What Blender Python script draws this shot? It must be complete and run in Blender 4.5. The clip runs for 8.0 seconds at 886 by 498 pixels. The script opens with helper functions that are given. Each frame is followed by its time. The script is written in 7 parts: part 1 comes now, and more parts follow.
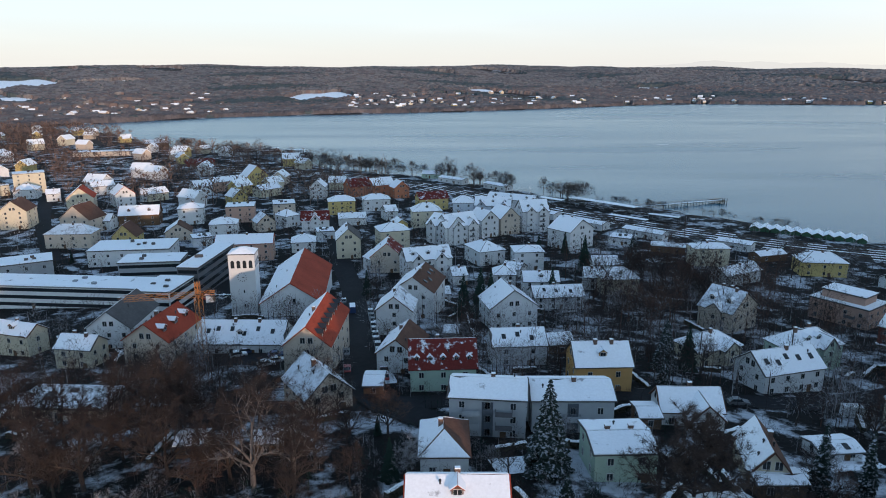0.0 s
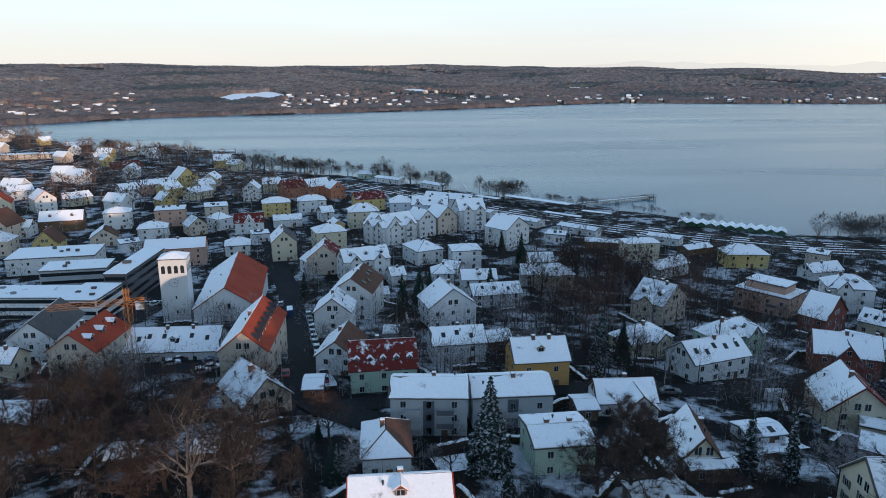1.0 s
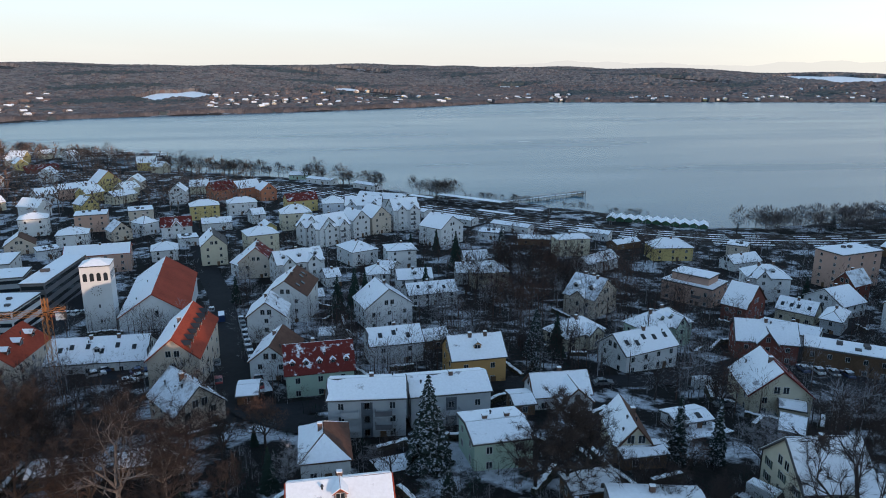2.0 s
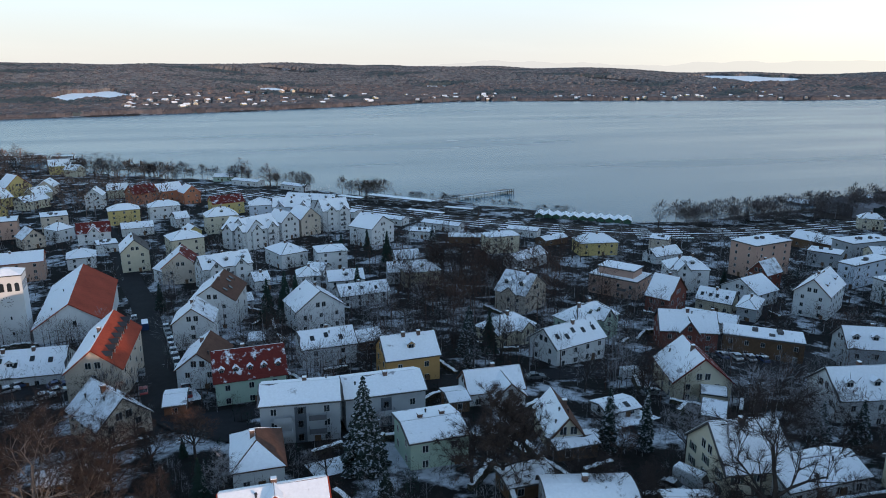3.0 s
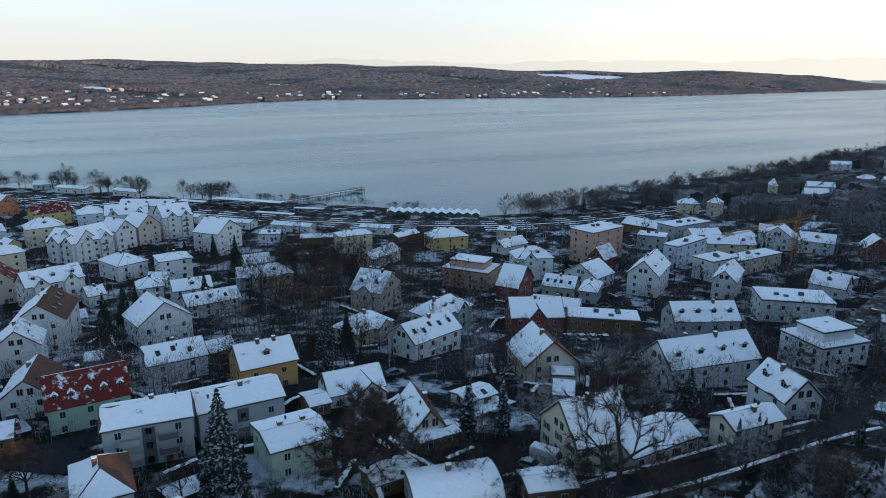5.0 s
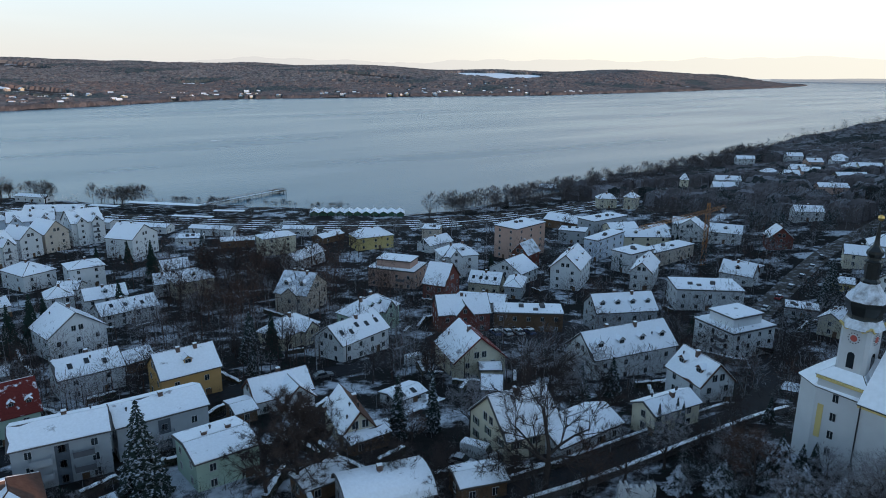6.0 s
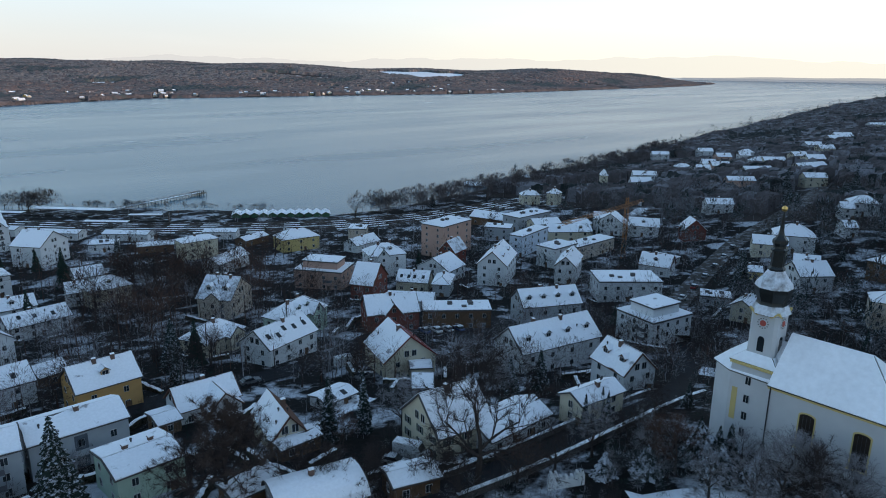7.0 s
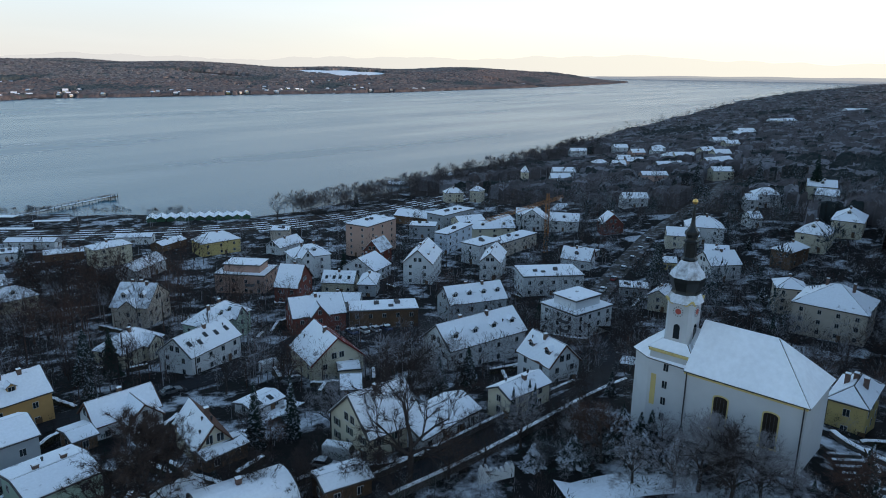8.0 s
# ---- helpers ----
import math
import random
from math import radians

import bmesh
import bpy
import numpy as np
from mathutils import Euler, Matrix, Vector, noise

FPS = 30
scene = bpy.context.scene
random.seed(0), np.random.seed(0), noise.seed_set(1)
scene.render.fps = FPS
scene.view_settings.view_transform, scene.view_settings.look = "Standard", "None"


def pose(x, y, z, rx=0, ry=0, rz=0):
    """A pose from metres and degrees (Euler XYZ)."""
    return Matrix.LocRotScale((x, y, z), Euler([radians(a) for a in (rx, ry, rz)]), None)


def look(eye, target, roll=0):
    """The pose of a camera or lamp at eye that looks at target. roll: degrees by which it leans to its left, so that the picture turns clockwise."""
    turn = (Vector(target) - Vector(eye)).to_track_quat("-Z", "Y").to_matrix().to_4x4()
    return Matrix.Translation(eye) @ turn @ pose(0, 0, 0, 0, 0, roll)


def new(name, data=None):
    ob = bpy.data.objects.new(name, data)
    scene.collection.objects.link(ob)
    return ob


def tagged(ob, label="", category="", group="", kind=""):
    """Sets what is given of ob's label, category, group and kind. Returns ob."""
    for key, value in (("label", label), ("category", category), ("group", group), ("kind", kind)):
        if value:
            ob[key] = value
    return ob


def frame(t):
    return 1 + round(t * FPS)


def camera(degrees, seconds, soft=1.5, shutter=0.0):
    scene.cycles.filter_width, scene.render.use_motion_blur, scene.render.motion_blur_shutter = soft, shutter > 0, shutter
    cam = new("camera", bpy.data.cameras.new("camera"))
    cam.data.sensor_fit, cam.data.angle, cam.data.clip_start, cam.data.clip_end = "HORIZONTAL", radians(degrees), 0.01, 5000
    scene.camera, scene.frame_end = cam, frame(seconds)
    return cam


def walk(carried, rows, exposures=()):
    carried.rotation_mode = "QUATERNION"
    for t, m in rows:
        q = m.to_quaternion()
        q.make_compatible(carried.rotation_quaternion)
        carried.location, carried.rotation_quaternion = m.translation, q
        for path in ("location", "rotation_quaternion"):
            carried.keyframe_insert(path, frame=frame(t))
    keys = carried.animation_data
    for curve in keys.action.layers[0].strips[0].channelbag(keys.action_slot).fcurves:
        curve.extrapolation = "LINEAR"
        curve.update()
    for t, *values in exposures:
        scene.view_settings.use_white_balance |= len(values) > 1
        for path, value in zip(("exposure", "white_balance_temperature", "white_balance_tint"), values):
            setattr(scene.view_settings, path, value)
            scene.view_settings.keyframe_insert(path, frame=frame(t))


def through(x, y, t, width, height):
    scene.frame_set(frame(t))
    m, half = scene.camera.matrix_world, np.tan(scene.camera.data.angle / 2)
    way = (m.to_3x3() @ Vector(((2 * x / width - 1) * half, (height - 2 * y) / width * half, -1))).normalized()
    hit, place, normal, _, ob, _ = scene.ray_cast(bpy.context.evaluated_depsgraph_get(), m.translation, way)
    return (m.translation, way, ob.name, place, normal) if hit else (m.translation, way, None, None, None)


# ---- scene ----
# ---- camera: it hovers in one place and pans to its right ----
cam = camera(65.1, 8.0, 1.0)
EYE = 88.0
PAN = [
    (0.0, 0.0, -14.58, -0.06), (0.5, -2.54, -14.59, 0.0), (1.0, -5.29, -14.61, 0.05), (1.5, -8.05, -14.63, 0.10),
    (3.0, -16.70, -14.68, 0.25), (3.5, -19.85, -14.70, 0.31), (4.0, -23.13, -14.72, 0.36), (4.5, -26.13, -14.74, 0.41),
    (6.0, -35.50, -14.79, 0.56), (6.5, -38.69, -14.81, 0.62), (7.0, -41.70, -14.83, 0.67), (7.5, -44.82, -14.84, 0.72),
    (8.0, -48.07, -14.86, 0.77),
]


def hover(yaw, pitch, roll):
    a, b = radians(yaw), radians(pitch)
    eye = Vector((0.0, 0.0, EYE))
    return look(eye, eye + Vector((-math.sin(a) * math.cos(b), math.cos(a) * math.cos(b), math.sin(b))), roll)


walk(cam, [(t, hover(yaw, pitch, roll)) for t, yaw, pitch, roll in PAN], [(0.0, 0.0, 6300, 13), (8.0, -0.08, 6300, 13)])

# ---- world, sun ----
SUN_AZ = 152.0      # degrees clockwise from +y
SUN_EL = 4.7
world = bpy.data.worlds.new("sky")
scene.world = world
world.use_nodes = True
wn = world.node_tree.nodes
wl = world.node_tree.links
sky = wn.new("ShaderNodeTexSky")
sky.sky_type = "NISHITA"
sky.sun_disc = False
sky.sun_elevation = radians(SUN_EL)
sky.sun_rotation = radians(SUN_AZ)
sky.altitude = 600
sky.air_density, sky.dust_density, sky.ozone_density = 1.0, 0.6, 2.2
# a pale veil of haze that thins with height: cool above, cream at the horizon, brighter and yellower round the sun
tex = wn.new("ShaderNodeTexCoord")
parts = wn.new("ShaderNodeSeparateXYZ")
wl.new(tex.outputs["Generated"], parts.inputs[0])


def sky_range(source, a, b, lo, hi):
    n = wn.new("ShaderNodeMapRange")
    n.interpolation_type = "SMOOTHSTEP"
    for i, v in enumerate((a, b, lo, hi)):
        n.inputs[i + 1].default_value = v
    wl.new(source, n.inputs[0])
    return n.outputs[0]


def sky_mix(factor, one, two, kind="MIX"):
    n = wn.new("ShaderNodeMix")
    n.data_type, n.blend_type = "RGBA", kind
    for slot, v in ((0, factor), (6, one), (7, two)):
        if isinstance(v, bpy.types.NodeSocket):
            wl.new(v, n.inputs[slot])
        else:
            n.inputs[slot].default_value = v
    return n.outputs[2]


height = parts.outputs[2]
veil = sky_range(height, 0.02, 0.40, 0.93, 0.13)
glow_dir = wn.new("ShaderNodeVectorMath")
glow_dir.operation = "DOT_PRODUCT"
glow_dir.inputs[1].default_value = (math.sin(radians(105)), math.cos(radians(105)), 0.0)
wl.new(tex.outputs["Generated"], glow_dir.inputs[0])
glow = sky_range(glow_dir.outputs["Value"], 0.05, 0.95, 0.0, 1.0)
low = sky_range(height, 0.0, 0.10, 1.0, 0.0)
cool = sky_mix(low, (1.22, 1.34, 1.42, 1), (1.26, 1.26, 1.20, 1))
bright = sky_mix(low, (1.80, 1.84, 1.78, 1), (1.90, 1.82, 1.46, 1))
haze = sky_mix(glow, cool, bright)
# faint drifting streaks of cirrus
streak = wn.new("ShaderNodeMapping")
streak.inputs["Scale"].default_value = (2.0, 2.0, 16.0)
wl.new(tex.outputs["Generated"], streak.inputs[0])
cirrus = wn.new("ShaderNodeTexNoise")
cirrus.inputs["Scale"].default_value, cirrus.inputs["Detail"].default_value = 1.6, 5
wl.new(streak.outputs[0], cirrus.inputs["Vector"])
haze = sky_mix(sky_range(cirrus.outputs[0], 0.45, 0.75, 0.0, 0.35), haze, (1.08, 1.08, 1.08, 1), "MULTIPLY")
clear = sky_mix(1.0, sky.outputs[0], (0.78, 0.80, 0.755, 1), "MULTIPLY")
wl.new(sky_mix(veil, clear, haze), wn["Background"].inputs[0])
wn["Background"].inputs[1].default_value = 0.68
sun = new("sun", bpy.data.lights.new("sun", "SUN"))
sun.data.energy, sun.data.angle, sun.data.color = 3.4, radians(0.6), (1.0, 0.68, 0.46)
az, el = radians(SUN_AZ), radians(SUN_EL)
toward = Vector((math.sin(az) * math.cos(el), math.cos(az) * math.cos(el), math.sin(el)))
sun.matrix_world = look(toward * 100, (0, 0, 0))


# ---- materials ----
def material(name, colour, rough=0.8, metal=0.0, grain=0.0, spread=0.25, bump=0.0, stains=0.0, island=False, piece=False):
    """Principled surface with variation at two scales, in metres."""
    m = bpy.data.materials.new(name)
    m.use_nodes = True
    n, l = m.node_tree.nodes, m.node_tree.links
    b = n["Principled BSDF"]
    b.inputs["Roughness"].default_value = rough
    b.inputs["Metallic"].default_value = metal
    if rough >= 0.8:
        b.inputs["Specular IOR Level"].default_value = 0.08
    b.inputs["Base Color"].default_value = (*colour, 1)
    if grain:
        geo = n.new("ShaderNodeNewGeometry")
        fine = n.new("ShaderNodeTexNoise")
        fine.inputs["Scale"].default_value, fine.inputs["Detail"].default_value = grain, 6
        broad = n.new("ShaderNodeTexNoise")
        broad.inputs["Scale"].default_value, broad.inputs["Detail"].default_value = grain * 0.11, 4
        l.new(geo.outputs["Position"], fine.inputs["Vector"])
        l.new(geo.outputs["Position"], broad.inputs["Vector"])
        add = n.new("ShaderNodeMath")
        add.operation = "ADD"
        l.new(fine.outputs[0], add.inputs[0])
        l.new(broad.outputs[0], add.inputs[1])
        last = add.outputs[0]
        if island or piece:
            more = n.new("ShaderNodeMath")
            more.operation = "MULTIPLY_ADD"
            if piece:
                info = n.new("ShaderNodeObjectInfo")
                l.new(info.outputs["Random"], more.inputs[0])
            else:
                l.new(geo.outputs["Random Per Island"], more.inputs[0])
            more.inputs[1].default_value = 0.8
            l.new(last, more.inputs[2])
            shift = n.new("ShaderNodeMath")
            shift.operation = "SUBTRACT"
            l.new(more.outputs[0], shift.inputs[0])
            shift.inputs[1].default_value = 0.4
            last = shift.outputs[0]
        ramp = n.new("ShaderNodeMapRange")
        ramp.inputs[1].default_value, ramp.inputs[2].default_value = 0.6, 1.4
        l.new(last, ramp.inputs[0])
        mix = n.new("ShaderNodeMix")
        mix.data_type = "RGBA"
        mix.inputs[6].default_value = (*[c * (1 - spread) for c in colour], 1)
        mix.inputs[7].default_value = (*[min(1, c * (1 + spread)) for c in colour], 1)
        l.new(ramp.outputs[0], mix.inputs[0])
        l.new(mix.outputs[2], b.inputs["Base Color"])
        if bump:
            bn = n.new("ShaderNodeBump")
            bn.inputs["Strength"].default_value, bn.inputs["Distance"].default_value = 0.6, bump
            l.new(fine.outputs[0], bn.inputs["Height"])
            l.new(bn.outputs[0], b.inputs["Normal"])
    return m


def patchy(name, low, high, scale, edge, width, rough=0.85, bump=0.05, fine=6.0, tone_by=0.45):
    """Two surfaces in patches: low shows where the noise is under edge."""
    m = material(name, low, rough)
    n, l = m.node_tree.nodes, m.node_tree.links
    b = n["Principled BSDF"]
    geo = n.new("ShaderNodeNewGeometry")
    one = n.new("ShaderNodeTexNoise")
    one.inputs["Scale"].default_value, one.inputs["Detail"].default_value, one.inputs["Roughness"].default_value = scale, 9, 0.62
    two = n.new("ShaderNodeTexNoise")
    two.inputs["Scale"].default_value, two.inputs["Detail"].default_value = scale * fine, 5
    l.new(geo.outputs["Position"], one.inputs["Vector"])
    l.new(geo.outputs["Position"], two.inputs["Vector"])
    ramp = n.new("ShaderNodeMapRange")
    ramp.inputs[1].default_value, ramp.inputs[2].default_value = edge - width, edge + width
    l.new(one.outputs[0], ramp.inputs[0])
    mix = n.new("ShaderNodeMix")
    mix.data_type = "RGBA"
    mix.inputs[6].default_value, mix.inputs[7].default_value = (*low, 1), (*high, 1)
    l.new(ramp.outputs[0], mix.inputs[0])
    tone = n.new("ShaderNodeMix")
    tone.data_type, tone.blend_type = "RGBA", "MULTIPLY"
    tone.inputs[0].default_value = tone_by
    grey = n.new("ShaderNodeMapRange")
    grey.inputs[1].default_value, grey.inputs[2].default_value, grey.inputs[3].default_value = 0.3, 0.7, 0.45
    l.new(two.outputs[0], grey.inputs[0])
    l.new(mix.outputs[2], tone.inputs[6])
    l.new(grey.outputs[0], tone.inputs[7])
    l.new(tone.outputs[2], b.inputs["Base Color"])
    bn = n.new("ShaderNodeBump")
    bn.inputs["Strength"].default_value, bn.inputs["Distance"].default_value = 0.7, bump
    l.new(two.outputs[0], bn.inputs["Height"])
    l.new(bn.outputs[0], b.inputs["Normal"])
    return m


SNOW = material("snow", (0.86, 0.88, 0.91), 0.7, 0, 1.3, 0.10, 0.12)
ROOF_SNOW = patchy("roof_snow", (0.34, 0.34, 0.36), (0.86, 0.88, 0.92), 0.33, 0.345, 0.035, 0.75, 0.04, 7.0, 0.16)
SNOW_THIN = patchy("thin_snow", (0.20, 0.19, 0.19), (0.76, 0.80, 0.86), 0.45, 0.40, 0.10)
SNOW_RED = patchy("snow_on_red_tiles", (0.15, 0.030, 0.026), (0.76, 0.80, 0.86), 0.55, 0.60, 0.04)
WALLS = {
    "white": material("white_render", (0.60, 0.61, 0.62), 0.9, 0, 0.7, 0.09),
    "cream": material("cream_render", (0.54, 0.49, 0.38), 0.9, 0, 0.7, 0.10),
    "beige": material("beige_render", (0.50, 0.43, 0.36), 0.9, 0, 0.7, 0.10),
    "yellow": material("yellow_render", (0.50, 0.39, 0.17), 0.9, 0, 0.7, 0.10),
    "ochre": material("ochre_render", (0.46, 0.27, 0.11), 0.9, 0, 0.7, 0.10),
    "grey": material("grey_render", (0.35, 0.37, 0.39), 0.9, 0, 0.7, 0.10),
    "green": material("pale_green_render", (0.36, 0.46, 0.38), 0.9, 0, 0.7, 0.10),
    "pink": material("salmon_render", (0.46, 0.30, 0.24), 0.9, 0, 0.7, 0.10),
    "red": material("dark_red_brick", (0.17, 0.060, 0.048), 0.9, 0, 0.7, 0.10),
    "orange": material("orange_render", (0.42, 0.17, 0.10), 0.9, 0, 0.7, 0.10),
    "blue": material("pale_blue_render", (0.52, 0.58, 0.66), 0.9, 0, 0.7, 0.10),
    "wood": material("brown_boarding", (0.13, 0.08, 0.05), 0.8, 0, 1.5, 0.3),
    "dark": material("dark_cladding", (0.10, 0.10, 0.11), 0.6, 0, 1.0, 0.2),
}
ROOFS = {
    "dark_red": material("dark_red_clay_tiles", (0.15, 0.030, 0.026), 0.8, 0, 1.6, 0.28, 0.05),
    "red": material("red_clay_tiles", (0.30, 0.056, 0.032), 0.8, 0, 1.6, 0.28, 0.05),
    "brown": material("brown_clay_tiles", (0.11, 0.06, 0.045), 0.8, 0, 1.6, 0.3, 0.05),
    "grey": material("grey_roof_tiles", (0.10, 0.095, 0.095), 0.8, 0, 1.6, 0.3, 0.05),
    "metal": material("metal_roofing", (0.22, 0.24, 0.26), 0.4, 0.6, 1.0, 0.15),
}
GLASS = material("window_glass", (0.02, 0.025, 0.03), 0.06)
FRAME = material("white_window_frame", (0.50, 0.50, 0.50), 0.5, 0, 2.0, 0.08)
SHUTTER = material("dark_shutter", (0.05, 0.07, 0.06), 0.7, 0, 3.0, 0.2)
STAIR = material("grey_stair_glazing", (0.11, 0.125, 0.145), 0.2, 0, 1.5, 0.25)
BRICK = material("chimney_masonry", (0.14, 0.095, 0.08), 0.9, 0, 4.0, 0.3)
METAL = material("dark_metal", (0.06, 0.06, 0.065), 0.45, 0.7, 3.0, 0.2)
# asphalt and bare twigs darkened in colour: the thin crowns cast too little shade
ASPHALT = material("wet_asphalt", (0.019, 0.020, 0.023), 0.85, 0, 0.8, 0.35, 0.01)
BARK_PALE = material("pale_frosted_bark", (0.15, 0.135, 0.13), 0.9, 0, 2.0, 0.3)
BARK = material("bark", (0.050, 0.041, 0.038), 0.95, 0, 2.0, 0.35)
TWIG = material("bare_twigs", (0.048, 0.038, 0.036), 0.95, 0, 0.3, 0.4)
TWIG_RUST = material("rusty_leaves", (0.090, 0.054, 0.043), 0.95, 0, 0.3, 0.4)
TWIG_FROST = material("frosted_twigs", (0.25, 0.245, 0.26), 0.95, 0, 0.3, 0.4)
NEEDLE = material("dark_needles", (0.018, 0.032, 0.026), 0.9, 0, 1.5, 0.4)
NEEDLE_SNOW = patchy("snowy_needles", (0.018, 0.028, 0.024), (0.45, 0.48, 0.54), 2.0, 0.57, 0.05)

# ---- shape of the land ----
SHORE = np.array([  # the lake's outline, near shore first
    (-700, 1050), (-454, 973), (-314, 802), (-180, 707), (-94, 624), (7, 564), (85, 477), (144, 437), (181, 398),
    (221, 350), (245, 345), (308, 352), (412, 365), (573, 391), (821, 448), (1201, 525), (1845, 661), (2811, 806), (6000, 1000),
    (6000, 4200), (4900, 2900), (4200, 2120), (4101, 2033), (3140, 1828), (2286, 1713), (1597, 1649), (1472, 1671), (1125, 1731),
    (861, 1765), (579, 1800), (278, 1610), (38, 1486), (-247, 1381), (-406, 1318), (-554, 1181)], float)


def smooth(v):
    v = np.clip(v, 0, 1)
    return v * v * (3 - 2 * v)


def shore_distance(x, y):
    """Metres from the shore, positive on land."""
    x, y = np.asarray(x, float), np.asarray(y, float)
    best, inside = np.full(x.shape, 1e18), np.zeros(x.shape, bool)
    for (ax, ay), (bx, by) in zip(SHORE, np.roll(SHORE, -1, 0)):
        dx, dy = bx - ax, by - ay
        k = np.clip(((x - ax) * dx + (y - ay) * dy) / (dx * dx + dy * dy), 0, 1)
        best = np.minimum(best, (x - ax - k * dx) ** 2 + (y - ay - k * dy) ** 2)
        with np.errstate(divide="ignore", invalid="ignore"):
            cross = ((ay > y) != (by > y)) & (x < (bx - ax) * (y - ay) / (by - ay) + ax)
        inside ^= cross
    return np.where(inside, -1, 1) * np.sqrt(best)


def land(x, y):
    """Height of the ground over the lake."""
    x, y = np.asarray(x, float), np.asarray(y, float)
    s = shore_distance(x, y)
    edge = np.clip(s / 12, -1, 1) * 2.2
    far = y > 1040 + 0.1 * x
    near = 1.3 + 30 * np.exp(-(x * x + y * y) / 185.0 ** 2) + 10 * np.exp(-((x - 108) ** 2 + (y - 28) ** 2) / 42.0 ** 2)
    near = near + 27 * smooth((s - 20) / 330) * smooth((x - 150) / 250)
    bearing = np.degrees(np.arctan2(x, y))
    reach = np.hypot(x, y)
    # unseen hill right of the view, added to keep the sun off the town
    shade_hill = smooth((bearing - 84) / 12) * smooth((137 - bearing) / 14) * smooth((reach - 75) / 90) * (1 - 0.6 * smooth((reach - 700) / 900))
    near = near + 62 * shade_hill
    wave = 7 * np.sin(x / 310 + 1) * np.cos(y / 270) + 5 * np.sin(x / 130 - y / 170)
    top = np.interp(x, [-3000, -600, 600, 1400, 2200, 3200, 3900, 4300], [76, 80, 78, 78, 52, 50, 26, 4])
    hill = 1.3 + (top + wave) * smooth(s / np.interp(x, [1400, 2400], [1500, 500]))
    h = np.where(far, hill, near)
    return np.where(s < 0, edge - 1, edge + h * np.clip(s / 30, 0, 1))


# ---- mesh helpers ----
class Shape:
    """Collects faces with a material slot each, then becomes one mesh."""

    def __init__(self):
        self.v, self.f, self.m = [], [], []

    def face(self, pts, slot=0):
        k = len(self.v)
        self.v += [tuple(p) for p in pts]
        self.f.append(tuple(range(k, k + len(pts))))
        self.m.append(slot)

    def prism(self, pts, vec, slot=0):
        """A flat outline pushed along vec."""
        a = [Vector(p) for p in pts]
        b = [p + Vector(vec) for p in a]
        k, n = len(self.v), len(a)
        self.v += [tuple(p) for p in a + b]
        normal = sum(((a[i] - a[0]).cross(a[i + 1] - a[0]) for i in range(1, n - 1)), Vector())
        flip = normal.dot(Vector(vec)) > 0
        low, high = list(range(k, k + n)), list(range(k + n, k + 2 * n))
        sides = [(low[i], low[(i + 1) % n], high[(i + 1) % n], high[i]) for i in range(n)]
        faces = [tuple(reversed(low)), tuple(high)] + sides if flip else [tuple(low), tuple(reversed(high))] + [tuple(reversed(s)) for s in sides]
        self.f += faces
        self.m += [slot] * len(faces)

    def box(self, x0, x1, y0, y1, z0, z1, slot=0):
        self.prism([(x0, y0, z0), (x1, y0, z0), (x1, y1, z0), (x0, y1, z0)], (0, 0, z1 - z0), slot)

    def tube(self, p, q, r0, r1, n=6, slot=0, caps=True):
        p, q = Vector(p), Vector(q)
        d = (q - p).normalized()
        a = d.orthogonal().normalized()
        b = d.cross(a)
        k = len(self.v)
        for c, r in ((p, r0), (q, r1)):
            self.v += [tuple(c + r * (math.cos(6.2832 * i / n) * a + math.sin(6.2832 * i / n) * b)) for i in range(n)]
        for i in range(n):
            j = (i + 1) % n
            self.f.append((k + i, k + j, k + n + j, k + n + i))
            self.m.append(slot)
        if caps:
            self.f += [tuple(range(k + n - 1, k - 1, -1)), tuple(range(k + n, k + 2 * n))]
            self.m += [slot, slot]

    def lathe(self, profile, n=16, slot=0, x=0.0, y=0.0, turn=0.0):
        """Rings of (radius, height) round an upright axis."""
        k = len(self.v)
        for r, z in profile:
            self.v += [(x + r * math.cos(turn + 6.2832 * i / n), y + r * math.sin(turn + 6.2832 * i / n), z) for i in range(n)]
        for a in range(len(profile) - 1):
            for i in range(n):
                j = (i + 1) % n
                self.f.append((k + a * n + i, k + a * n + j, k + (a + 1) * n + j, k + (a + 1) * n + i))
                self.m.append(slot)
        self.f.append(tuple(range(k + (len(profile) - 1) * n, k + len(profile) * n)))
        self.m.append(slot)

    def mesh(self, name, *mats):
        me = bpy.data.meshes.new(name)
        me.from_pydata(self.v, [], self.f)
        for m in mats:
            me.materials.append(m)
        if len(mats) > 1:
            me.polygons.foreach_set("material_index", self.m)
        me.update()
        return me


def part(name, shape, mats, parent=None, label=""):
    mats = mats if isinstance(mats, (list, tuple)) else [mats]
    ob = new(name, shape.mesh(name, *mats))
    ob.parent = parent
    if label:
        ob["label"] = label
    return ob


def shared(name, me, parent, m):
    ob = new(name, me)
    ob.parent = parent
    ob.matrix_local = m
    return ob


def thing(name, x, y, z, yaw=0.0, label="", category="", group="", kind=""):
    ob = new(name)
    ob.empty_display_size = 0.5
    ob.matrix_world = pose(x, y, z, 0, 0, yaw)
    return tagged(ob, label, category, group, kind)


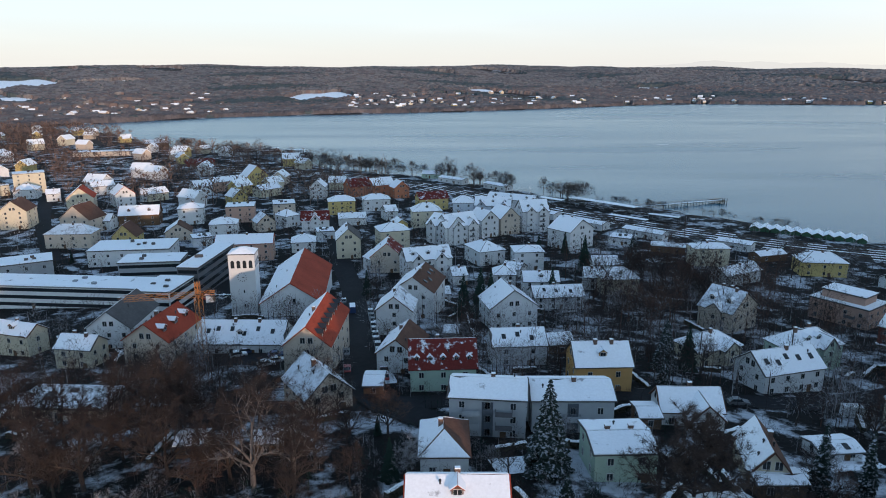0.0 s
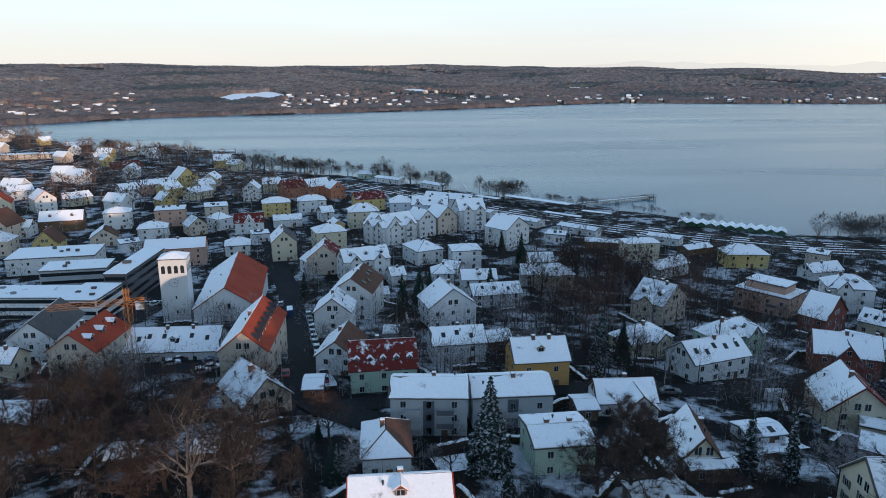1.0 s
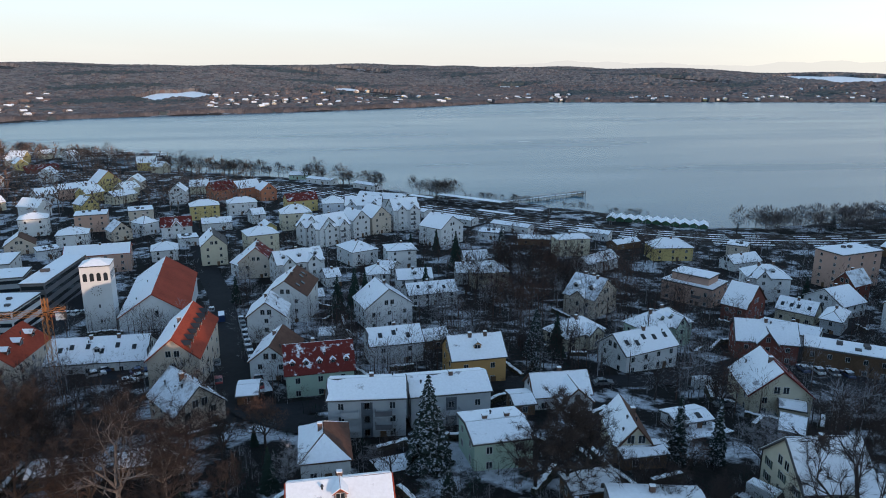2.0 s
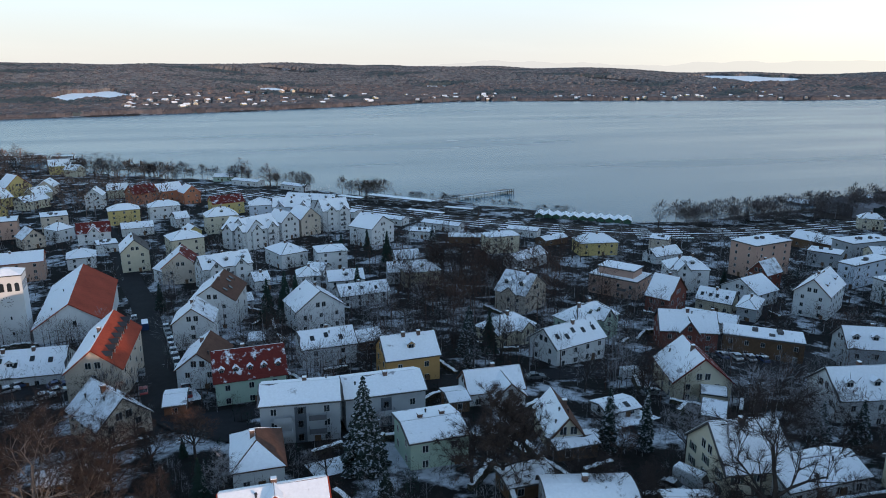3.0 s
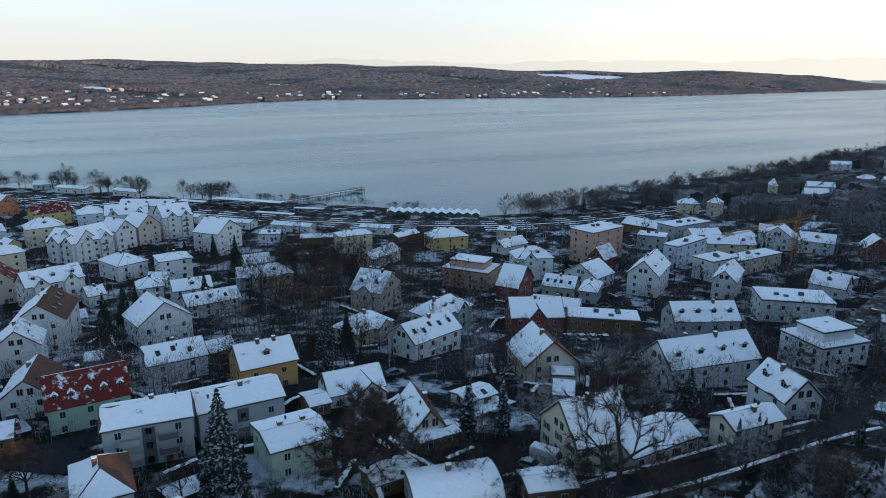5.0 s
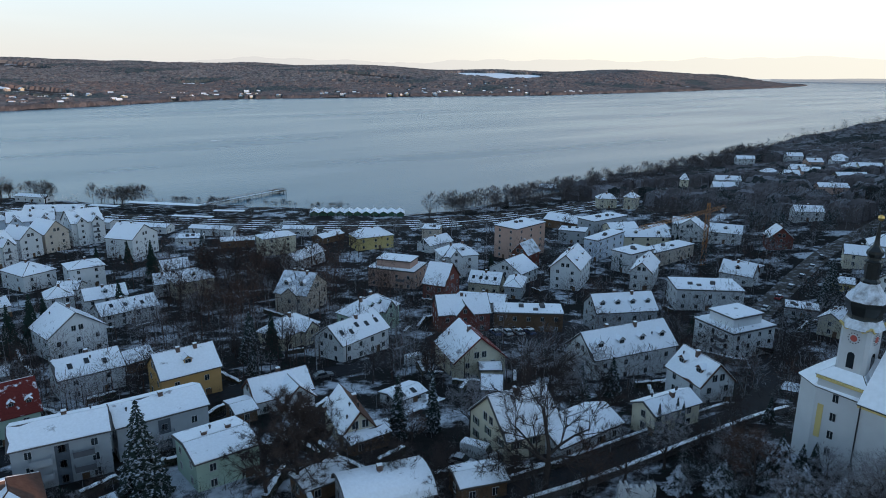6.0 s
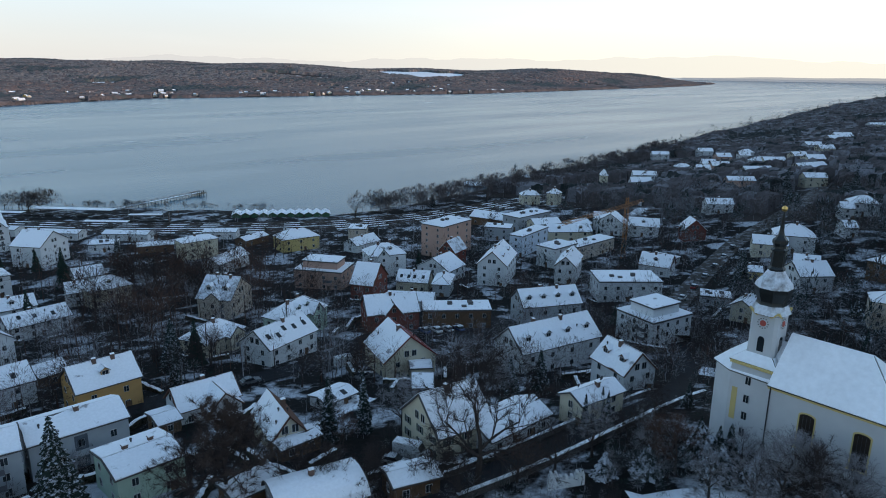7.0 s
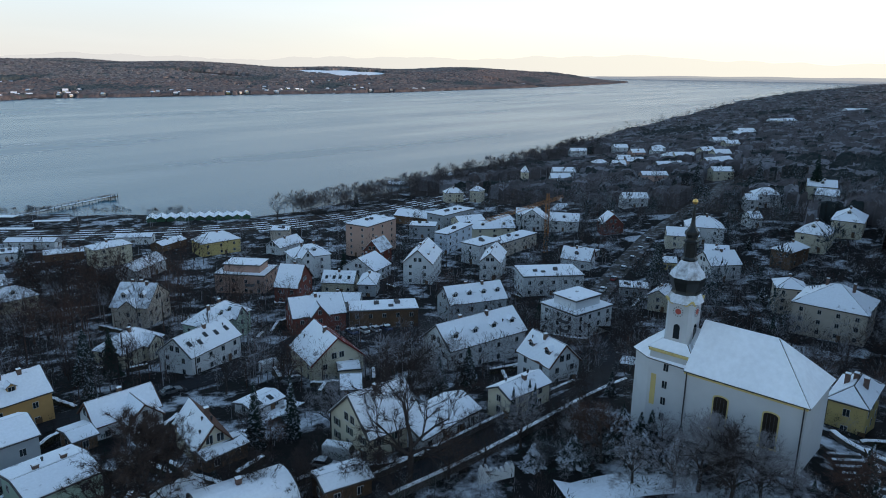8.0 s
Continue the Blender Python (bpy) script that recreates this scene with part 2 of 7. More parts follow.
def grid_mesh(name, xs, ys, zs, mat):
    """A sheet from rows of x, y, z arrays of one shape."""
    r, c = xs.shape
    v = np.stack([xs, ys, zs], -1).reshape(-1, 3)
    i = np.arange(r * c).reshape(r, c)
    f = np.stack([i[:-1, :-1], i[:-1, 1:], i[1:, 1:], i[1:, :-1]], -1).reshape(-1, 4)
    me = bpy.data.meshes.new(name)
    me.from_pydata(v.tolist(), [], f.tolist())
    me.materials.append(mat)
    me.polygons.foreach_set("use_smooth", [True] * len(f))
    me.update()
    return me


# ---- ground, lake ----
# bare ground taken near black, with the shade of dense trees in it
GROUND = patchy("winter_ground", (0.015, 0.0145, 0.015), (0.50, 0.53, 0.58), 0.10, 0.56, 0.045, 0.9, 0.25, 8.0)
FLOOR = patchy("forest_floor", (0.055, 0.045, 0.042), (0.50, 0.52, 0.55), 0.03, 0.60, 0.05, 0.95, 0.3, 30.0)
WATER = material("lake_water", (0.004, 0.100, 0.168), 0.16)
WATER.node_tree.nodes["Principled BSDF"].inputs["Specular IOR Level"].default_value = 0.20
wnode, wlink = WATER.node_tree.nodes, WATER.node_tree.links
wgeo = wnode.new("ShaderNodeNewGeometry")
wide = wnode.new("ShaderNodeTexNoise")
wide.inputs["Scale"].default_value, wide.inputs["Detail"].default_value = 1.0, 4
wstretch = wnode.new("ShaderNodeMapping")
wstretch.inputs["Scale"].default_value = (0.0016, 0.010, 1.0)
wlink.new(wgeo.outputs["Position"], wstretch.inputs[0])
wlink.new(wstretch.outputs[0], wide.inputs["Vector"])
wrange = wnode.new("ShaderNodeMapRange")
wrange.inputs[1].default_value, wrange.inputs[2].default_value, wrange.inputs[3].default_value, wrange.inputs[4].default_value = 0.35, 0.65, 0.22, 0.28
wlink.new(wide.outputs[0], wrange.inputs[0])
wlink.new(wrange.outputs[0], wnode["Principled BSDF"].inputs["Roughness"])

angles = np.radians(np.concatenate([np.arange(-50, 100, 0.75), np.arange(100, 311, 6)]))
radii = np.concatenate([[0.0], 4 * (5200 / 4) ** (np.arange(151) / 150)])
rr, aa = np.meshgrid(radii, angles, indexing="ij")
gx, gy = rr * np.sin(aa), rr * np.cos(aa)
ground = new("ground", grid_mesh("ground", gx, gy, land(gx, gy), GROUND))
ground.data.materials.append(FLOOR)
mid_x, mid_y = (gx[:-1, :-1] + gx[1:, 1:]) / 2, (gy[:-1, :-1] + gy[1:, 1:]) / 2
wooded = (mid_y > 1040 + 0.1 * mid_x) | (mid_x > 330) | (np.hypot(mid_x, mid_y) > 900)
ground.data.polygons.foreach_set("material_index", wooded.ravel().astype(int))
# open snow-covered fields between the far woods: bearings and reach
MEADOWS = ((-34, -28, 2120, 150), (-27.3, -22.0, 2190, 60), (-12.8, -6.8, 1800, 120), (-33, -29.5, 1760, 60), (35.5, 43.5, 3050, 170), (15, 17.5, 2400, 60), (2, 4, 2080, 40))


def meadow_band(i, b):
    b0, b1, r, half = MEADOWS[i]
    f = np.clip((b - b0) / (b1 - b0), 0, 1)
    wide = half * np.sin(f * np.pi) ** 0.5 * (1 + 0.2 * np.sin(b * 2.3 + i))
    return r + half * 0.3 * np.sin(b * 0.8 + i), wide


def meadow(x, y):
    b, r = np.degrees(np.arctan2(x, y)), np.hypot(x, y)
    out = np.zeros(np.shape(b), bool)
    for i in range(len(MEADOWS)):
        mid, wide = meadow_band(i, b)
        out |= np.abs(r - mid) < wide - 6
    return out


for i, (b0, b1, _, _) in enumerate(MEADOWS):
    b = np.linspace(b0, b1, 40)
    mid, wide = meadow_band(i, b)
    k = np.linspace(-1, 1, 9)
    reach = mid[None, :] + k[:, None] * wide[None, :]
    fx, fy = reach * np.sin(np.radians(b))[None, :], reach * np.cos(np.radians(b))[None, :]
    field = new("snowy_field", grid_mesh("snowy_field", fx, fy, land(fx, fy) + 1.5, SNOW))
    tagged(field, "open snow-covered field between brown woods", "field", kind="structure")
tagged(ground, "sloping town ground with patchy thin snow", "ground", kind="structure")
radii = 250 * (5200 / 250) ** (np.arange(41) / 40)
rr, aa = np.meshgrid(radii, np.radians(np.arange(-50, 101, 3.0)), indexing="ij")
lx, ly = rr * np.sin(aa), rr * np.cos(aa)
water = new("water", grid_mesh("water", lx, ly, 22 * smooth((rr - 3700) / 1500) ** 1.5, WATER))
tagged(water, "calm grey-blue lake with faint ripples", "lake", kind="structure")


# ---- houses ----
def window_mesh(w, h, glazed):
    """One frame with a middle bar, standing 8 cm proud; glazed: with its panes in the same mesh."""
    t, d = 0.06, 0.08
    xs, zs = [-w / 2, -w / 2 + t, -0.03, 0.03, w / 2 - t, w / 2], [0, t, h - t, h]
    s = Shape()
    s.v = [(x, y, z) for y in (-d, 0.02) for z in zs for x in xs]

    def at(k, j, i):
        return (k * 4 + j) * 6 + i

    for j in range(3):
        for i in range(5):
            hole = j == 1 and i in (1, 3)
            s.f.append((at(0, j, i), at(0, j, i + 1), at(0, j + 1, i + 1), at(0, j + 1, i)))
            s.m.append(1 if hole else 0)
            if hole and not glazed:
                s.f.pop(), s.m.pop()
            if hole and not glazed:
                ring = [(j, i), (j, i + 1), (j + 1, i + 1), (j + 1, i)]
                for (a, b), (c, e) in zip(ring, ring[1:] + ring[:1]):
                    s.f.append((at(0, a, b), at(0, c, e), at(1, c, e), at(1, a, b)))
                    s.m.append(0)
    edge = [(0, i) for i in range(5)] + [(j, 5) for j in range(3)] + [(3, i) for i in range(5, 0, -1)] + [(j, 0) for j in range(3, 0, -1)]
    for (a, b), (c, e) in zip(edge, edge[1:] + edge[:1]):
        s.f.append((at(1, a, b), at(1, c, e), at(0, c, e), at(0, a, b)))
        s.m.append(0)
    return s.mesh("window", FRAME, GLASS)


PANE = Shape()
PANE.box(-0.55, 0.55, -0.045, 0.02, 0.055, 1.45)
PANE = PANE.mesh("pane", GLASS)
LEAF = Shape()
LEAF.box(-0.28, 0.28, -0.07, 0.0, 0.0, 1.5)
LEAF = LEAF.mesh("shutter", SHUTTER)
WINDOW = [window_mesh(1.2, 1.5, False), window_mesh(1.2, 1.5, True)]
PLACES = []


def window(parent, m, near, shutters=False):
    w = shared("window", WINDOW[0 if near else 1], parent, m)
    if near:
        shared("pane", PANE, w, Matrix())
        if shutters:
            for k in (-0.9, 0.9):
                shared("shutter", LEAF, w, Matrix.Translation((k, 0, 0)))
    return w


def windows(parent, p, q, base, tops, near=True, shutters=False, gap=2.9):
    """Rows of windows along the wall from p to q (outside on the right of that way)."""
    p, q = Vector(p), Vector(q)
    length = (q - p).length
    n = int((length - 1.0) / gap + 0.5)
    if n < 1:
        return
    turn = math.atan2(q.y - p.y, q.x - p.x)
    for z in tops:
        for i in range(n):
            c = p.lerp(q, (i + 0.5) / n)
            window(parent, Matrix.Translation((c.x, c.y, base + z)) @ Matrix.Rotation(turn, 4, "Z") @ Matrix.Diagonal((0.86, 1, 0.86, 1)), near, shutters)


def slope(roof, snow, corners, mats, is_snow, thick=0.22, cover=0.16, inset=0.12):
    """One roof slope: a slab, and a blanket of snow on it drawn in from its edges."""
    c = [Vector(p) for p in corners]
    n = (c[1] - c[0]).cross(c[2] - c[0]).normalized()
    if n.z < 0:
        n = -n
    roof.prism(c, -n * thick)
    if is_snow:
        mid = sum(c, Vector()) / len(c)
        e = [p + (mid - p).normalized() * inset * (0.9 + 0.2 * random.random()) + n * 0.004 for p in c]
        if inset >= 0.2:
            ragged = []
            for p, q in zip(e, e[1:] + e[:1]):
                steps = max(1, int((q - p).length / 1.6))
                inward = n.cross(q - p).normalized()
                if inward.dot(mid - p) < 0:
                    inward = -inward
                ragged.append(p)
                for k in range(1, steps):
                    bite = random.uniform(-0.03, 0.05) + (random.uniform(0.15, 0.5) if random.random() < 0.04 else 0)
                    ragged.append(p.lerp(q, k / steps) + inward * bite)
            e = ragged
        snow.prism(e, n * cover)


def house(x, y, L, W, yaw, eave, dz=0.0, wall="white", roof="grey", form="gable", axis="x", pitch=34, snow="nflr", patch="", dorm="", sky="", chim=1,
          shut=0, band=0, tier=0, timber=0, balc="", stair=0, wing=(), win=1.0, dark_dorm=0, dscale=1.0, vents=1, label="", cat="house"):
    far = math.hypot(x, y) > 112
    PLACES.append((x, y, math.hypot(L, W) / 2 + 1.0))
    z = float(land(x, y)) + dz
    ob = thing(cat.replace(" ", "_"), x, y, z, yaw, label, cat)
    rnd = random.Random(int(x * 31 + y * 17))
    hx, hy, oh = L / 2, W / 2, 0.45
    mat, tile = WALLS[wall], ROOFS[roof]
    body = Shape()
    storeys = max(1, int(round(eave / 2.85)))
    rows = [0.95 + i * (eave - 0.25) / storeys for i in range(storeys)]
    corner = [(-hx, -hy), (hx, -hy), (hx, hy), (-hx, hy)]
    tan = math.tan(radians(pitch))
    rise = (hy if axis == "x" else hx) * tan
    body.box(-hx, hx, -hy, hy, -4.0, eave)
    roof_s, snow_s, thin_s = Shape(), Shape(), Shape()
    ridge = eave + rise

    def put(code, pts):
        slope(roof_s, thin_s if code in patch else snow_s, pts, tile, code in snow or code in patch, cover=0.03 if code in patch else 0.13, inset=0.05 if code in patch else 0.22)

    up = 0.24
    if form == "gable":
        if axis == "x":
            e = eave - oh * tan + up
            body.prism([(-hx, -hy, eave), (-hx, hy, eave), (-hx, 0, ridge)], (L, 0, 0))
            put("n", [(-hx - oh, -hy - oh, e), (hx + oh, -hy - oh, e), (hx + oh, 0, ridge + up), (-hx - oh, 0, ridge + up)])
            put("f", [(hx + oh, hy + oh, e), (-hx - oh, hy + oh, e), (-hx - oh, 0, ridge + up), (hx + oh, 0, ridge + up)])
        else:
            e = eave - oh * tan + up
            body.prism([(-hx, -hy, eave), (hx, -hy, eave), (0, -hy, ridge)], (0, W, 0))
            put("l", [(-hx - oh, hy + oh, e), (-hx - oh, -hy - oh, e), (0, -hy - oh, ridge + up), (0, hy + oh, ridge + up)])
            put("r", [(hx + oh, -hy - oh, e), (hx + oh, hy + oh, e), (0, hy + oh, ridge + up), (0, -hy - oh, ridge + up)])
        if rise > 2.6:
            for end in (-1, 1):
                if axis == "x":
                    m = Matrix.Translation((end * hx, 0, eave + 0.5)) @ Matrix.Rotation(radians(90 * end), 4, "Z")
                else:
                    m = Matrix.Translation((0, end * hy, eave + 0.5)) @ Matrix.Rotation(radians(90 + 90 * end), 4, "Z")
                for k in (-0.9, 0.9):
                    window(ob, m @ Matrix.Translation((k, 0, 0)), not far)
    elif form == "hip":
        ax, ay = hx + oh, hy + oh
        e = eave + 0.05
        if L >= W:
            r0, r1, top = (-(ax - ay), 0), (ax - ay, 0), e + ay * tan
        else:
            r0, r1, top = (0, -(ay - ax)), (0, ay - ax), e + ax * tan
        A, B, C, D = (-ax, -ay, e), (ax, -ay, e), (ax, ay, e), (-ax, ay, e)
        P, Q = (*r0, top), (*r1, top)
        ridge = top
        if L >= W:
            faces = {"n": [A, B, Q, P], "r": [B, C, Q], "f": [C, D, P, Q], "l": [D, A, P]}
        else:
            faces = {"n": [A, B, P], "r": [B, C, Q, P], "f": [C, D, Q], "l": [D, A, P, Q]}
        for code, pts in faces.items():
            put(code, pts)
    elif form == "barrel":
        pts = []
        for i in range(9):
            a = math.pi * i / 8
            pts.append((math.cos(a) * (hy + oh), eave + math.sin(a) * hy * 0.55))
        for shape, near_r, far_r, end in ((roof_s, 1.0, 0.965, oh), (snow_s, 1.022, 1.002, oh - 0.15)):
            arc = [(-hx - end, yy * far_r, eave + (zz - eave) * far_r) for yy, zz in pts] + [(-hx - end, yy * near_r, eave + (zz - eave) * near_r) for yy, zz in reversed(pts)]
            n = len(pts)
            k = len(shape.v)
            shape.v += arc + [(-px, py, pz) for px, py, pz in arc]
            m = 2 * n
            shape.f += [(k + i, k + (i + 1) % m, k + m + (i + 1) % m, k + m + i) for i in range(m)]
            for i in range(n - 1):
                q = (k + i, k + i + 1, k + m - 2 - i, k + m - 1 - i)
                shape.f += [tuple(reversed(q)), tuple(v + m for v in q)]
            shape.m += [0] * (m + 2 * (n - 1))
        body.prism([(-hx, yy * 0.93, zz - 0.1) for yy, zz in pts], (L, 0, 0))
        ridge = eave + hy * 0.55
    else:
        roof_s.box(-hx - 0.35, hx + 0.35, -hy - 0.35, hy + 0.35, eave, eave + 0.35)
        snow_s.box(-hx - 0.15, hx + 0.15, -hy - 0.15, hy + 0.15, eave + 0.354, eave + 0.52)
        ridge = eave + 0.4
        if tier:
            body.box(-hx + 2.5, hx - 2.5, -hy + 2.5, hy - 2.5, eave + 0.3, eave + 3)
            roof_s.box(-hx + 2, hx - 2, -hy + 2, hy - 2, eave + 3, eave + 3.3)
            snow_s.box(-hx + 2.2, hx - 2.2, -hy + 2.2, hy - 2.2, eave + 3.304, eave + 3.45)
            ridge = eave + 3.4
        for i in range(rnd.randint(2, 4)):
            bx, by = rnd.uniform(-hx * 0.6, hx * 0.6), rnd.uniform(-hy * 0.5, hy * 0.5)
            if not tier:
                roof_s.box(bx - 0.7, bx + 0.7, by - 0.6, by + 0.6, eave + 0.3, eave + rnd.uniform(0.9, 1.6))
    part("wall", body, mat, ob)
    r = part("roof", roof_s, tile, ob)
    if snow_s.v:
        part("snow_layer", snow_s, ROOF_SNOW, r, "soft white snow")
    if thin_s.v:
        part("snow_layer", thin_s, SNOW_RED if "red" in roof else SNOW_THIN, r, "thin melting snow")
    # windows on the four walls
    if band:
        for k in range(storeys):
            zb = 1.0 + k * eave / storeys
            for (px, py), (qx, qy) in zip(corner, corner[1:] + corner[:1]):
                ln = math.hypot(qx - px, qy - py)
                s = Shape()
                s.box(0.4, ln - 0.4, -0.06, 0.02, zb, zb + 1.25)
                g = part("window_band", s, GLASS, ob)
                g.matrix_local = Matrix.Translation((px, py, 0)) @ Matrix.Rotation(math.atan2(qy - py, qx - px), 4, "Z")
                s = Shape()
                s.box(-0.1, ln + 0.1, -0.3, 0.0, zb - 0.85, zb - 0.40)
                e = part("ledge", s, FRAME, ob)
                e.matrix_local = g.matrix_local
    else:
        for (px, py), (qx, qy) in zip(corner, corner[1:] + corner[:1]):
            windows(ob, (px, py, 0), (qx, qy, 0), 0, rows, not far, shut and not far, (3.5 if not far else (4.0 if math.hypot(x, y) < 260 else 5.8)) * win)
    # door in the long side
    d = Shape()
    d.box(-0.55, 0.55, -0.09, 0.02, 0, 2.1)
    dx = rnd.uniform(-0.2, 0.2) * L
    door = part("door", d, WALLS["wood"], ob)
    door.matrix_local = Matrix.Translation((dx + 1.45, -hy, -0.15))
    if timber:
        for k in range(6):
            s = Shape()
            bx = -hx + (k + 0.5) * L / 6
            s.box(bx - 0.09, bx + 0.09, -hy - 0.06, -hy + 0.02, eave * 0.45, eave + rise * (1 - abs(bx) / hx) - 0.3)
            part("timber_post", s, WALLS["wood"], ob)
        for zz in (eave * 0.45, eave, eave + rise * 0.4):
            s = Shape()
            w = hx if zz <= eave else hx * 0.58
            s.box(-w, w, -hy - 0.065, -hy + 0.02, zz - 0.1, zz + 0.1)
            part("timber_beam", s, WALLS["wood"], ob)
    if balc:
        n = int(balc[1:])
        for k in range(1, storeys):
            for i in range(n):
                cx, zb = ((i + 0.5) / n - 0.5) * L * 0.86, k * (eave - 0.25) / storeys
                s = Shape()
                s.box(cx - 1.5, cx + 1.5, -hy - 1.3, -hy + 0.02, zb - 0.1, zb + 0.08)
                b = part("balcony", s, mat, ob)
                s = Shape()
                s.prism([(cx - 1.5, -hy - 1.3, zb + 0.08), (cx + 1.5, -hy - 1.3, zb + 0.08), (cx + 1.5, -hy - 0.02, zb + 0.08), (cx + 1.5 - 0.06, -hy - 0.02, zb + 0.08), (cx + 1.44, -hy - 1.24, zb + 0.08), (cx - 1.44, -hy - 1.24, zb + 0.08), (cx - 1.44, -hy - 0.02, zb + 0.08), (cx - 1.5, -hy - 0.02, zb + 0.08)], (0, 0, 0.95))
                part("railing", s, WALLS["dark"] if i % 2 else mat, b)
    if stair:
        s = Shape()
        s.box(-1.0, 1.0, -hy - 0.08, -hy + 0.02, 0.4, eave - 0.6)
        part("stair_glazing", s, STAIR, ob)
    # cross gables on the near side: place along the wall, width, reach, pitch
    for at, w, reach, steep in wing:
        cx, k = at * hx, math.tan(radians(steep))
        rid = eave + w / 2 * k + up
        inner = -max(0.0, ridge + up - rid) / tan if form == "gable" else -hy * 0.3
        s = Shape()
        s.box(cx - w / 2, cx + w / 2, -hy - reach, -hy + 0.05, -4.0, eave)
        s.prism([(cx - w / 2, -hy - reach, eave), (cx + w / 2, -hy - reach, eave), (cx, -hy - reach, rid - up)], (0, reach + 0.3, 0))
        wg = part("wing_wall", s, mat, ob)
        r2, s2 = Shape(), Shape()
        for q in (-1, 1):
            out, low_e = cx + q * (w / 2 + oh), rid - (w / 2 + oh) * k
            pts = [(out, -hy - reach - oh, low_e), (cx, -hy - reach - oh, rid), (cx, inner, rid), (out, -hy + oh, low_e)]
            slope(r2, s2, pts if q < 0 else pts[::-1], tile, True, cover=0.13, inset=0.2)
        part("wing_roof", r2, tile, wg)
        part("wing_snow", s2, ROOF_SNOW, wg)
        for zz in rows + ([eave + 0.4] if w / 2 * k > 2.2 else []):
            for q in ((-1, 1) if w > 5 and zz < eave else (0,)):
                window(wg, Matrix.Translation((cx + q * w * 0.22, -hy - reach, zz)) @ Matrix.Diagonal((0.86, 1, 0.86, 1)), not far)
    # pipes and vents that poke through the snow
    if vents and form in ("gable", "hip") and math.hypot(x, y) < 330 and max(L, W) > 8:
        for i in range(rnd.randint(1, 3)):
            u, v = rnd.uniform(-0.36, 0.36), rnd.uniform(0.15, 0.6) * rnd.choice((-1, 1))
            px, py = (u * L, v * hy) if axis == "x" else (v * hx, u * W)
            zz = ridge + up - (abs(py) if axis == "x" else abs(px)) * tan
            if form == "hip":
                continue
            s = Shape()
            s.tube((px, py, zz - 0.3), (px, py, zz + rnd.uniform(0.5, 0.8)), 0.13, 0.13, 6)
            s.tube((px, py, zz + 0.55), (px, py, zz + 0.8), 0.22, 0.16, 6)
            part("roof_vent", s, METAL, ob)
    # chimneys
    for i in range(chim if form != "flat" else 0):
        f = (i + 1) / (chim + 1) + rnd.uniform(-0.08, 0.08)
        s = Shape()
        cx, cy = ((f - 0.5) * L, rnd.choice((-0.6, 0.6))) if axis == "x" else (rnd.choice((-0.6, 0.6)), (f - 0.5) * W)
        s.box(cx - 0.38, cx + 0.38, cy - 0.32, cy + 0.32, ridge - 1.6, ridge + 0.75)
        s.box(cx - 0.46, cx + 0.46, cy - 0.4, cy + 0.4, ridge + 0.75, ridge + 0.87)
        c = part("chimney", s, BRICK, ob)
        s = Shape()
        s.box(cx - 0.4, cx + 0.4, cy - 0.34, cy + 0.34, ridge + 0.874, ridge + 1.0)
        part("snow_cap", s, SNOW, c)

    def on_slope(code, along, down):
        """Place on a slope: along 0..1 the eave, down 0 at the ridge to 1 at the eave; with the turn to face out."""
        run = (hy if axis == "x" else hx) * down
        zz = eave + rise + up - run * tan
        a = along - 0.5
        return {"n": ((a * L, -run, zz), 0), "f": ((-a * L, run, zz), 180), "l": ((-run, -a * W, zz), -90), "r": ((run, a * W, zz), 90)}[code]

    if dorm and form in ("gable", "hip"):
        n = int(dorm[1:])
        for i in range(n):
            (px, py, pz), turn = on_slope(dorm[0], (i + 0.5) / n if form == "gable" else 0.3 + 0.4 * (i + 0.5) / n, 0.62 if dscale == 1 else 0.74)
            s = Shape()
            depth = 1.5 / tan + 0.3
            s.box(-0.8, 0.8, -0.1, depth, -0.9, 0.95)
            s.prism([(-0.8, -0.1, 0.95), (0.8, -0.1, 0.95), (0, -0.1, 1.5)], (0, depth, 0))
            dm = part("dormer", s, ROOFS["brown"] if roof in ("red", "brown", "dark_red") else mat, ob)
            dm.matrix_local = pose(px, py, pz, 0, 0, turn) @ Matrix.Diagonal((dscale, dscale, dscale, 1))
            c, b = Shape(), Shape()
            slope(c, b, [(-1.05, -0.35, 0.8), (-1.05, depth, 0.8), (0, depth, 1.62), (0, -0.35, 1.62)], tile, True, 0.08, 0.12, 0.05)
            slope(c, b, [(1.05, depth, 0.8), (1.05, -0.35, 0.8), (0, -0.35, 1.62), (0, depth, 1.62)], tile, True, 0.08, 0.12, 0.05)
            part("dormer_roof", c, METAL if dark_dorm else tile, dm)
            if not dark_dorm:
                part("dormer_snow", b, ROOF_SNOW, dm)
            shared("window", WINDOW[1], dm, Matrix.Translation((0, -0.1, -0.35)) @ Matrix.Diagonal((1.05, 1, 0.85, 1)))
    if sky:
        n = int(sky[1:])
        for i in range(n):
            (px, py, pz), turn = on_slope(sky[0], (i + 0.7) / (n + 0.6) + rnd.uniform(-0.03, 0.03), rnd.choice((0.4, 0.5, 0.6)))
            s = Shape()
            s.box(-0.5, 0.5, -0.75, 0.75, 0.0, 0.24)
            s.box(-0.42, 0.42, -0.67, 0.67, 0.24, 0.27, 1)
            k = part("skylight", s, [METAL, GLASS], ob)
            k.matrix_local = pose(px, py, pz, 0, 0, turn) @ pose(0, 0, 0, pitch, 0, 0)
    return ob


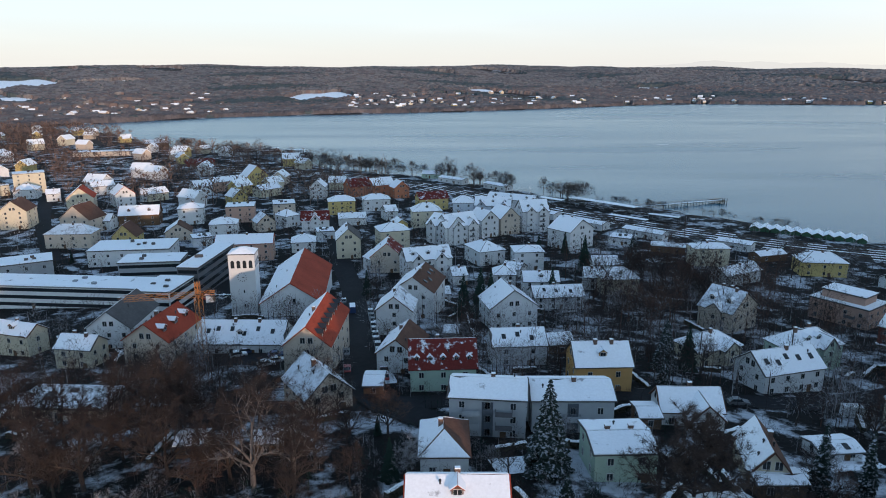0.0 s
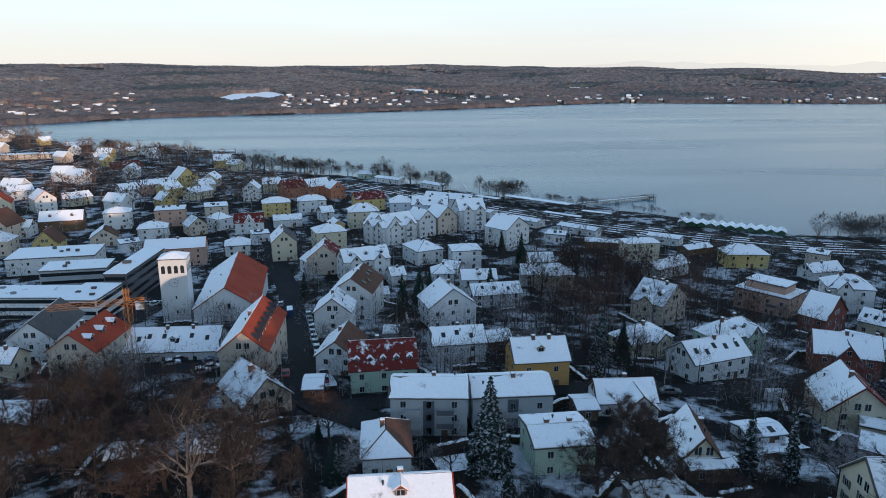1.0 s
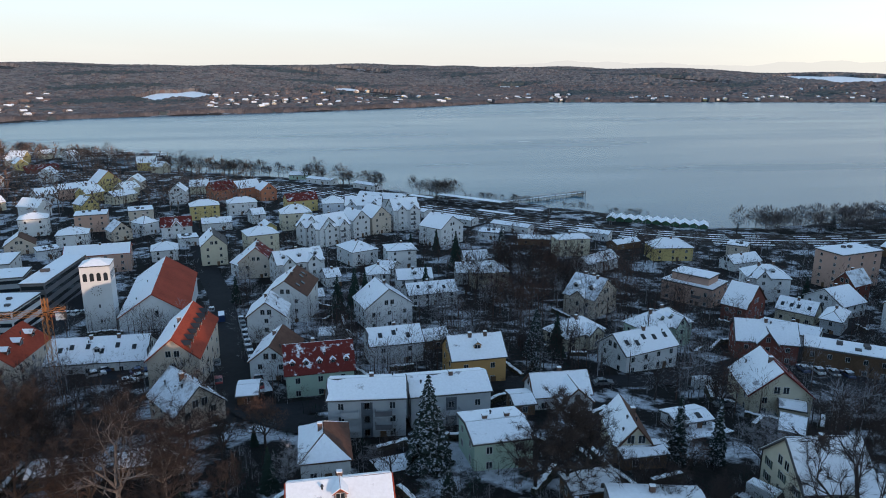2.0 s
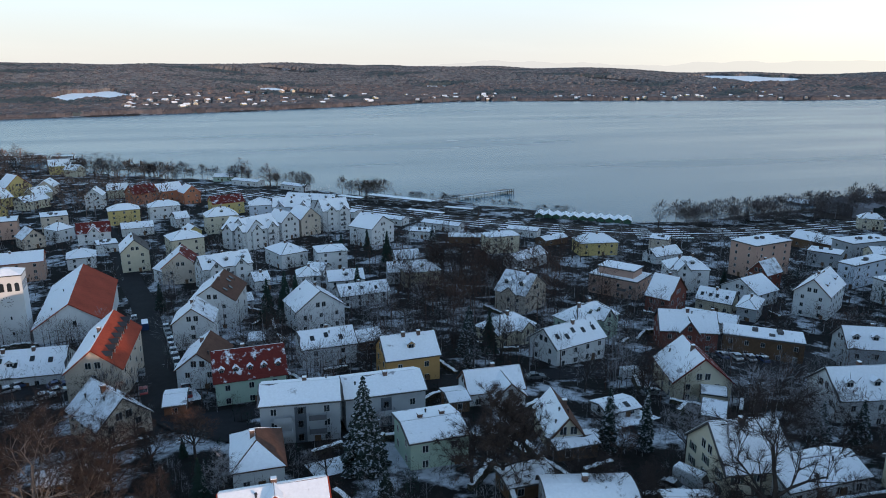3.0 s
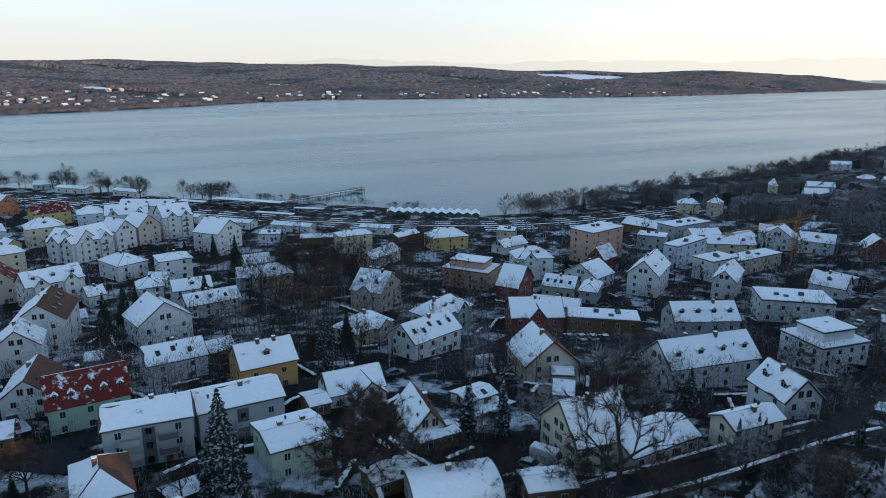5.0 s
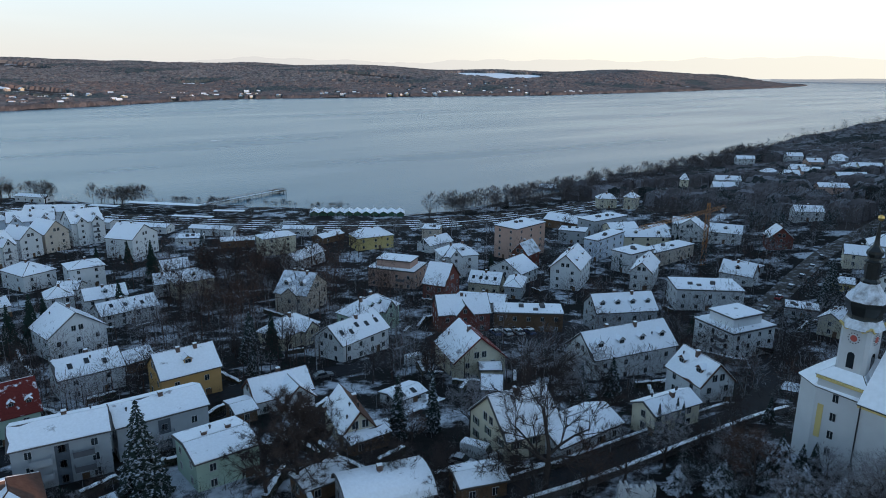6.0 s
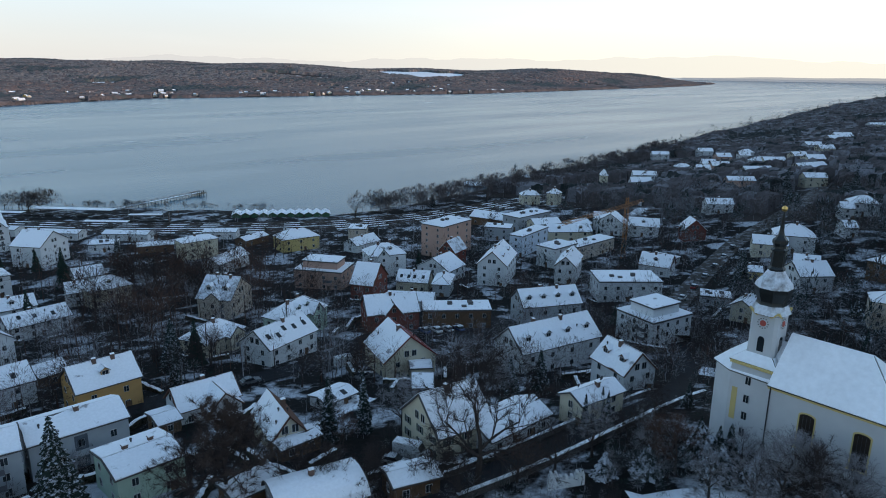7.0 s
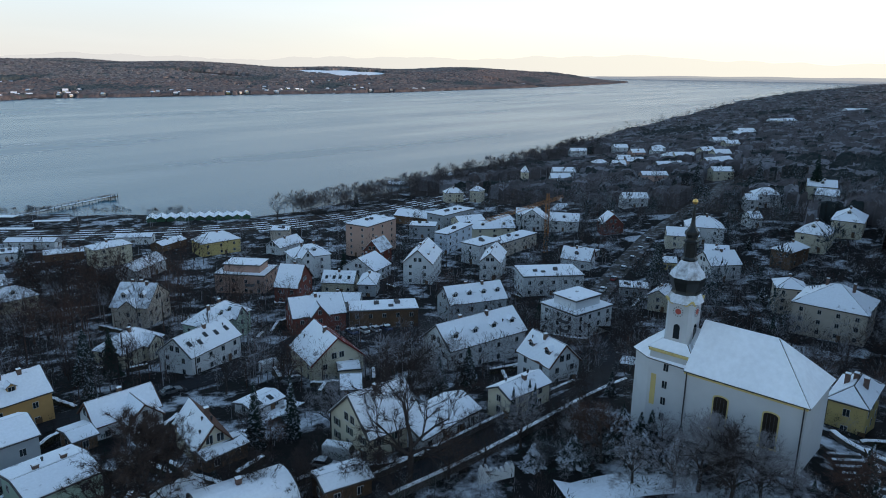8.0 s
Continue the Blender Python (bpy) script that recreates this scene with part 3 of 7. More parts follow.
house(8.3, 116.2, 13.6, 9.3, -6, 8, wall="grey", pitch=20, balc="n2", stair=1, chim=1, label="long grey rendered apartment block under unbroken snow", cat="apartment block")
house(23.5, 119.0, 14.9, 9.7, -0, 7, wall="grey", pitch=20, balc="n1", stair=1, chim=1, label="grey rendered apartment block with a snowy low roof", cat="apartment block")
house(-0.2, 141.8, 14.1, 10.1, 3, 6, wall="green", roof="dark_red", snow="f", patch="n", dorm="n5", pitch=42, shut=1, dscale=0.62, label="pale green house with patchy snow on red tiles")
house(-9.7, 156.5, 9.4, 13.1, -11, 5.5, wall="white", axis="y", roof="brown", snow="l", pitch=38, win=1.3, label="white gabled house with brown tiles and snow")
house(-13.4, 190.2, 10.3, 10.1, -5, 8, axis="y", roof="brown", pitch=38, chim=1, wall="white", snow="l", patch="r", win=2.2, label="tall beige gabled house with brown roof")
house(-7.6, 214.4, 13.1, 17.1, -12, 9.5, axis="y", roof="brown", snow="l", pitch=35, wall="white", win=2.0, sky="r4", label="tall beige gabled house, one slope snowy")
house(19.6, 199.5, 14.6, 12.1, 13, 7, wall="white", axis="y", roof="grey", snow="l", patch="r", pitch=36, label="white corner house with a half snowy gable roof")
house(18.3, 161.8, 13.2, 10.1, 4, 5.5, wall="white", roof="grey", pitch=28, sky="n3", win=1.6, label="white house with skylights in a snowy roof")
house(34.5, 142.9, 12.2, 10.1, 2, 6.5, wall="ochre", dorm="n1", pitch=36, chim=2, shut=1, win=1.25, label="ochre two-storey house with snowy gable roof")
house(0.2, 101.6, 7.5, 11.1, -0, 4, wall="white", form="hip", axis="y", roof="brown", snow="nlf", pitch=34, chim=1, label="white bungalow with hipped roof, one slope bare brown")
house(1.9, 83.7, 13.6, 8.1, -0, 4, wall="cream", roof="red", pitch=30, dorm="n1", label="low house with broad snowy roof and red tiles showing")
house(27.9, 99.8, 9.7, 10.1, 2, 5.5, wall="green", chim=2, pitch=11, win=1.6, label="pale green house with a low snowy roof")
house(47.4, 123.1, 11.7, 7.6, -2, 3.5, wall="white", roof="brown", wing=((0.3, 6.2, 3.2, 42),), pitch=40, label="small white house with a snowy cross gable roof")
house(51.1, 99.3, 5.9, 11.1, -10, 3.8, wall="cream", axis="y", roof="brown", snow="l", pitch=50, label="cream gabled house with one snowy slope")
house(77.5, 148.1, 16.1, 10.1, 16, 5.5, wall="white", sky="n5", pitch=36, label="white house with five skylights in snowy roof")
house(68.0, 166.4, 13.8, 9.1, 23, 4.5, wall="cream", form="hip", pitch=34, chim=1, wing=((0.35, 5.0, 1.5, 38),), label="cream house with snowy hipped roof")
house(92.8, 167.0, 16.5, 9.1, 18, 6, wall="green", form="hip", pitch=36, chim=2, dorm="n2", wing=((0.4, 4.5, 1.2, 50),), label="pale green villa with snowy roof and dormers")
house(87.6, 202.1, 10.9, 15.1, -51, 7, wall="beige", pitch=34, chim=3, dorm="n2", patch="n", wing=((0.0, 5.0, 0.8, 40),), label="large beige villa with chimneys and patchy snow")
house(131.4, 213.5, 18.2, 13.1, -54, 7, wall="pink", form="flat", tier=1, balc="n2", label="salmon apartment block with snowy flat roof", cat="apartment block")
house(156.6, 277.8, 17.9, 11.1, -8, 6, wall="yellow", form="hip", pitch=30, label="yellow villa with snowy hipped roof")
house(115.4, 262.7, 19.7, 8.1, 29, 4.5, wall="white", pitch=30, label="white barn-like house under snow")
house(115.4, 292.1, 15.3, 9.1, -0, 8, wall="cream", form="hip", pitch=18, chim=1, label="tall cream villa with low snowy roof")
house(55.9, 250.2, 6.1, 8.1, -6, 5, wall="white", pitch=35, label="small white house with snowy gable roof")
house(64.0, 244.1, 13.5, 9.1, 5, 6, wall="cream", form="hip", pitch=35, dorm="n1", label="cream villa with snowy hipped roof")
house(66.4, 276.3, 10.4, 8.1, -0, 4, wall="white", pitch=35, label="small white house under snow")
house(35.5, 243.2, 12.9, 9.1, -0, 5, wall="white", pitch=30, dorm="n1", label="white house with snowy gable roof")
house(38.1, 222.6, 17.0, 9.1, 7, 4.5, wall="white", pitch=30, sky="n3", label="low white house with skylights and snow")
house(23.2, 253.7, 8.2, 9.1, -0, 5, wall="white", form="hip", pitch=32, label="small white house with snowy hipped roof")
house(35.5, 283.2, 12.1, 11.1, 4, 8, wall="white", form="hip", pitch=16, label="cube-like white house with shallow snowy roof")
house(18.2, 294.0, 15.4, 12.1, -67, 6.5, wall="white", form="hip", pitch=26, label="white house with snowy hipped roof")
house(-6.9, 266.3, 18.8, 10.1, 19, 8.5, wall="white", dorm="n3", pitch=38, balc="n3", wing=((-0.5, 4.5, 1.2, 48), (0.5, 4.5, 1.2, 48)), label="white apartment house with gabled dormers and snow", cat="apartment block")
house(-22.9, 279.8, 13.6, 13.1, -0, 7, wall="beige", axis="y", roof="red", snow="l", patch="r", pitch=40, label="beige gabled house with red tiles and snow")
house(-24.4, 324.0, 14.1, 12.1, 18, 9, wall="cream", form="hip", pitch=26, label="cream three-storey house with snowy hipped roof")
house(-43.3, 307.3, 10.6, 15.1, 10, 9, wall="cream", axis="y", roof="grey", snow="l", pitch=42, label="tall cream gabled house by the street")
house(7.0, 336.9, 17.5, 13.1, 33, 9, wall="white", dorm="n2", pitch=38, balc="n2", wing=((-0.5, 5.0, 1.2, 48), (0.5, 5.0, 1.2, 48)), label="white apartment house with snowy gables", cat="apartment block")
house(1.5, 335.0, 15.6, 12.1, -44, 9, wall="white", pitch=38, dorm="n2", wing=((-0.4, 5.0, 1.2, 48), (0.5, 5.0, 1.2, 48)), label="white apartment wing under snow", cat="apartment block")
house(21.0, 351.4, 10.1, 13.1, 29, 9, wall="white", axis="y", pitch=42, label="white gabled apartment house under snow", cat="apartment block")
house(32.0, 357.5, 11.5, 13.1, 27, 9, wall="beige", axis="y", pitch=42, label="beige gabled apartment house under snow", cat="apartment block")
house(47.9, 364.9, 14.9, 13.1, 11, 11, wall="white", dorm="n2", pitch=38, balc="n2", wing=((-0.4, 4.5, 1.2, 48), (0.5, 4.5, 1.2, 48)), label="tall white apartment house under snow", cat="apartment block")
house(29.2, 396.4, 20.8, 11.1, -9, 8, wall="blue", dorm="n3", pitch=38, wing=((-0.6, 5.0, 1.2, 48), (0.6, 5.0, 1.2, 48)), label="pale blue-grey apartment row with dormers", cat="apartment block")
house(42.9, 420.4, 30.8, 9.1, -29, 7, wall="white", dorm="n3", pitch=32, label="white row building under snow", cat="apartment block")
house(11.8, 400.0, 12.1, 11.1, -0, 9, wall="blue", form="hip", pitch=32, label="pale blue-grey house with snowy hipped roof")
house(-9.3, 374.4, 15.8, 11.1, 10, 9, wall="cream", form="hip", pitch=34, dorm="n1", label="cream house with snowy hipped roof")
house(-7.0, 424.8, 18.2, 11.1, 17, 7, wall="yellow", roof="red", patch="nf", snow="", pitch=34, label="yellow house with patchy snow on red roof")
house(-61.1, 410.8, 15.7, 10.1, 12, 8, wall="yellow", form="hip", pitch=28, label="yellow house with snowy hipped roof")
house(-41.3, 421.8, 16.4, 10.1, 12, 7, wall="white", form="hip", pitch=28, label="white house with snowy hipped roof")
house(-58.5, 472.5, 16.2, 11.1, 33, 7, wall="orange", roof="red", patch="nf", snow="", pitch=40, label="orange brick house with patchy snow")
house(-43.5, 477.2, 16.6, 11.1, 33, 7, wall="orange", roof="red", pitch=38, label="orange brick row house under snow")
house(-29.6, 465.8, 10.4, 11.1, 23, 7, wall="orange", axis="y", roof="red", pitch=40, label="orange gabled house near the railway")
house(-68.8, 366.3, 14.5, 10.1, 10, 6, wall="white", roof="red", patch="n", snow="f", pitch=38, dorm="n1", wing=((0.0, 5.0, 1.0, 48),), label="white house with snow over red tiles")
house(-83.9, 463.5, 10.0, 12.1, -0, 8, wall="white", axis="y", pitch=40, label="white gabled house with snow")
house(-65.7, 317.9, 10.9, 11.1, 10, 5, wall="white", form="hip", pitch=28, label="white house with snowy hipped roof")
house(-94.0, 403.5, 12.6, 13.1, 15, 8, wall="beige", form="flat", label="beige block with snowy flat roof", cat="apartment block")
house(-115.5, 389.9, 15.6, 13.1, 11, 9, wall="pink", form="flat", label="salmon block with snowy flat roof", cat="apartment block")
house(-141.8, 384.3, 13.4, 11.1, 13, 9, wall="white", form="hip", pitch=22, label="white three-storey house with snowy roof")
house(-114.9, 356.1, 13.7, 11.1, 10, 6, wall="white", form="hip", pitch=26, label="white house with snowy hipped roof")
house(-134.6, 345.0, 12.4, 11.1, 16, 4.5, wall="beige", axis="y", roof="brown", snow="l", pitch=34, label="beige gabled house with brown roof")
house(-169.4, 381.4, 21.1, 11.1, 12, 6, wall="wood", dorm="n2", pitch=38, roof="brown", label="dark timbered house with snowy roof")
house(-155.6, 333.4, 11.5, 11.1, 5, 5, wall="yellow", axis="y", pitch=45, roof="brown", snow="l", label="yellow gabled house with brown roof")
house(-204.5, 437.5, 11.9, 13.1, 39, 8, wall="white", axis="y", roof="red", snow="l", pitch=40, label="white gabled house with red tiles on one slope")
house(-224.3, 424.9, 15.2, 15.1, 20, 8, wall="cream", axis="y", roof="red", snow="l", pitch=40, label="cream gabled house with red tiles on one slope")
house(-191.9, 362.5, 17.1, 14.1, -9, 8, wall="beige", axis="y", roof="brown", snow="l", pitch=40, label="beige gabled house with brown roof")
house(-181.1, 330.3, 21.6, 11.1, 3, 7, wall="beige", form="hip", roof="brown", snow="", patch="nflr", pitch=34, label="beige house with patchy snow on brown tiles")
house(-233.7, 374.6, 14.0, 15.1, 11, 10, wall="cream", axis="y", roof="brown", snow="l", pitch=38, label="tall cream gabled house with brown roof")
house(-291.4, 485.5, 19.5, 13.1, 31, 14, wall="cream", form="flat", label="cream apartment tower with snowy flat roof", cat="apartment block")
house(-142.3, 519.8, 16.6, 13.1, 39, 7, wall="yellow", axis="y", pitch=42, snow="l", roof="red", label="yellow gabled house near the harbour")
house(-154.9, 494.3, 23.9, 9.1, 38, 7, wall="pink", pitch=32, label="salmon row house with snowy roof")
house(-148.6, 492.0, 9.7, 9.1, 27, 5, wall="white", form="hip", pitch=30, label="white house with snowy hipped roof")
house(-281.6, 464.8, 14.6, 11.1, 16, 6, wall="white", form="hip", pitch=30, label="white house with snowy hipped roof")
house(-53.6, 176.3, 23.2, 13.1, -1, 3.5, wall="white", pitch=32, sky="n6", dorm="n1", chim=2, label="long low parish building with skylights under snow", cat="parish hall")
house(-31.1, 162.1, 11.0, 25.1, -2, 9, wall="beige", axis="y", roof="red", snow="l", pitch=40, chim=1, balc="n1", dark_dorm=1, win=1.7, dorm="r7", label="beige house with many dormers in red roof")
house(-72.0, 167.4, 12.0, 16.6, -7, 8.5, wall="beige", axis="y", roof="red", snow="", pitch=36, dorm="r3", balc="n1", win=1.5, label="beige gabled house with bare red tiles")
house(-92.7, 190.2, 12.2, 20.0, 1, 7, wall="white", axis="y", roof="grey", snow="l", pitch=38, label="white gabled house with grey-brown roof")
house(-93.5, 167.3, 9.9, 7.4, -8, 5.5, wall="cream", pitch=34, chim=2, label="cream house with snowy gable roof")
house(-118.2, 181.4, 13.0, 6.9, -17, 6.5, wall="cream", roof="brown", pitch=34, dorm="n1", label="cream gabled house with snowy roof")
house(-135.5, 235.2, 67.9, 13.1, -5, 8, wall="white", form="flat", band=1, roof="metal", label="long modern school block with window bands", cat="school")
house(-94.3, 224.6, 12.1, 17.8, -6, 8.5, wall="white", form="flat", band=1, label="modern school wing with snowy flat roof", cat="school")
house(-90.2, 255.8, 7.7, 35.1, -4, 12, wall="dark", form="flat", band=1, label="tall dark modern block with window bands", cat="office block")
house(-115.1, 266.0, 23.2, 13.1, 7, 9, wall="grey", form="flat", band=1, label="modern flat-roofed school hall under snow", cat="school")
house(-137.8, 300.3, 34.0, 19.1, 8, 7, wall="white", form="flat", label="white flat-roofed hall under snow", cat="school")
house(-88.8, 303.0, 24.7, 13.1, 9, 8, wall="pink", pitch=24, roof="red", label="long salmon brick building with snowy roof", cat="town hall")
house(-174.6, 273.9, 25.4, 14.1, 30, 7, wall="grey", form="flat", label="grey flat-roofed block under snow", cat="school")
house(202.8, 225.3, 12.1, 20.9, -79, 14, wall="pink", form="flat", label="tall salmon hotel with snowy flat roof", cat="hotel")
house(190.4, 207.6, 7.6, 10.1, -71, 6.5, wall="red", axis="y", pitch=48, roof="brown", snow="l", patch="r", timber=1, label="red half-timbered house with steep roof")
house(159.0, 213.6, 14.4, 11.1, -19, 9, wall="white", form="hip", pitch=32, dorm="n2", chim=2, wing=((-0.3, 4.5, 1.0, 50),), label="white villa with pointed roof and chimneys")
house(178.4, 256.6, 15.4, 8.1, 12, 3.5, wall="white", pitch=34, label="small white house under snow")
house(152.8, 186.8, 11.4, 9.1, -52, 4, wall="cream", sky="n4", pitch=34, label="cream house with skylights in snowy roof")
house(156.7, 175.5, 5.9, 12.4, -50, 5, wall="grey", form="hip", pitch=32, label="grey house with snowy hipped roof")
house(171.5, 193.4, 14.3, 11.8, -74, 5, wall="white", axis="y", pitch=30, label="white house with snowy gable roof")
house(134.2, 165.6, 14.9, 8.1, -47, 4, wall="white", pitch=22, chim=1, label="low white house with snowy roof")
house(185.3, 176.7, 10.8, 19.6, -58, 8.5, wall="white", axis="y", pitch=42, roof="brown", dorm="r2", label="tall white house with steep curved gable")
house(205.9, 158.7, 7.7, 17.7, -60, 7, wall="white", axis="y", pitch=42, roof="brown", label="white gabled house with red-brown eaves")
house(220.3, 176.4, 9.4, 14.6, -88, 8, wall="white", form="flat", label="white flat-roofed block under snow", cat="apartment block")
house(240.5, 175.3, 26.6, 8.1, 1, 6, wall="beige", form="flat", label="long beige flat-roofed block", cat="apartment block")
house(230.1, 200.3, 6.4, 23.8, -77, 9, wall="blue", form="flat", label="pale block with snowy flat roof", cat="apartment block")
house(269.5, 236.9, 11.0, 25.1, -88, 7, wall="grey", form="flat", label="grey flat-roofed hall under snow", cat="hall")
house(240.3, 228.9, 12.6, 9.1, -54, 6, wall="grey", form="flat", label="grey flat-roofed house under snow")
house(264.6, 220.9, 14.5, 9.1, -22, 5, wall="cream", pitch=24, label="cream house with snowy roof")
house(257.9, 200.6, 20.7, 11.1, -36, 5, wall="cream", pitch=24, dorm="n2", label="long cream house with snowy roof")
house(262.7, 255.7, 20.8, 11.1, -73, 4, wall="wood", pitch=26, label="dark boarded hall with snowy roof", cat="hall")
house(289.0, 201.2, 11.9, 9.1, -55, 5, wall="white", pitch=32, label="white house with snowy gable roof")
house(189.2, 274.9, 8.5, 9.1, -43, 6, wall="beige", form="flat", label="small beige flat-roofed house")
house(115.6, 152.8, 14.9, 11.1, -25, 6, wall="red", pitch=36, chim=1, wing=((0.0, 4.6, 0.6, 52),), dorm="f1", label="dark red brick house with central gable")
house(131.2, 141.1, 19.6, 8.1, -38, 6, pitch=24, wall="wood", form="flat", label="long dark brown workshop under a snowy flat roof", cat="workshop")
house(93.1, 119.4, 12.4, 13.1, -16, 5, wall="cream", axis="y", roof="dark_red", snow="l", patch="r", pitch=40, chim=1, shut=1, win=1.2, label="cream gabled house with patchy snow on dark red tiles")
house(123.3, 99.8, 10.8, 23.4, -101, 6.5, wall="white", axis="y", pitch=40, dorm="r4", chim=2, win=1.25, label="large white apartment house with four dormers")
house(155.9, 127.9, 18.6, 10.1, -25, 7, wall="grey", pitch=38, dorm="n4", chim=2, label="grey apartment house with dormers and snowy roof", cat="apartment block")
house(117.6, 75.0, 8.2, 10.2, -15, 5.2, wall="white", axis="y", pitch=44, roof="brown", dorm="l2", label="white gabled house with dormers under snow")
house(94.8, 66.2, 5.3, 10.4, -97, 4.5, wall="cream", axis="y", pitch=26, shut=1, label="small cream house with shutters under snow")
house(79.3, 72.7, 14.4, 8.1, 0, 3, wall="white", pitch=24, chim=0, label="long low outbuilding with broad snowy roof", cat="outbuilding")
house(70.9, 78.1, 11.5, 10.6, -98, 5, wall="cream", axis="y", pitch=42, shut=1, label="cream house with dark shutters under snow")
house(43.6, 75.0, 12.2, 8.1, -14, 2.6, wall="grey", form="barrel", label="long low hall with curved snowy roof", cat="hall")
house(38.1, 83.7, 7.6, 5.1, 1, 2.6, wall="wood", pitch=10, chim=0, label="low garage with snowy roof", cat="garage")
house(55.6, 68.8, 7.0, 5.1, -17, 3, wall="wood", pitch=16, chim=0, label="low carport with snowy roof", cat="carport")
house(50.7, 93.3, 7.4, 4.0, 1, 2.6, wall="wood", pitch=10, chim=0, label="wide porch with snowy lean-to roof", cat="porch")
house(166.0, 97.3, 13.2, 15.2, -100, 8, wall="white", form="flat", tier=1, balc="n2", label="white terraced apartment house under snow", cat="apartment block")
house(199.8, 129.2, 21.3, 13.1, -40, 7, wall="white", form="flat", label="white flat-roofed pavilion under snow", cat="apartment block")
house(232.7, 137.1, 11.6, 9.1, -72, 4, wall="white", pitch=40, dorm="n1", roof="brown", label="white house with steep snowy roof")
house(204.7, 88.9, 6.3, 9.1, -83, 5, wall="cream", axis="y", pitch=32, label="cream gabled house under snow")
house(287.7, 109.8, 14.7, 11.1, -60, 7, wall="white", form="hip", pitch=34, label="white villa with snowy hipped roof")
house(246.0, 87.6, 12.0, 11.1, -36, 6, wall="white", pitch=34, label="white house with snowy roof")
house(272.2, 70.9, 7.5, 13.6, -100, 6, wall="wood", form="hip", pitch=30, label="beige villa with snowy hipped roof")
house(295.3, 68.7, 11.1, 15.5, -88, 6.5, wall="cream", form="hip", pitch=32, dorm="n1", label="cream villa with round dormer and snow")
house(319.6, 62.5, 11.2, 19.4, -83, 6, wall="cream", form="hip", pitch=32, dorm="n1", label="cream villa with snowy hipped roof")
house(215.2, 42.1, 18.7, 17.1, -87, 9, wall="beige", form="hip", pitch=30, chim=2, label="large beige mansion with snowy hipped roof", cat="mansion")
house(123.3, 19.1, 5.5, 11.4, -89, 6, wall="yellow", form="hip", pitch=34, chim=3, label="yellow sexton house with snowy roof and chimneys")
house(425.8, 199.3, 16.8, 8.1, -43, 6, wall="pink", pitch=26, label="salmon house on the wooded slope")
house(444.7, 163.1, 13.2, 9.1, -43, 6, wall="cream", pitch=26, label="cream house on the wooded slope")
house(489.4, 258.6, 10.3, 9.1, -43, 6, wall="white", pitch=34, label="white house on the wooded slope")
house(517.7, 259.7, 14.0, 9.1, -42, 6, wall="pink", pitch=30, label="pale salmon house on the slope")
house(494.2, 220.3, 20.8, 9.1, -35, 5, wall="cream", pitch=30, label="cream house on the wooded slope")
house(287.3, 153.4, 9.7, 9.1, -45, 5, wall="red", axis="y", pitch=42, roof="brown", label="dark red chalet with snowy gable")
house(284.3, 176.6, 14.1, 9.1, -59, 5, wall="white", pitch=34, dorm="n1", label="white house with snowy roof")
house(279.7, 191.3, 13.0, 9.1, -66, 6, wall="white", axis="y", pitch=34, label="white gabled house with snow")
house(415.0, 263.3, 13.9, 8.1, -43, 5, wall="white", pitch=34, label="white house among bare trees")
house(517.2, 193.7, 27.6, 9.1, -17, 5, wall="cream", pitch=30, label="cream villa on the wooded slope")
house(989.6, 291.8, 43.7, 9.1, -26, 6, wall="white", pitch=24, label="white villa far up the slope")
house(1155.1, 241.2, 36.8, 11.1, -36, 6, wall="white", pitch=24, label="white villa far up the slope")
house(771.5, 264.6, 23.6, 11.1, -40, 6, wall="white", pitch=28, label="white villa on the wooded slope")
house(367.3, 82.5, 9.9, 9.1, -86, 4, wall="white", pitch=30, label="white house among snowy trees")
house(61.6, 326.1, 13.7, 17.2, -50, 9, wall="white", pitch=30, label="tall white house with snowy roof")
house(-0.5, 229.7, 5.0, 6.1, 12, 3, wall="white", pitch=30, label="small white garden house under snow")
house(2.4, 181.8, 4.0, 6.1, -5, 2.6, wall="wood", pitch=15, chim=0, label="garden shed with snowy roof", cat="shed")
house(30.1, 170.8, 6.5, 7.1, 12, 3, wall="wood", pitch=26, chim=0, label="boarded shed with snowy roof", cat="shed")
house(-25.7, 130.1, 9.9, 12.1, 33, 4.5, wall="beige", axis="y", roof="grey", snow="", patch="lr", pitch=42, label="old beige gabled house with thin snow on grey tiles")
house(-14.8, 137.7, 4.0, 7.1, -0, 2.6, wall="wood", pitch=12, chim=0, label="low garage with snowy roof", cat="garage")
house(-43.2, 107.6, 4.6, 5.1, 4, 2.6, wall="wood", pitch=14, chim=0, label="low shed under snow between trees", cat="shed")
house(-29.9, 107.0, 4.7, 5.1, 4, 2.6, wall="wood", pitch=14, chim=0, label="low shed under snow between trees", cat="shed")
house(-77.7, 132.3, 19.7, 10.1, -3, 3, wall="beige", form="flat", label="long low garage block under snow", cat="garage")
house(38.7, 120.1, 4.0, 6.1, -0, 2.6, wall="wood", pitch=12, chim=0, label="garden shed with snowy roof", cat="shed")
house(68.3, 109.2, 7.5, 5.5, 6, 1.9, wall="white", sky="n2", chim=0, pitch=14, label="small house with two skylights and snow")
house(85.2, 101.5, 4.0, 6.1, -40, 2.6, wall="wood", pitch=30, chim=0, label="garden shed with snowy gable roof", cat="shed")
house(92.1, 110.6, 4.5, 4.1, -34, 3, wall="cream", pitch=18, chim=0, label="cream annex with snowy lean-to roof", cat="annex")
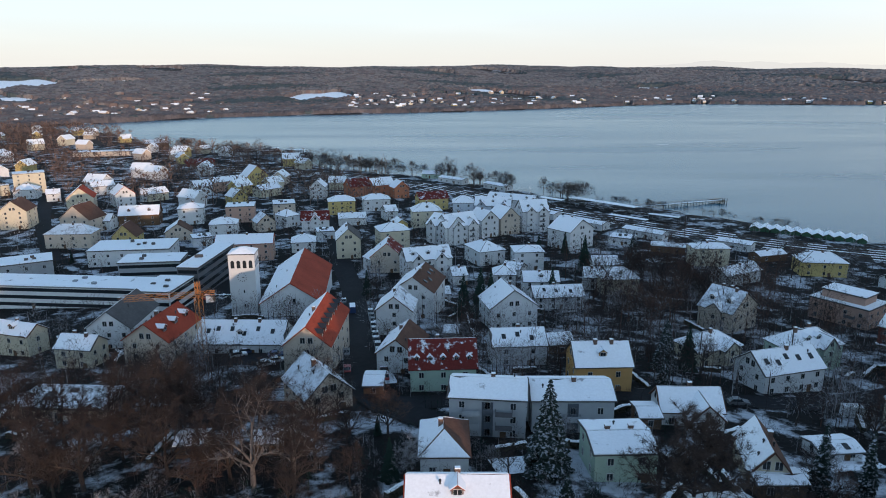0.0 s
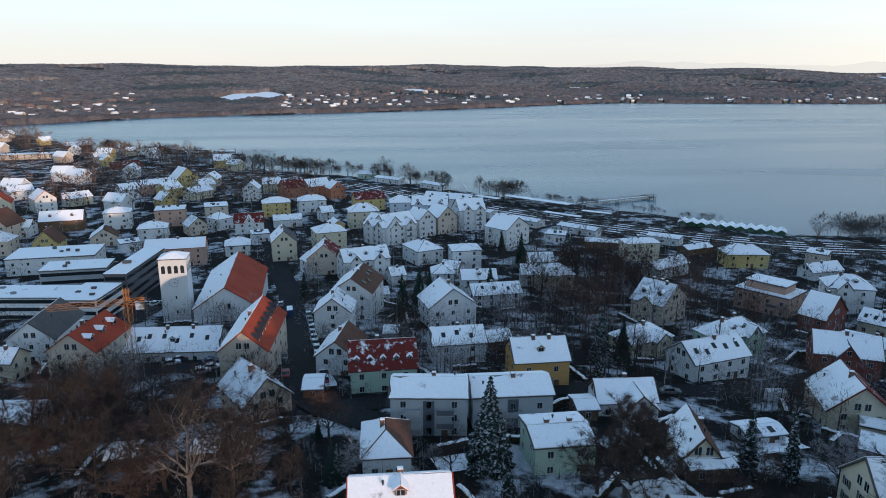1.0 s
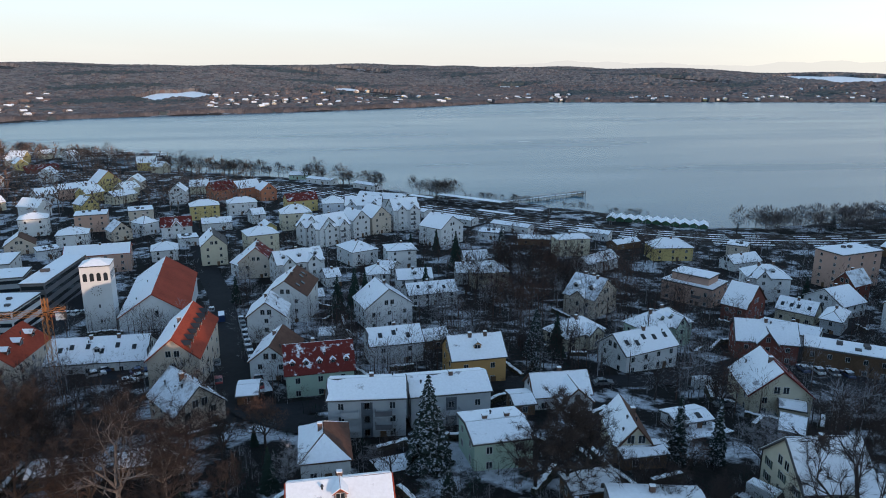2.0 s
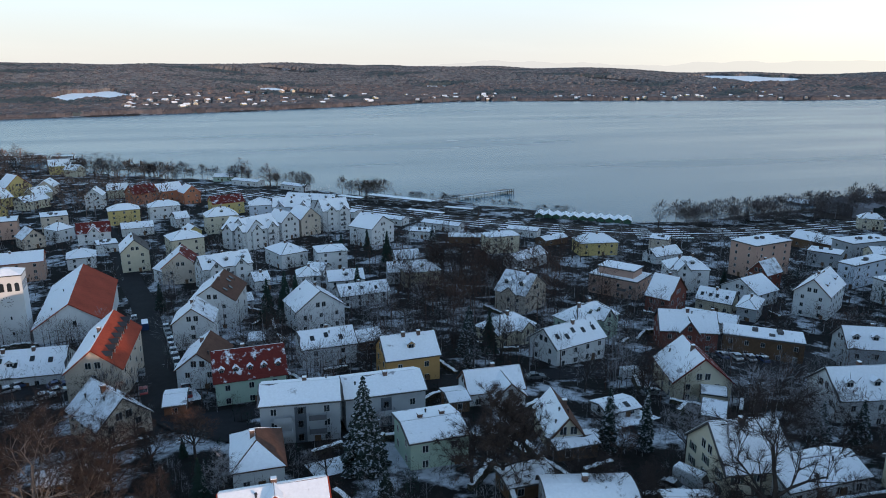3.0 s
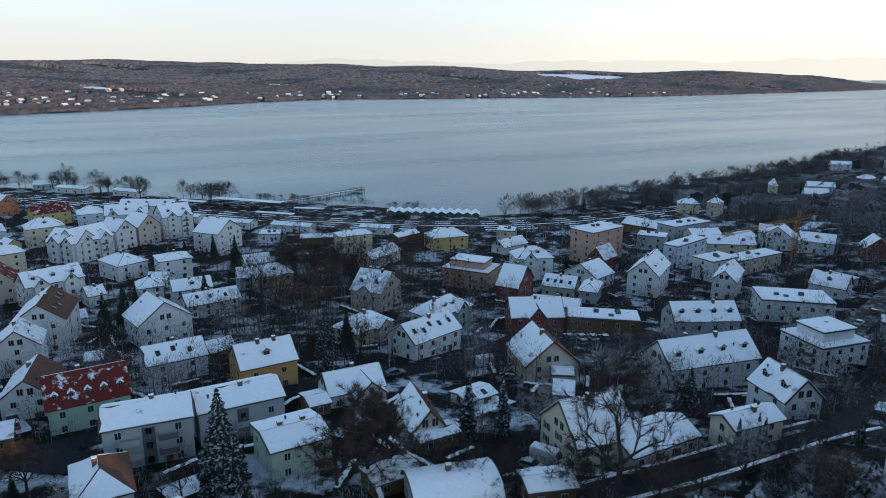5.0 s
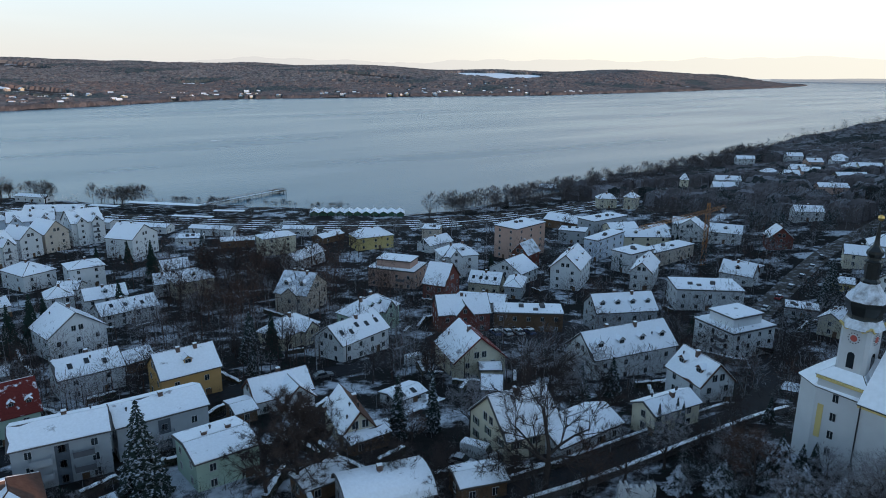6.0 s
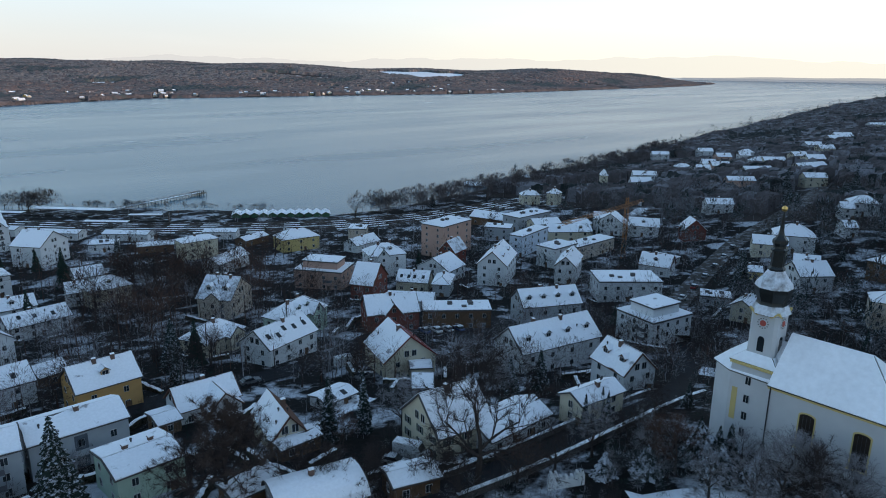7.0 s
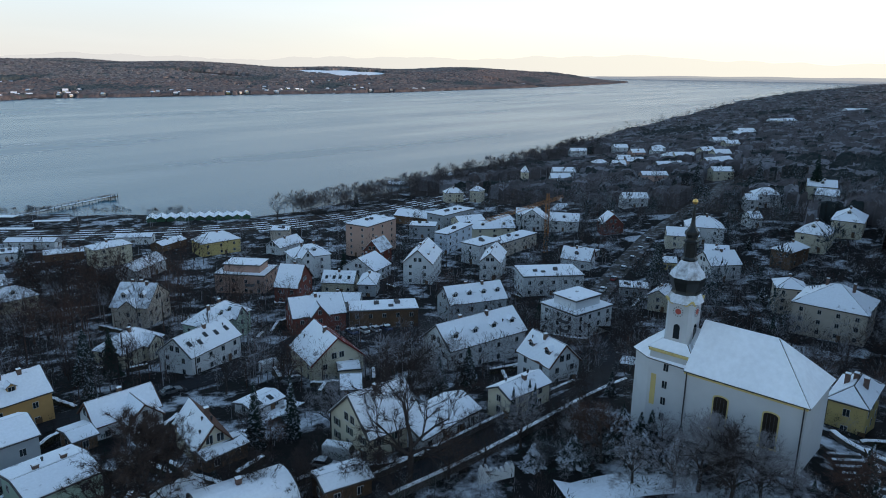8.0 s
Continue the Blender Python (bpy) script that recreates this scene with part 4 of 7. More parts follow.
house(278.6, 115.2, 12.9, 9.1, -61, 5, wall="cream", pitch=30, label="cream house with snowy roof")
house(247.7, 108.2, 8.3, 7.1, -60, 3, wall="yellow", pitch=20, label="low yellow house with snowy roof")
house(258.4, 93.0, 8.4, 9.1, -65, 5, wall="white", pitch=34, dorm="n1", label="white house with snowy gable roof")
house(213.0, 103.1, 9.3, 7.1, -60, 3, wall="grey", form="flat", label="low kiosk with snowy flat roof", cat="kiosk")
house(342.2, 170.0, 13.5, 8.1, -44, 5, wall="white", pitch=30, label="white house on the slope under snow")
house(226.1, 57.6, 8.5, 9.1, -66, 8, wall="beige", form="hip", pitch=28, label="beige mansion wing with snowy roof")
house(316.9, 100.0, 5.2, 8.1, -44, 4, wall="white", pitch=30, label="small white house among trees")
house(346.3, 111.2, 5.5, 8.1, -57, 5, wall="white", pitch=30, label="white house on the wooded slope")
house(584.9, 352.6, 15.8, 8.1, -42, 6, wall="white", pitch=30, label="white villa near the lake shore")
house(602.8, 281.2, 9.8, 8.1, -42, 6, wall="white", pitch=34, label="white villa near the lake shore")
house(557.4, 236.2, 16.9, 8.1, -42, 6, wall="cream", pitch=30, label="cream villa near the lake shore")
house(331.1, 269.4, 6.7, 7.1, -75, 7, wall="cream", form="hip", pitch=40, label="small cream tower house by the shore")
house(323.2, 282.2, 11.5, 7.1, -36, 6, wall="cream", form="hip", pitch=36, label="cream villa between bare trees")
house(364.0, 373.0, 16.1, 8.1, -52, 4, wall="wood", pitch=26, label="dark boarded lakeside house with snow")
house(396.1, 355.6, 11.1, 7.1, -21, 4, wall="wood", pitch=26, label="dark lakeside house with snow")
house(-257.8, 453.8, 8.2, 9.1, 27, 5, wall="white", pitch=30, label="small white house under snow")
house(-237.8, 479.3, 15.2, 10.1, 36, 6, wall="white", pitch=30, label="white house with snowy roof")
house(-191.3, 455.9, 13.7, 10.1, 47, 5, wall="cream", pitch=32, label="small cream house under snow")
house(-168.4, 478.3, 12.7, 10.1, 44, 6, wall="white", pitch=36, label="white house with snowy roof")
house(-133.8, 443.9, 10.4, 10.1, 46, 5, wall="yellow", axis="y", pitch=40, label="small yellow gabled house")
house(-120.8, 471.8, 16.9, 10.1, 50, 5, wall="cream", pitch=30, label="small cream house under snow")
house(-96.3, 365.0, 9.8, 10.1, 31, 5, wall="beige", axis="y", pitch=40, roof="brown", patch="lr", snow="", label="brown-roofed gabled house among trees")
house(-86.2, 376.3, 9.2, 10.1, 48, 6, wall="white", form="hip", pitch=32, label="white house with snowy roof")
house(-50.8, 379.9, 15.2, 9.1, 10, 4, wall="white", pitch=26, label="low white house under snow")
house(-31.0, 393.8, 7.3, 9.1, 23, 5, wall="white", pitch=32, label="small white house under snow")
house(-22.8, 354.6, 6.4, 9.1, 21, 6, wall="yellow", axis="y", pitch=34, label="small yellow gabled house near shops")
house(-60.2, 345.3, 8.7, 9.1, 15, 4, wall="white", form="flat", label="low white block under snow")
house(-27.9, 281.2, 6.7, 9.1, -55, 5, wall="white", pitch=30, label="small white annex under snow")
house(-304.8, 475.5, 5.3, 11.1, 49, 7, wall="cream", form="flat", label="cream apartment block under snow")
house(-182.6, 369.7, 6.7, 9.1, -0, 5, wall="white", pitch=34, label="small white house under snow")
house(-118.9, 332.1, 9.1, 9.1, 27, 4, wall="white", form="flat", label="white low block under snow")
house(-197.4, 452.2, 4.0, 9.1, 30, 5, wall="white", pitch=34, label="small white house under snow")
house(105.7, 315.5, 15.3, 8.1, -19, 3.2, wall="wood", pitch=14, label="low shed under snow by the tracks", cat="shed")
house(88.4, 332.0, 11.5, 9.1, -28, 3.5, wall="white", form="flat", label="low flat-roofed building under snow")
house(28.9, 271.2, 7.7, 8.1, -28, 3, wall="white", pitch=26, label="low white house under snow")
house(5.6, 256.1, 5.7, 8.1, 13, 4, wall="white", pitch=30, label="small white house under snow")
house(145.6, 300.7, 14.6, 7.1, 18, 3, wall="wood", pitch=20, label="low boarded shed under snow", cat="shed")
house(134.6, 189.5, 14.3, 8.1, 33, 6, wall="red", axis="y", pitch=40, roof="brown", snow="l", label="dark red gabled house among trees")
house(271.0, 204.9, 11.4, 8.1, -3, 5, wall="cream", pitch=26, label="small cream house under snow")
house(245.2, 141.3, 9.0, 8.1, -83, 3, wall="grey", form="flat", label="small flat-roofed shed under snow", cat="shed")

# villas among the trees of the lakeside slope
SLOPE_VILLAS = ((633, 334, 14, 9, -40, "white"), (590, 294, 13, 9, -35, "pink"), (531, 276, 11, 10, -48, "white"), (501, 281, 12, 8, -40, "cream"), (444, 279, 17, 8, -45, "white"),
                (554, 245, 15, 9, -30, "white"), (568, 210, 14, 9, -38, "cream"), (630, 292, 12, 8, -44, "white"), (598, 234, 13, 9, -28, "cream"), (700, 262, 16, 9, -36, "white"),
                (810, 275, 20, 10, -36, "white"), (972, 280, 24, 10, -40, "cream"), (380, 89, 13, 9, -70, "cream"), (355, 107, 12, 9, -60, "white"), (660, 236, 14, 9, -36, "cream"))
for vx, vy, vl, vw, va, vc in SLOPE_VILLAS:
    house(vx, vy, vl, vw, va, 6, wall=vc, pitch=32, form="hip" if vl % 3 == 0 else "gable", dorm="n1" if vl % 2 else "", label={"white": "white", "pink": "salmon", "cream": "cream"}[vc] + " villa with a snowy roof among bare trees")
house(406, 287, 5, 5, -45, 9, wall="cream", form="hip", pitch=58, chim=0, label="slender cream turret house with a pointed roof", cat="turret house")
# long sheds and the boathouse at the harbour
house(-334, 701, 68, 13, 15, 4.5, wall="beige", form="flat", label="long low hall with a snowy flat roof near the harbour", cat="hall")
house(-328, 800, 26, 15, 25, 3.5, wall="wood", roof="brown", snow="l", patch="nf", pitch=24, chim=0, label="dark boarded boathouse with thin snow", cat="boathouse")
house(-218, 622, 24, 10, 30, 4, wall="red", roof="red", patch="n", snow="f", pitch=26, label="low red harbour building with patchy snow", cat="harbour building")

# ---- the older church on the knoll ----
PLASTER = material("white_church_plaster", (0.53, 0.54, 0.55), 0.9, 0, 0.5, 0.07)
TRIM = material("yellow_plaster_trim", (0.60, 0.47, 0.20), 0.9, 0, 0.8, 0.1)
COPPER = material("dark_onion_copper", (0.030, 0.034, 0.034), 0.35, 0.5, 1.2, 0.3)
GOLD = material("gilded_ball", (0.75, 0.45, 0.14), 0.3, 1.0, 2.0, 0.1)
LEADED = material("brown_leaded_glass", (0.030, 0.022, 0.018), 0.25, 0, 3.0, 0.3)
CLOCK = material("red_clock_ring", (0.42, 0.08, 0.06), 0.6, 0, 3.0, 0.1)


def arched(s, w, h, d, slot=0, back=0.05, rise=0.5):
    """An arched panel in the x-z plane standing d proud of y = 0."""
    pts = [(-w / 2, back, 0), (w / 2, back, 0)] + [(w / 2 * math.cos(a), back, h - w * rise + w * rise * math.sin(a)) for a in np.linspace(0, math.pi, 9)]
    s.prism(pts, (0, -d - back, 0), slot)


def church_window(parent, m, w, h):
    s = Shape()
    arched(s, w + 0.4, h + 0.2, 0.05, rise=0.22)
    f = part("window", s, TRIM, parent, "tall window with a shallow arch and yellow surround")
    f.matrix_local = m
    s = Shape()
    arched(s, w, h, 0.09, rise=0.22)
    part("pane", s, LEADED, f)
    for k in (-0.25, 0.0, 0.25):
        s = Shape()
        s.box(k * w - 0.03, k * w + 0.03, -0.11, -0.08, 0.05, h - 0.3)
        part("glazing_bar", s, METAL, f)
    s = Shape()
    s.prism([(-w / 2 - 0.3, -0.3, -0.16), (w / 2 + 0.3, -0.3, -0.16), (w / 2 + 0.3, 0.02, -0.16), (-w / 2 - 0.3, 0.02, -0.16)], (0, 0, 0.16))
    part("sill", s, TRIM, f)


def old_church():
    z0 = 35.0
    ob = thing("church", 98.7, 28.0, z0 - 0.0, 0, "white plastered baroque church with onion-domed tower, snowy roof", "church")
    PLACES.append((98.7, 30.0, 17.0))
    # local: x from the near wall (-5.75) to the far wall, y along the nave
    x0, x1, y0, y1, e = -5.6, 5.7, -8.6, 8.0, 10.5
    s = Shape()
    s.box(x0, x1, y0, y1, -5, e)
    part("nave_wall", s, PLASTER, ob)
    s = Shape()
    s.box(x0 - 0.12, x1 + 0.12, y0 - 0.12, y1, e - 0.55, e - 0.1)
    part("cornice", s, TRIM, ob)
    r, c = Shape(), Shape()
    oh, top, mid = 0.5, e + 6.2, 0.05
    hipy = y0 + 6.0
    A, B, C, D = (x0 - oh, y0 - oh, e), (x1 + oh, y0 - oh, e), (x1 + oh, y1, e), (x0 - oh, y1, e)
    P, Q = (mid, hipy, top), (mid, y1, top)
    for pts in ([A, B, P], [B, C, Q, P], [D, A, P, Q]):
        r, c = Shape(), Shape()
        slope(r, c, pts, None, True, 0.25, 0.16, 0.1)
        rf = part("roof_slope", r, ROOFS["grey"], ob)
        part("snow_layer", c, SNOW, rf, "smooth white snow")
    # chancel behind the tower
    s = Shape()
    pts = [(-4.3, y1 + 6.0, -5), (-4.5, y1, -5), (4.4, y1, -5), (4.4, y1 + 6.6, -5), (2.4, y1 + 9.2, -5), (-2.4, y1 + 9.2, -5)]
    s.prism(pts, (0, 0, e - 0.2 + 5))
    part("chancel_wall", s, PLASTER, ob)
    r, c = Shape(), Shape()
    ring = [(-4.7, y1 + 6.2, e - 0.2), (-2.6, y1 + 9.6, e - 0.2), (2.6, y1 + 9.6, e - 0.2), (4.9, y1 + 6.8, e - 0.2), (4.9, y1, e - 0.2)]
    apex, back = (0.05, y1 + 4, e + 4.6), (0.05, y1, e + 4.6)
    for a, b in zip(ring, ring[1:]):
        pts = [a, b, apex] if b[1] > y1 + 1 else [a, b, back, apex]
        slope(r, c, pts, None, True, 0.2, 0.15, 0.08)
    slope(r, c, [(-4.9, y1, e - 0.2), ring[0], apex, back], None, True, 0.2, 0.15, 0.08)
    rf = part("chancel_roof", r, ROOFS["grey"], ob)
    part("snow_layer", c, SNOW, rf)
    # tower
    tx, ty = -1.0, 10.9
    s = Shape()
    s.box(tx - 3.6, tx + 3.1, ty - 3.0, ty + 3.0, -5, 11.7)
    lower = part("tower_base", s, PLASTER, ob)
    s = Shape()
    s.box(tx - 3.8, tx + 3.3, ty - 3.2, ty + 3.2, 11.7, 12.05)
    part("cornice", s, TRIM, lower)
    r, c = Shape(), Shape()
    k, m, za, zb = 3.5, 1.95, 12.06, 13.3
    for sx, sy in ((1, 0), (0, 1), (-1, 0), (0, -1)):
        pts = [(tx + (k * (sx - sy)), ty + k * (sy + sx), za), (tx + k * (sx + sy), ty + k * (sy - sx), za), (tx + m * (sx + sy), ty + m * (sy - sx), zb), (tx + m * (sx - sy), ty + m * (sy + sx), zb)]
        slope(r, c, pts, None, True, 0.2, 0.14, 0.08)
    rf = part("skirt_roof", r, ROOFS["grey"], lower)
    part("skirt_snow", c, SNOW, lower)
    s = Shape()
    b = 0.42
    h = 1.95
    pts = [(tx - h, ty - h + b, 11.6), (tx - h + b, ty - h, 11.6), (tx + h - b, ty - h, 11.6), (tx + h, ty - h + b, 11.6),
           (tx + h, ty + h - b, 11.6), (tx + h - b, ty + h, 11.6), (tx - h + b, ty + h, 11.6), (tx - h, ty + h - b, 11.6)]
    s.prism(pts, (0, 0, 8.0))
    shaft = part("tower_shaft", s, PLASTER, ob)
    for turn in (0, 90, 180, 270):
        base = pose(tx, ty, 0, 0, 0, turn)
        # dark panel on the closed wall stands for the shade inside the opening
        s = Shape()
        arched(s, 0.95, 2.3, 0.05)
        w = part("belfry_dark_panel", s, GLASS, shaft)
        w.matrix_local = base @ Matrix.Translation((0, -h, 13.8))
        s = Shape()
        s.v, s.f, s.m = [], [], []
        ring = [(0.95 * math.cos(a), 0.02, 0.95 * math.sin(a)) for a in np.linspace(0, 6.2832, 20, endpoint=False)]
        s.prism(ring, (0, -0.08, 0), 0)
        f = part("clock_face", s, PLASTER, shaft, "white clock face with red centre")
        f.matrix_local = base @ Matrix.Translation((0, -h, 18.1))
        s = Shape()
        s.prism([(0.45 * math.cos(a), -0.05, 0.45 * math.sin(a)) for a in np.linspace(0, 6.2832, 16, endpoint=False)], (0, -0.06, 0))
        part("clock_centre", s, CLOCK, f)
        s = Shape()
        for q in range(12):
            a = q * math.pi / 6
            s.box(0.72 * math.cos(a) - 0.07, 0.72 * math.cos(a) + 0.07, -0.1, -0.05, 0.72 * math.sin(a) - 0.07, 0.72 * math.sin(a) + 0.07)
        part("hour_marks", s, COPPER, f)
        # curved cornice over each clock
        s = Shape()
        arc = [(x, -2.15, 19.1 + 0.75 * math.cos(x * 1.5) ** 2) for x in np.linspace(-2.1, 2.1, 13)]
        for p, q2 in zip(arc, arc[1:]):
            s.prism([p, q2, (q2[0], -1.8, q2[2]), (p[0], -1.8, p[2])], (0, 0, 0.28))
        g = part("curved_cornice", s, TRIM, shaft)
        g.matrix_local = base
    # onion: octagonal rings
    s = Shape()
    s.lathe([(2.68, 19.4), (2.32, 20.2), (2.04, 20.9), (2.00, 21.2), (2.28, 21.9), (2.52, 22.6), (2.56, 23.2), (2.32, 23.8), (1.76, 24.5), (1.28, 25.2), (1.08, 25.6), (1.20, 25.9), (0.96, 26.2)], 8, 0, tx, ty, 0.3927)
    onion = part("onion_dome", s, COPPER, ob, "dark copper onion dome with snow on its shoulders")
    s = Shape()
    s.lathe([(2.58, 23.22), (2.36, 23.86), (1.80, 24.56), (1.33, 25.22), (1.12, 25.62)], 8, 0, tx, ty, 0.3927)
    s.lathe([(2.74, 19.46), (2.38, 20.26), (2.16, 20.7)], 8, 0, tx, ty, 0.3927)
    s.f = [f for f in s.f if len(f) == 4]
    s.m = [0] * len(s.f)
    part("snow_layer", s, SNOW_THIN, onion, "thin snow on copper")
    s = Shape()
    s.lathe([(0.92, 26.0), (0.88, 28.3), (1.08, 28.4), (1.08, 28.6), (0.80, 28.8), (0.76, 29.1), (1.04, 29.6), (1.00, 30.0), (0.64, 30.4), (0.40, 30.8), (0.30, 31.4), (0.18, 33.4), (0.05, 34.2)], 8, 0, tx, ty, 0.3927)
    part("lantern_spire", s, COPPER, ob)
    s = Shape()
    s.lathe([(0.02, 33.95), (0.3, 34.1), (0.42, 34.4), (0.3, 34.7), (0.02, 34.85)], 10, 0, tx, ty)
    part("ball", s, GOLD, ob)
    # openings
    for yy, zz in ((-4.4, 3.0), (2.4, 3.0)):
        church_window(ob, Matrix.Translation((x0, yy, zz)) @ Matrix.Rotation(radians(-90), 4, "Z"), 1.9, 5.1)
        church_window(ob, Matrix.Translation((x1, yy, zz)) @ Matrix.Rotation(radians(90), 4, "Z"), 1.9, 5.1)
    for zz in (8.9, 6.1, 3.4, 0.8):
        window(lower, Matrix.Translation((tx - 3.6, ty + 0.3, zz)) @ Matrix.Rotation(radians(-90), 4, "Z") @ Matrix.Diagonal((0.7, 1, 0.85, 1)), True)
    s = Shape()
    s.box(-0.4, 0.4, -0.06, 0.02, 0, 5.0)
    w = part("niche", s, TRIM, ob, "tall narrow yellow plaster niche")
    w.matrix_local = Matrix.Translation((tx - 3.6, ty + 2.1, 3.0)) @ Matrix.Rotation(radians(-90), 4, "Z")
    # downpipes
    for px, py in ((x0 - 0.1, y0 + 0.3), (x1 + 0.1, y0 + 0.3), (x0 - 0.1, y1 - 0.4)):
        s = Shape()
        s.tube((px, py, -4), (px, py, e - 0.3), 0.09, 0.09, 6)
        part("downpipe", s, METAL, ob)


old_church()


# ---- the modern church with its square tower ----
def new_church():
    z = 10.0
    ob = house(-50.4, 232.0, 19.4, 44.0, 5, 5.6, dz=10.0 - float(land(-50.4, 232.0)), wall="white", axis="y", roof="red", snow="l", pitch=34, chim=0, label="modern church with steep red tiled roof, one side snowy", cat="church")
    for o in list(ob.children):
        if o.name.startswith(("window", "door")):
            for k in list(o.children):
                bpy.data.objects.remove(k)
            bpy.data.objects.remove(o)
    s = Shape()
    s.box(-0.45, 0.45, -0.06, 0.02, 0, 2.0)
    w = part("window", s, GLASS, ob)
    w.matrix_local = Matrix.Translation((1.0, -22.0, 5.0))
    tw = thing("bell_tower", -64.3, 215.6, z, 5, "square cream church tower with round-arched belfry and clock", "tower")
    s = Shape()
    s.box(-4.1, 4.1, -3.6, 3.6, -4, 21.0)
    body = part("wall", s, PLASTER, tw)
    s = Shape()
    s.prism([(-4.35, -3.85, 21), (4.35, -3.85, 21), (4.35, 3.85, 21), (-4.35, 3.85, 21)], (0, 0, 0.25))
    rf = part("roof", s, METAL, tw)
    s = Shape()
    for pts in ([(-4.3, -3.8), (4.3, -3.8)], [(4.3, -3.8), (4.3, 3.8)], [(4.3, 3.8), (-4.3, 3.8)], [(-4.3, 3.8), (-4.3, -3.8)]):
        (ax, ay), (bx, by) = pts
        s.face([(ax, ay, 21.26), (bx, by, 21.26), (bx * 0.2, by * 0.2, 22.7), (ax * 0.2, ay * 0.2, 22.7)])
    s.face([(-0.86, -0.76, 22.7), (0.86, -0.76, 22.7), (0.86, 0.76, 22.7), (-0.86, 0.76, 22.7)])
    part("snow_layer", s, SNOW, rf)
    for turn, half, dep in ((0, 4.1, 3.6), (90, 3.6, 4.1), (180, 4.1, 3.6), (270, 3.6, 4.1)):
        for i in range(4):
            # arched openings shown by dark panels in place of their inner shade
            s = Shape()
            arched(s, 1.15, 2.5, 0.04)
            w = part("belfry_dark_panel", s, GLASS, body)
            w.matrix_local = pose(0, 0, 0, 0, 0, turn) @ Matrix.Translation(((i - 1.5) * half * 0.46, -dep, 16.6))
    s = Shape()
    for q in range(12):
        a = q * math.pi / 6
        s.tube((1.15 * math.cos(a), -0.05, 1.15 * math.sin(a)), (1.55 * math.cos(a), -0.05, 1.55 * math.sin(a)), 0.08, 0.08, 5)
    s.tube((0, -0.08, 0), (1.0, -0.08, -0.15), 0.07, 0.05, 5)
    s.tube((0, -0.08, 0), (0.75, -0.08, 0.1), 0.08, 0.06, 5)
    s.lathe([(0.0, 0)], 3)
    s.f = s.f[:-1]
    s.m = s.m[:-1]
    c = part("clock", s, METAL, body, "plain clock of dark metal strokes")
    c.matrix_local = Matrix.Translation((-0.1, -3.62, 13.6))
    for zz in (8.3, 3.6):
        s = Shape()
        s.box(-0.22, 0.22, -0.05, 0.02, 0, 1.0)
        w = part("slit_window", s, GLASS, body)
        w.matrix_local = Matrix.Translation((0.3, -3.6, zz))
    PLACES.append((-64.3, 215.6, 6))


new_church()

# ---- roads ----
TRODDEN = patchy("trodden_snow", (0.16, 0.15, 0.15), (0.80, 0.83, 0.88), 0.22, 0.38, 0.05, 0.8, 0.05, 8.0, 0.2)
PATHS = []


def road(points, width, name="road", label="dark wet asphalt street with slush at its edges", mat=ASPHALT, lift=0.10):
    pts = [Vector((*p, 0)) for p in points]
    line = []
    for a, b in zip(pts, pts[1:]):
        n = max(2, int((b - a).length / 4))
        line += [a.lerp(b, i / n) for i in range(n)]
    line.append(pts[-1])
    for _ in range(6):
        line = [line[0]] + [(line[i - 1] + line[i] * 2 + line[i + 1]) / 4 for i in range(1, len(line) - 1)] + [line[-1]]
    cols = np.linspace(-0.5, 0.5, 7) * width
    xs, ys = [], []
    for i, p in enumerate(line):
        d = (line[min(i + 1, len(line) - 1)] - line[max(i - 1, 0)]).normalized()
        xs.append([p.x - d.y * -k for k in cols])
        ys.append([p.y + d.x * -k for k in cols])
        PATHS.append((p.x, p.y, width / 2 + 1.0))
    xs, ys = np.array(xs), np.array(ys)
    zs = land(xs, ys)
    zs = np.maximum(zs, np.roll(zs, 1, 0)) * 0.5 + zs * 0.5 + lift
    ob = new(name, grid_mesh(name, xs, ys, zs, mat))
    return tagged(ob, label, "road", kind="structure")


road([(2, 116), (-12, 126), (-17, 138), (-22, 170), (-28, 208), (-33, 245), (-41, 277), (-52, 330), (-70, 400)], 8.5)
road([(-70, 122), (-40, 128), (-7, 129), (44, 137), (77, 134), (100, 143), (140, 165), (180, 190)], 8.0)
road([(28, 64), (56, 66), (78, 62), (94, 61), (112, 60), (140, 72), (170, 92)], 5.5)
SLUSH = patchy("slushy_asphalt", (0.075, 0.068, 0.062), (0.30, 0.31, 0.33), 0.35, 0.56, 0.06, 0.8, 0.02)
road([(166, 90), (200, 111), (250, 125), (289, 134), (318, 136), (380, 142), (460, 160)], 8.0, "road", "grey street with trodden slush between villas", SLUSH)
road([(-175, 300), (-222, 376), (-262, 450), (-290, 515)], 8.0)
road([(-88, 205), (-82, 225), (-80, 250), (-95, 275)], 16.0, "plaza", "dark paved church square cleared of snow")
road([(-34, 164), (-46, 163), (-58, 167), (-66, 172)], 12.0, "yard", "paved yard with parked cars")
road([(118, 128), (132, 132), (148, 138)], 12.0, "yard", "dark yard beside a brick building")

road([(71, 42), (75, 39.5), (80, 36), (84, 30)], 6.0, "court", "snow-covered garden terrace below the church", TRODDEN, 0.06)

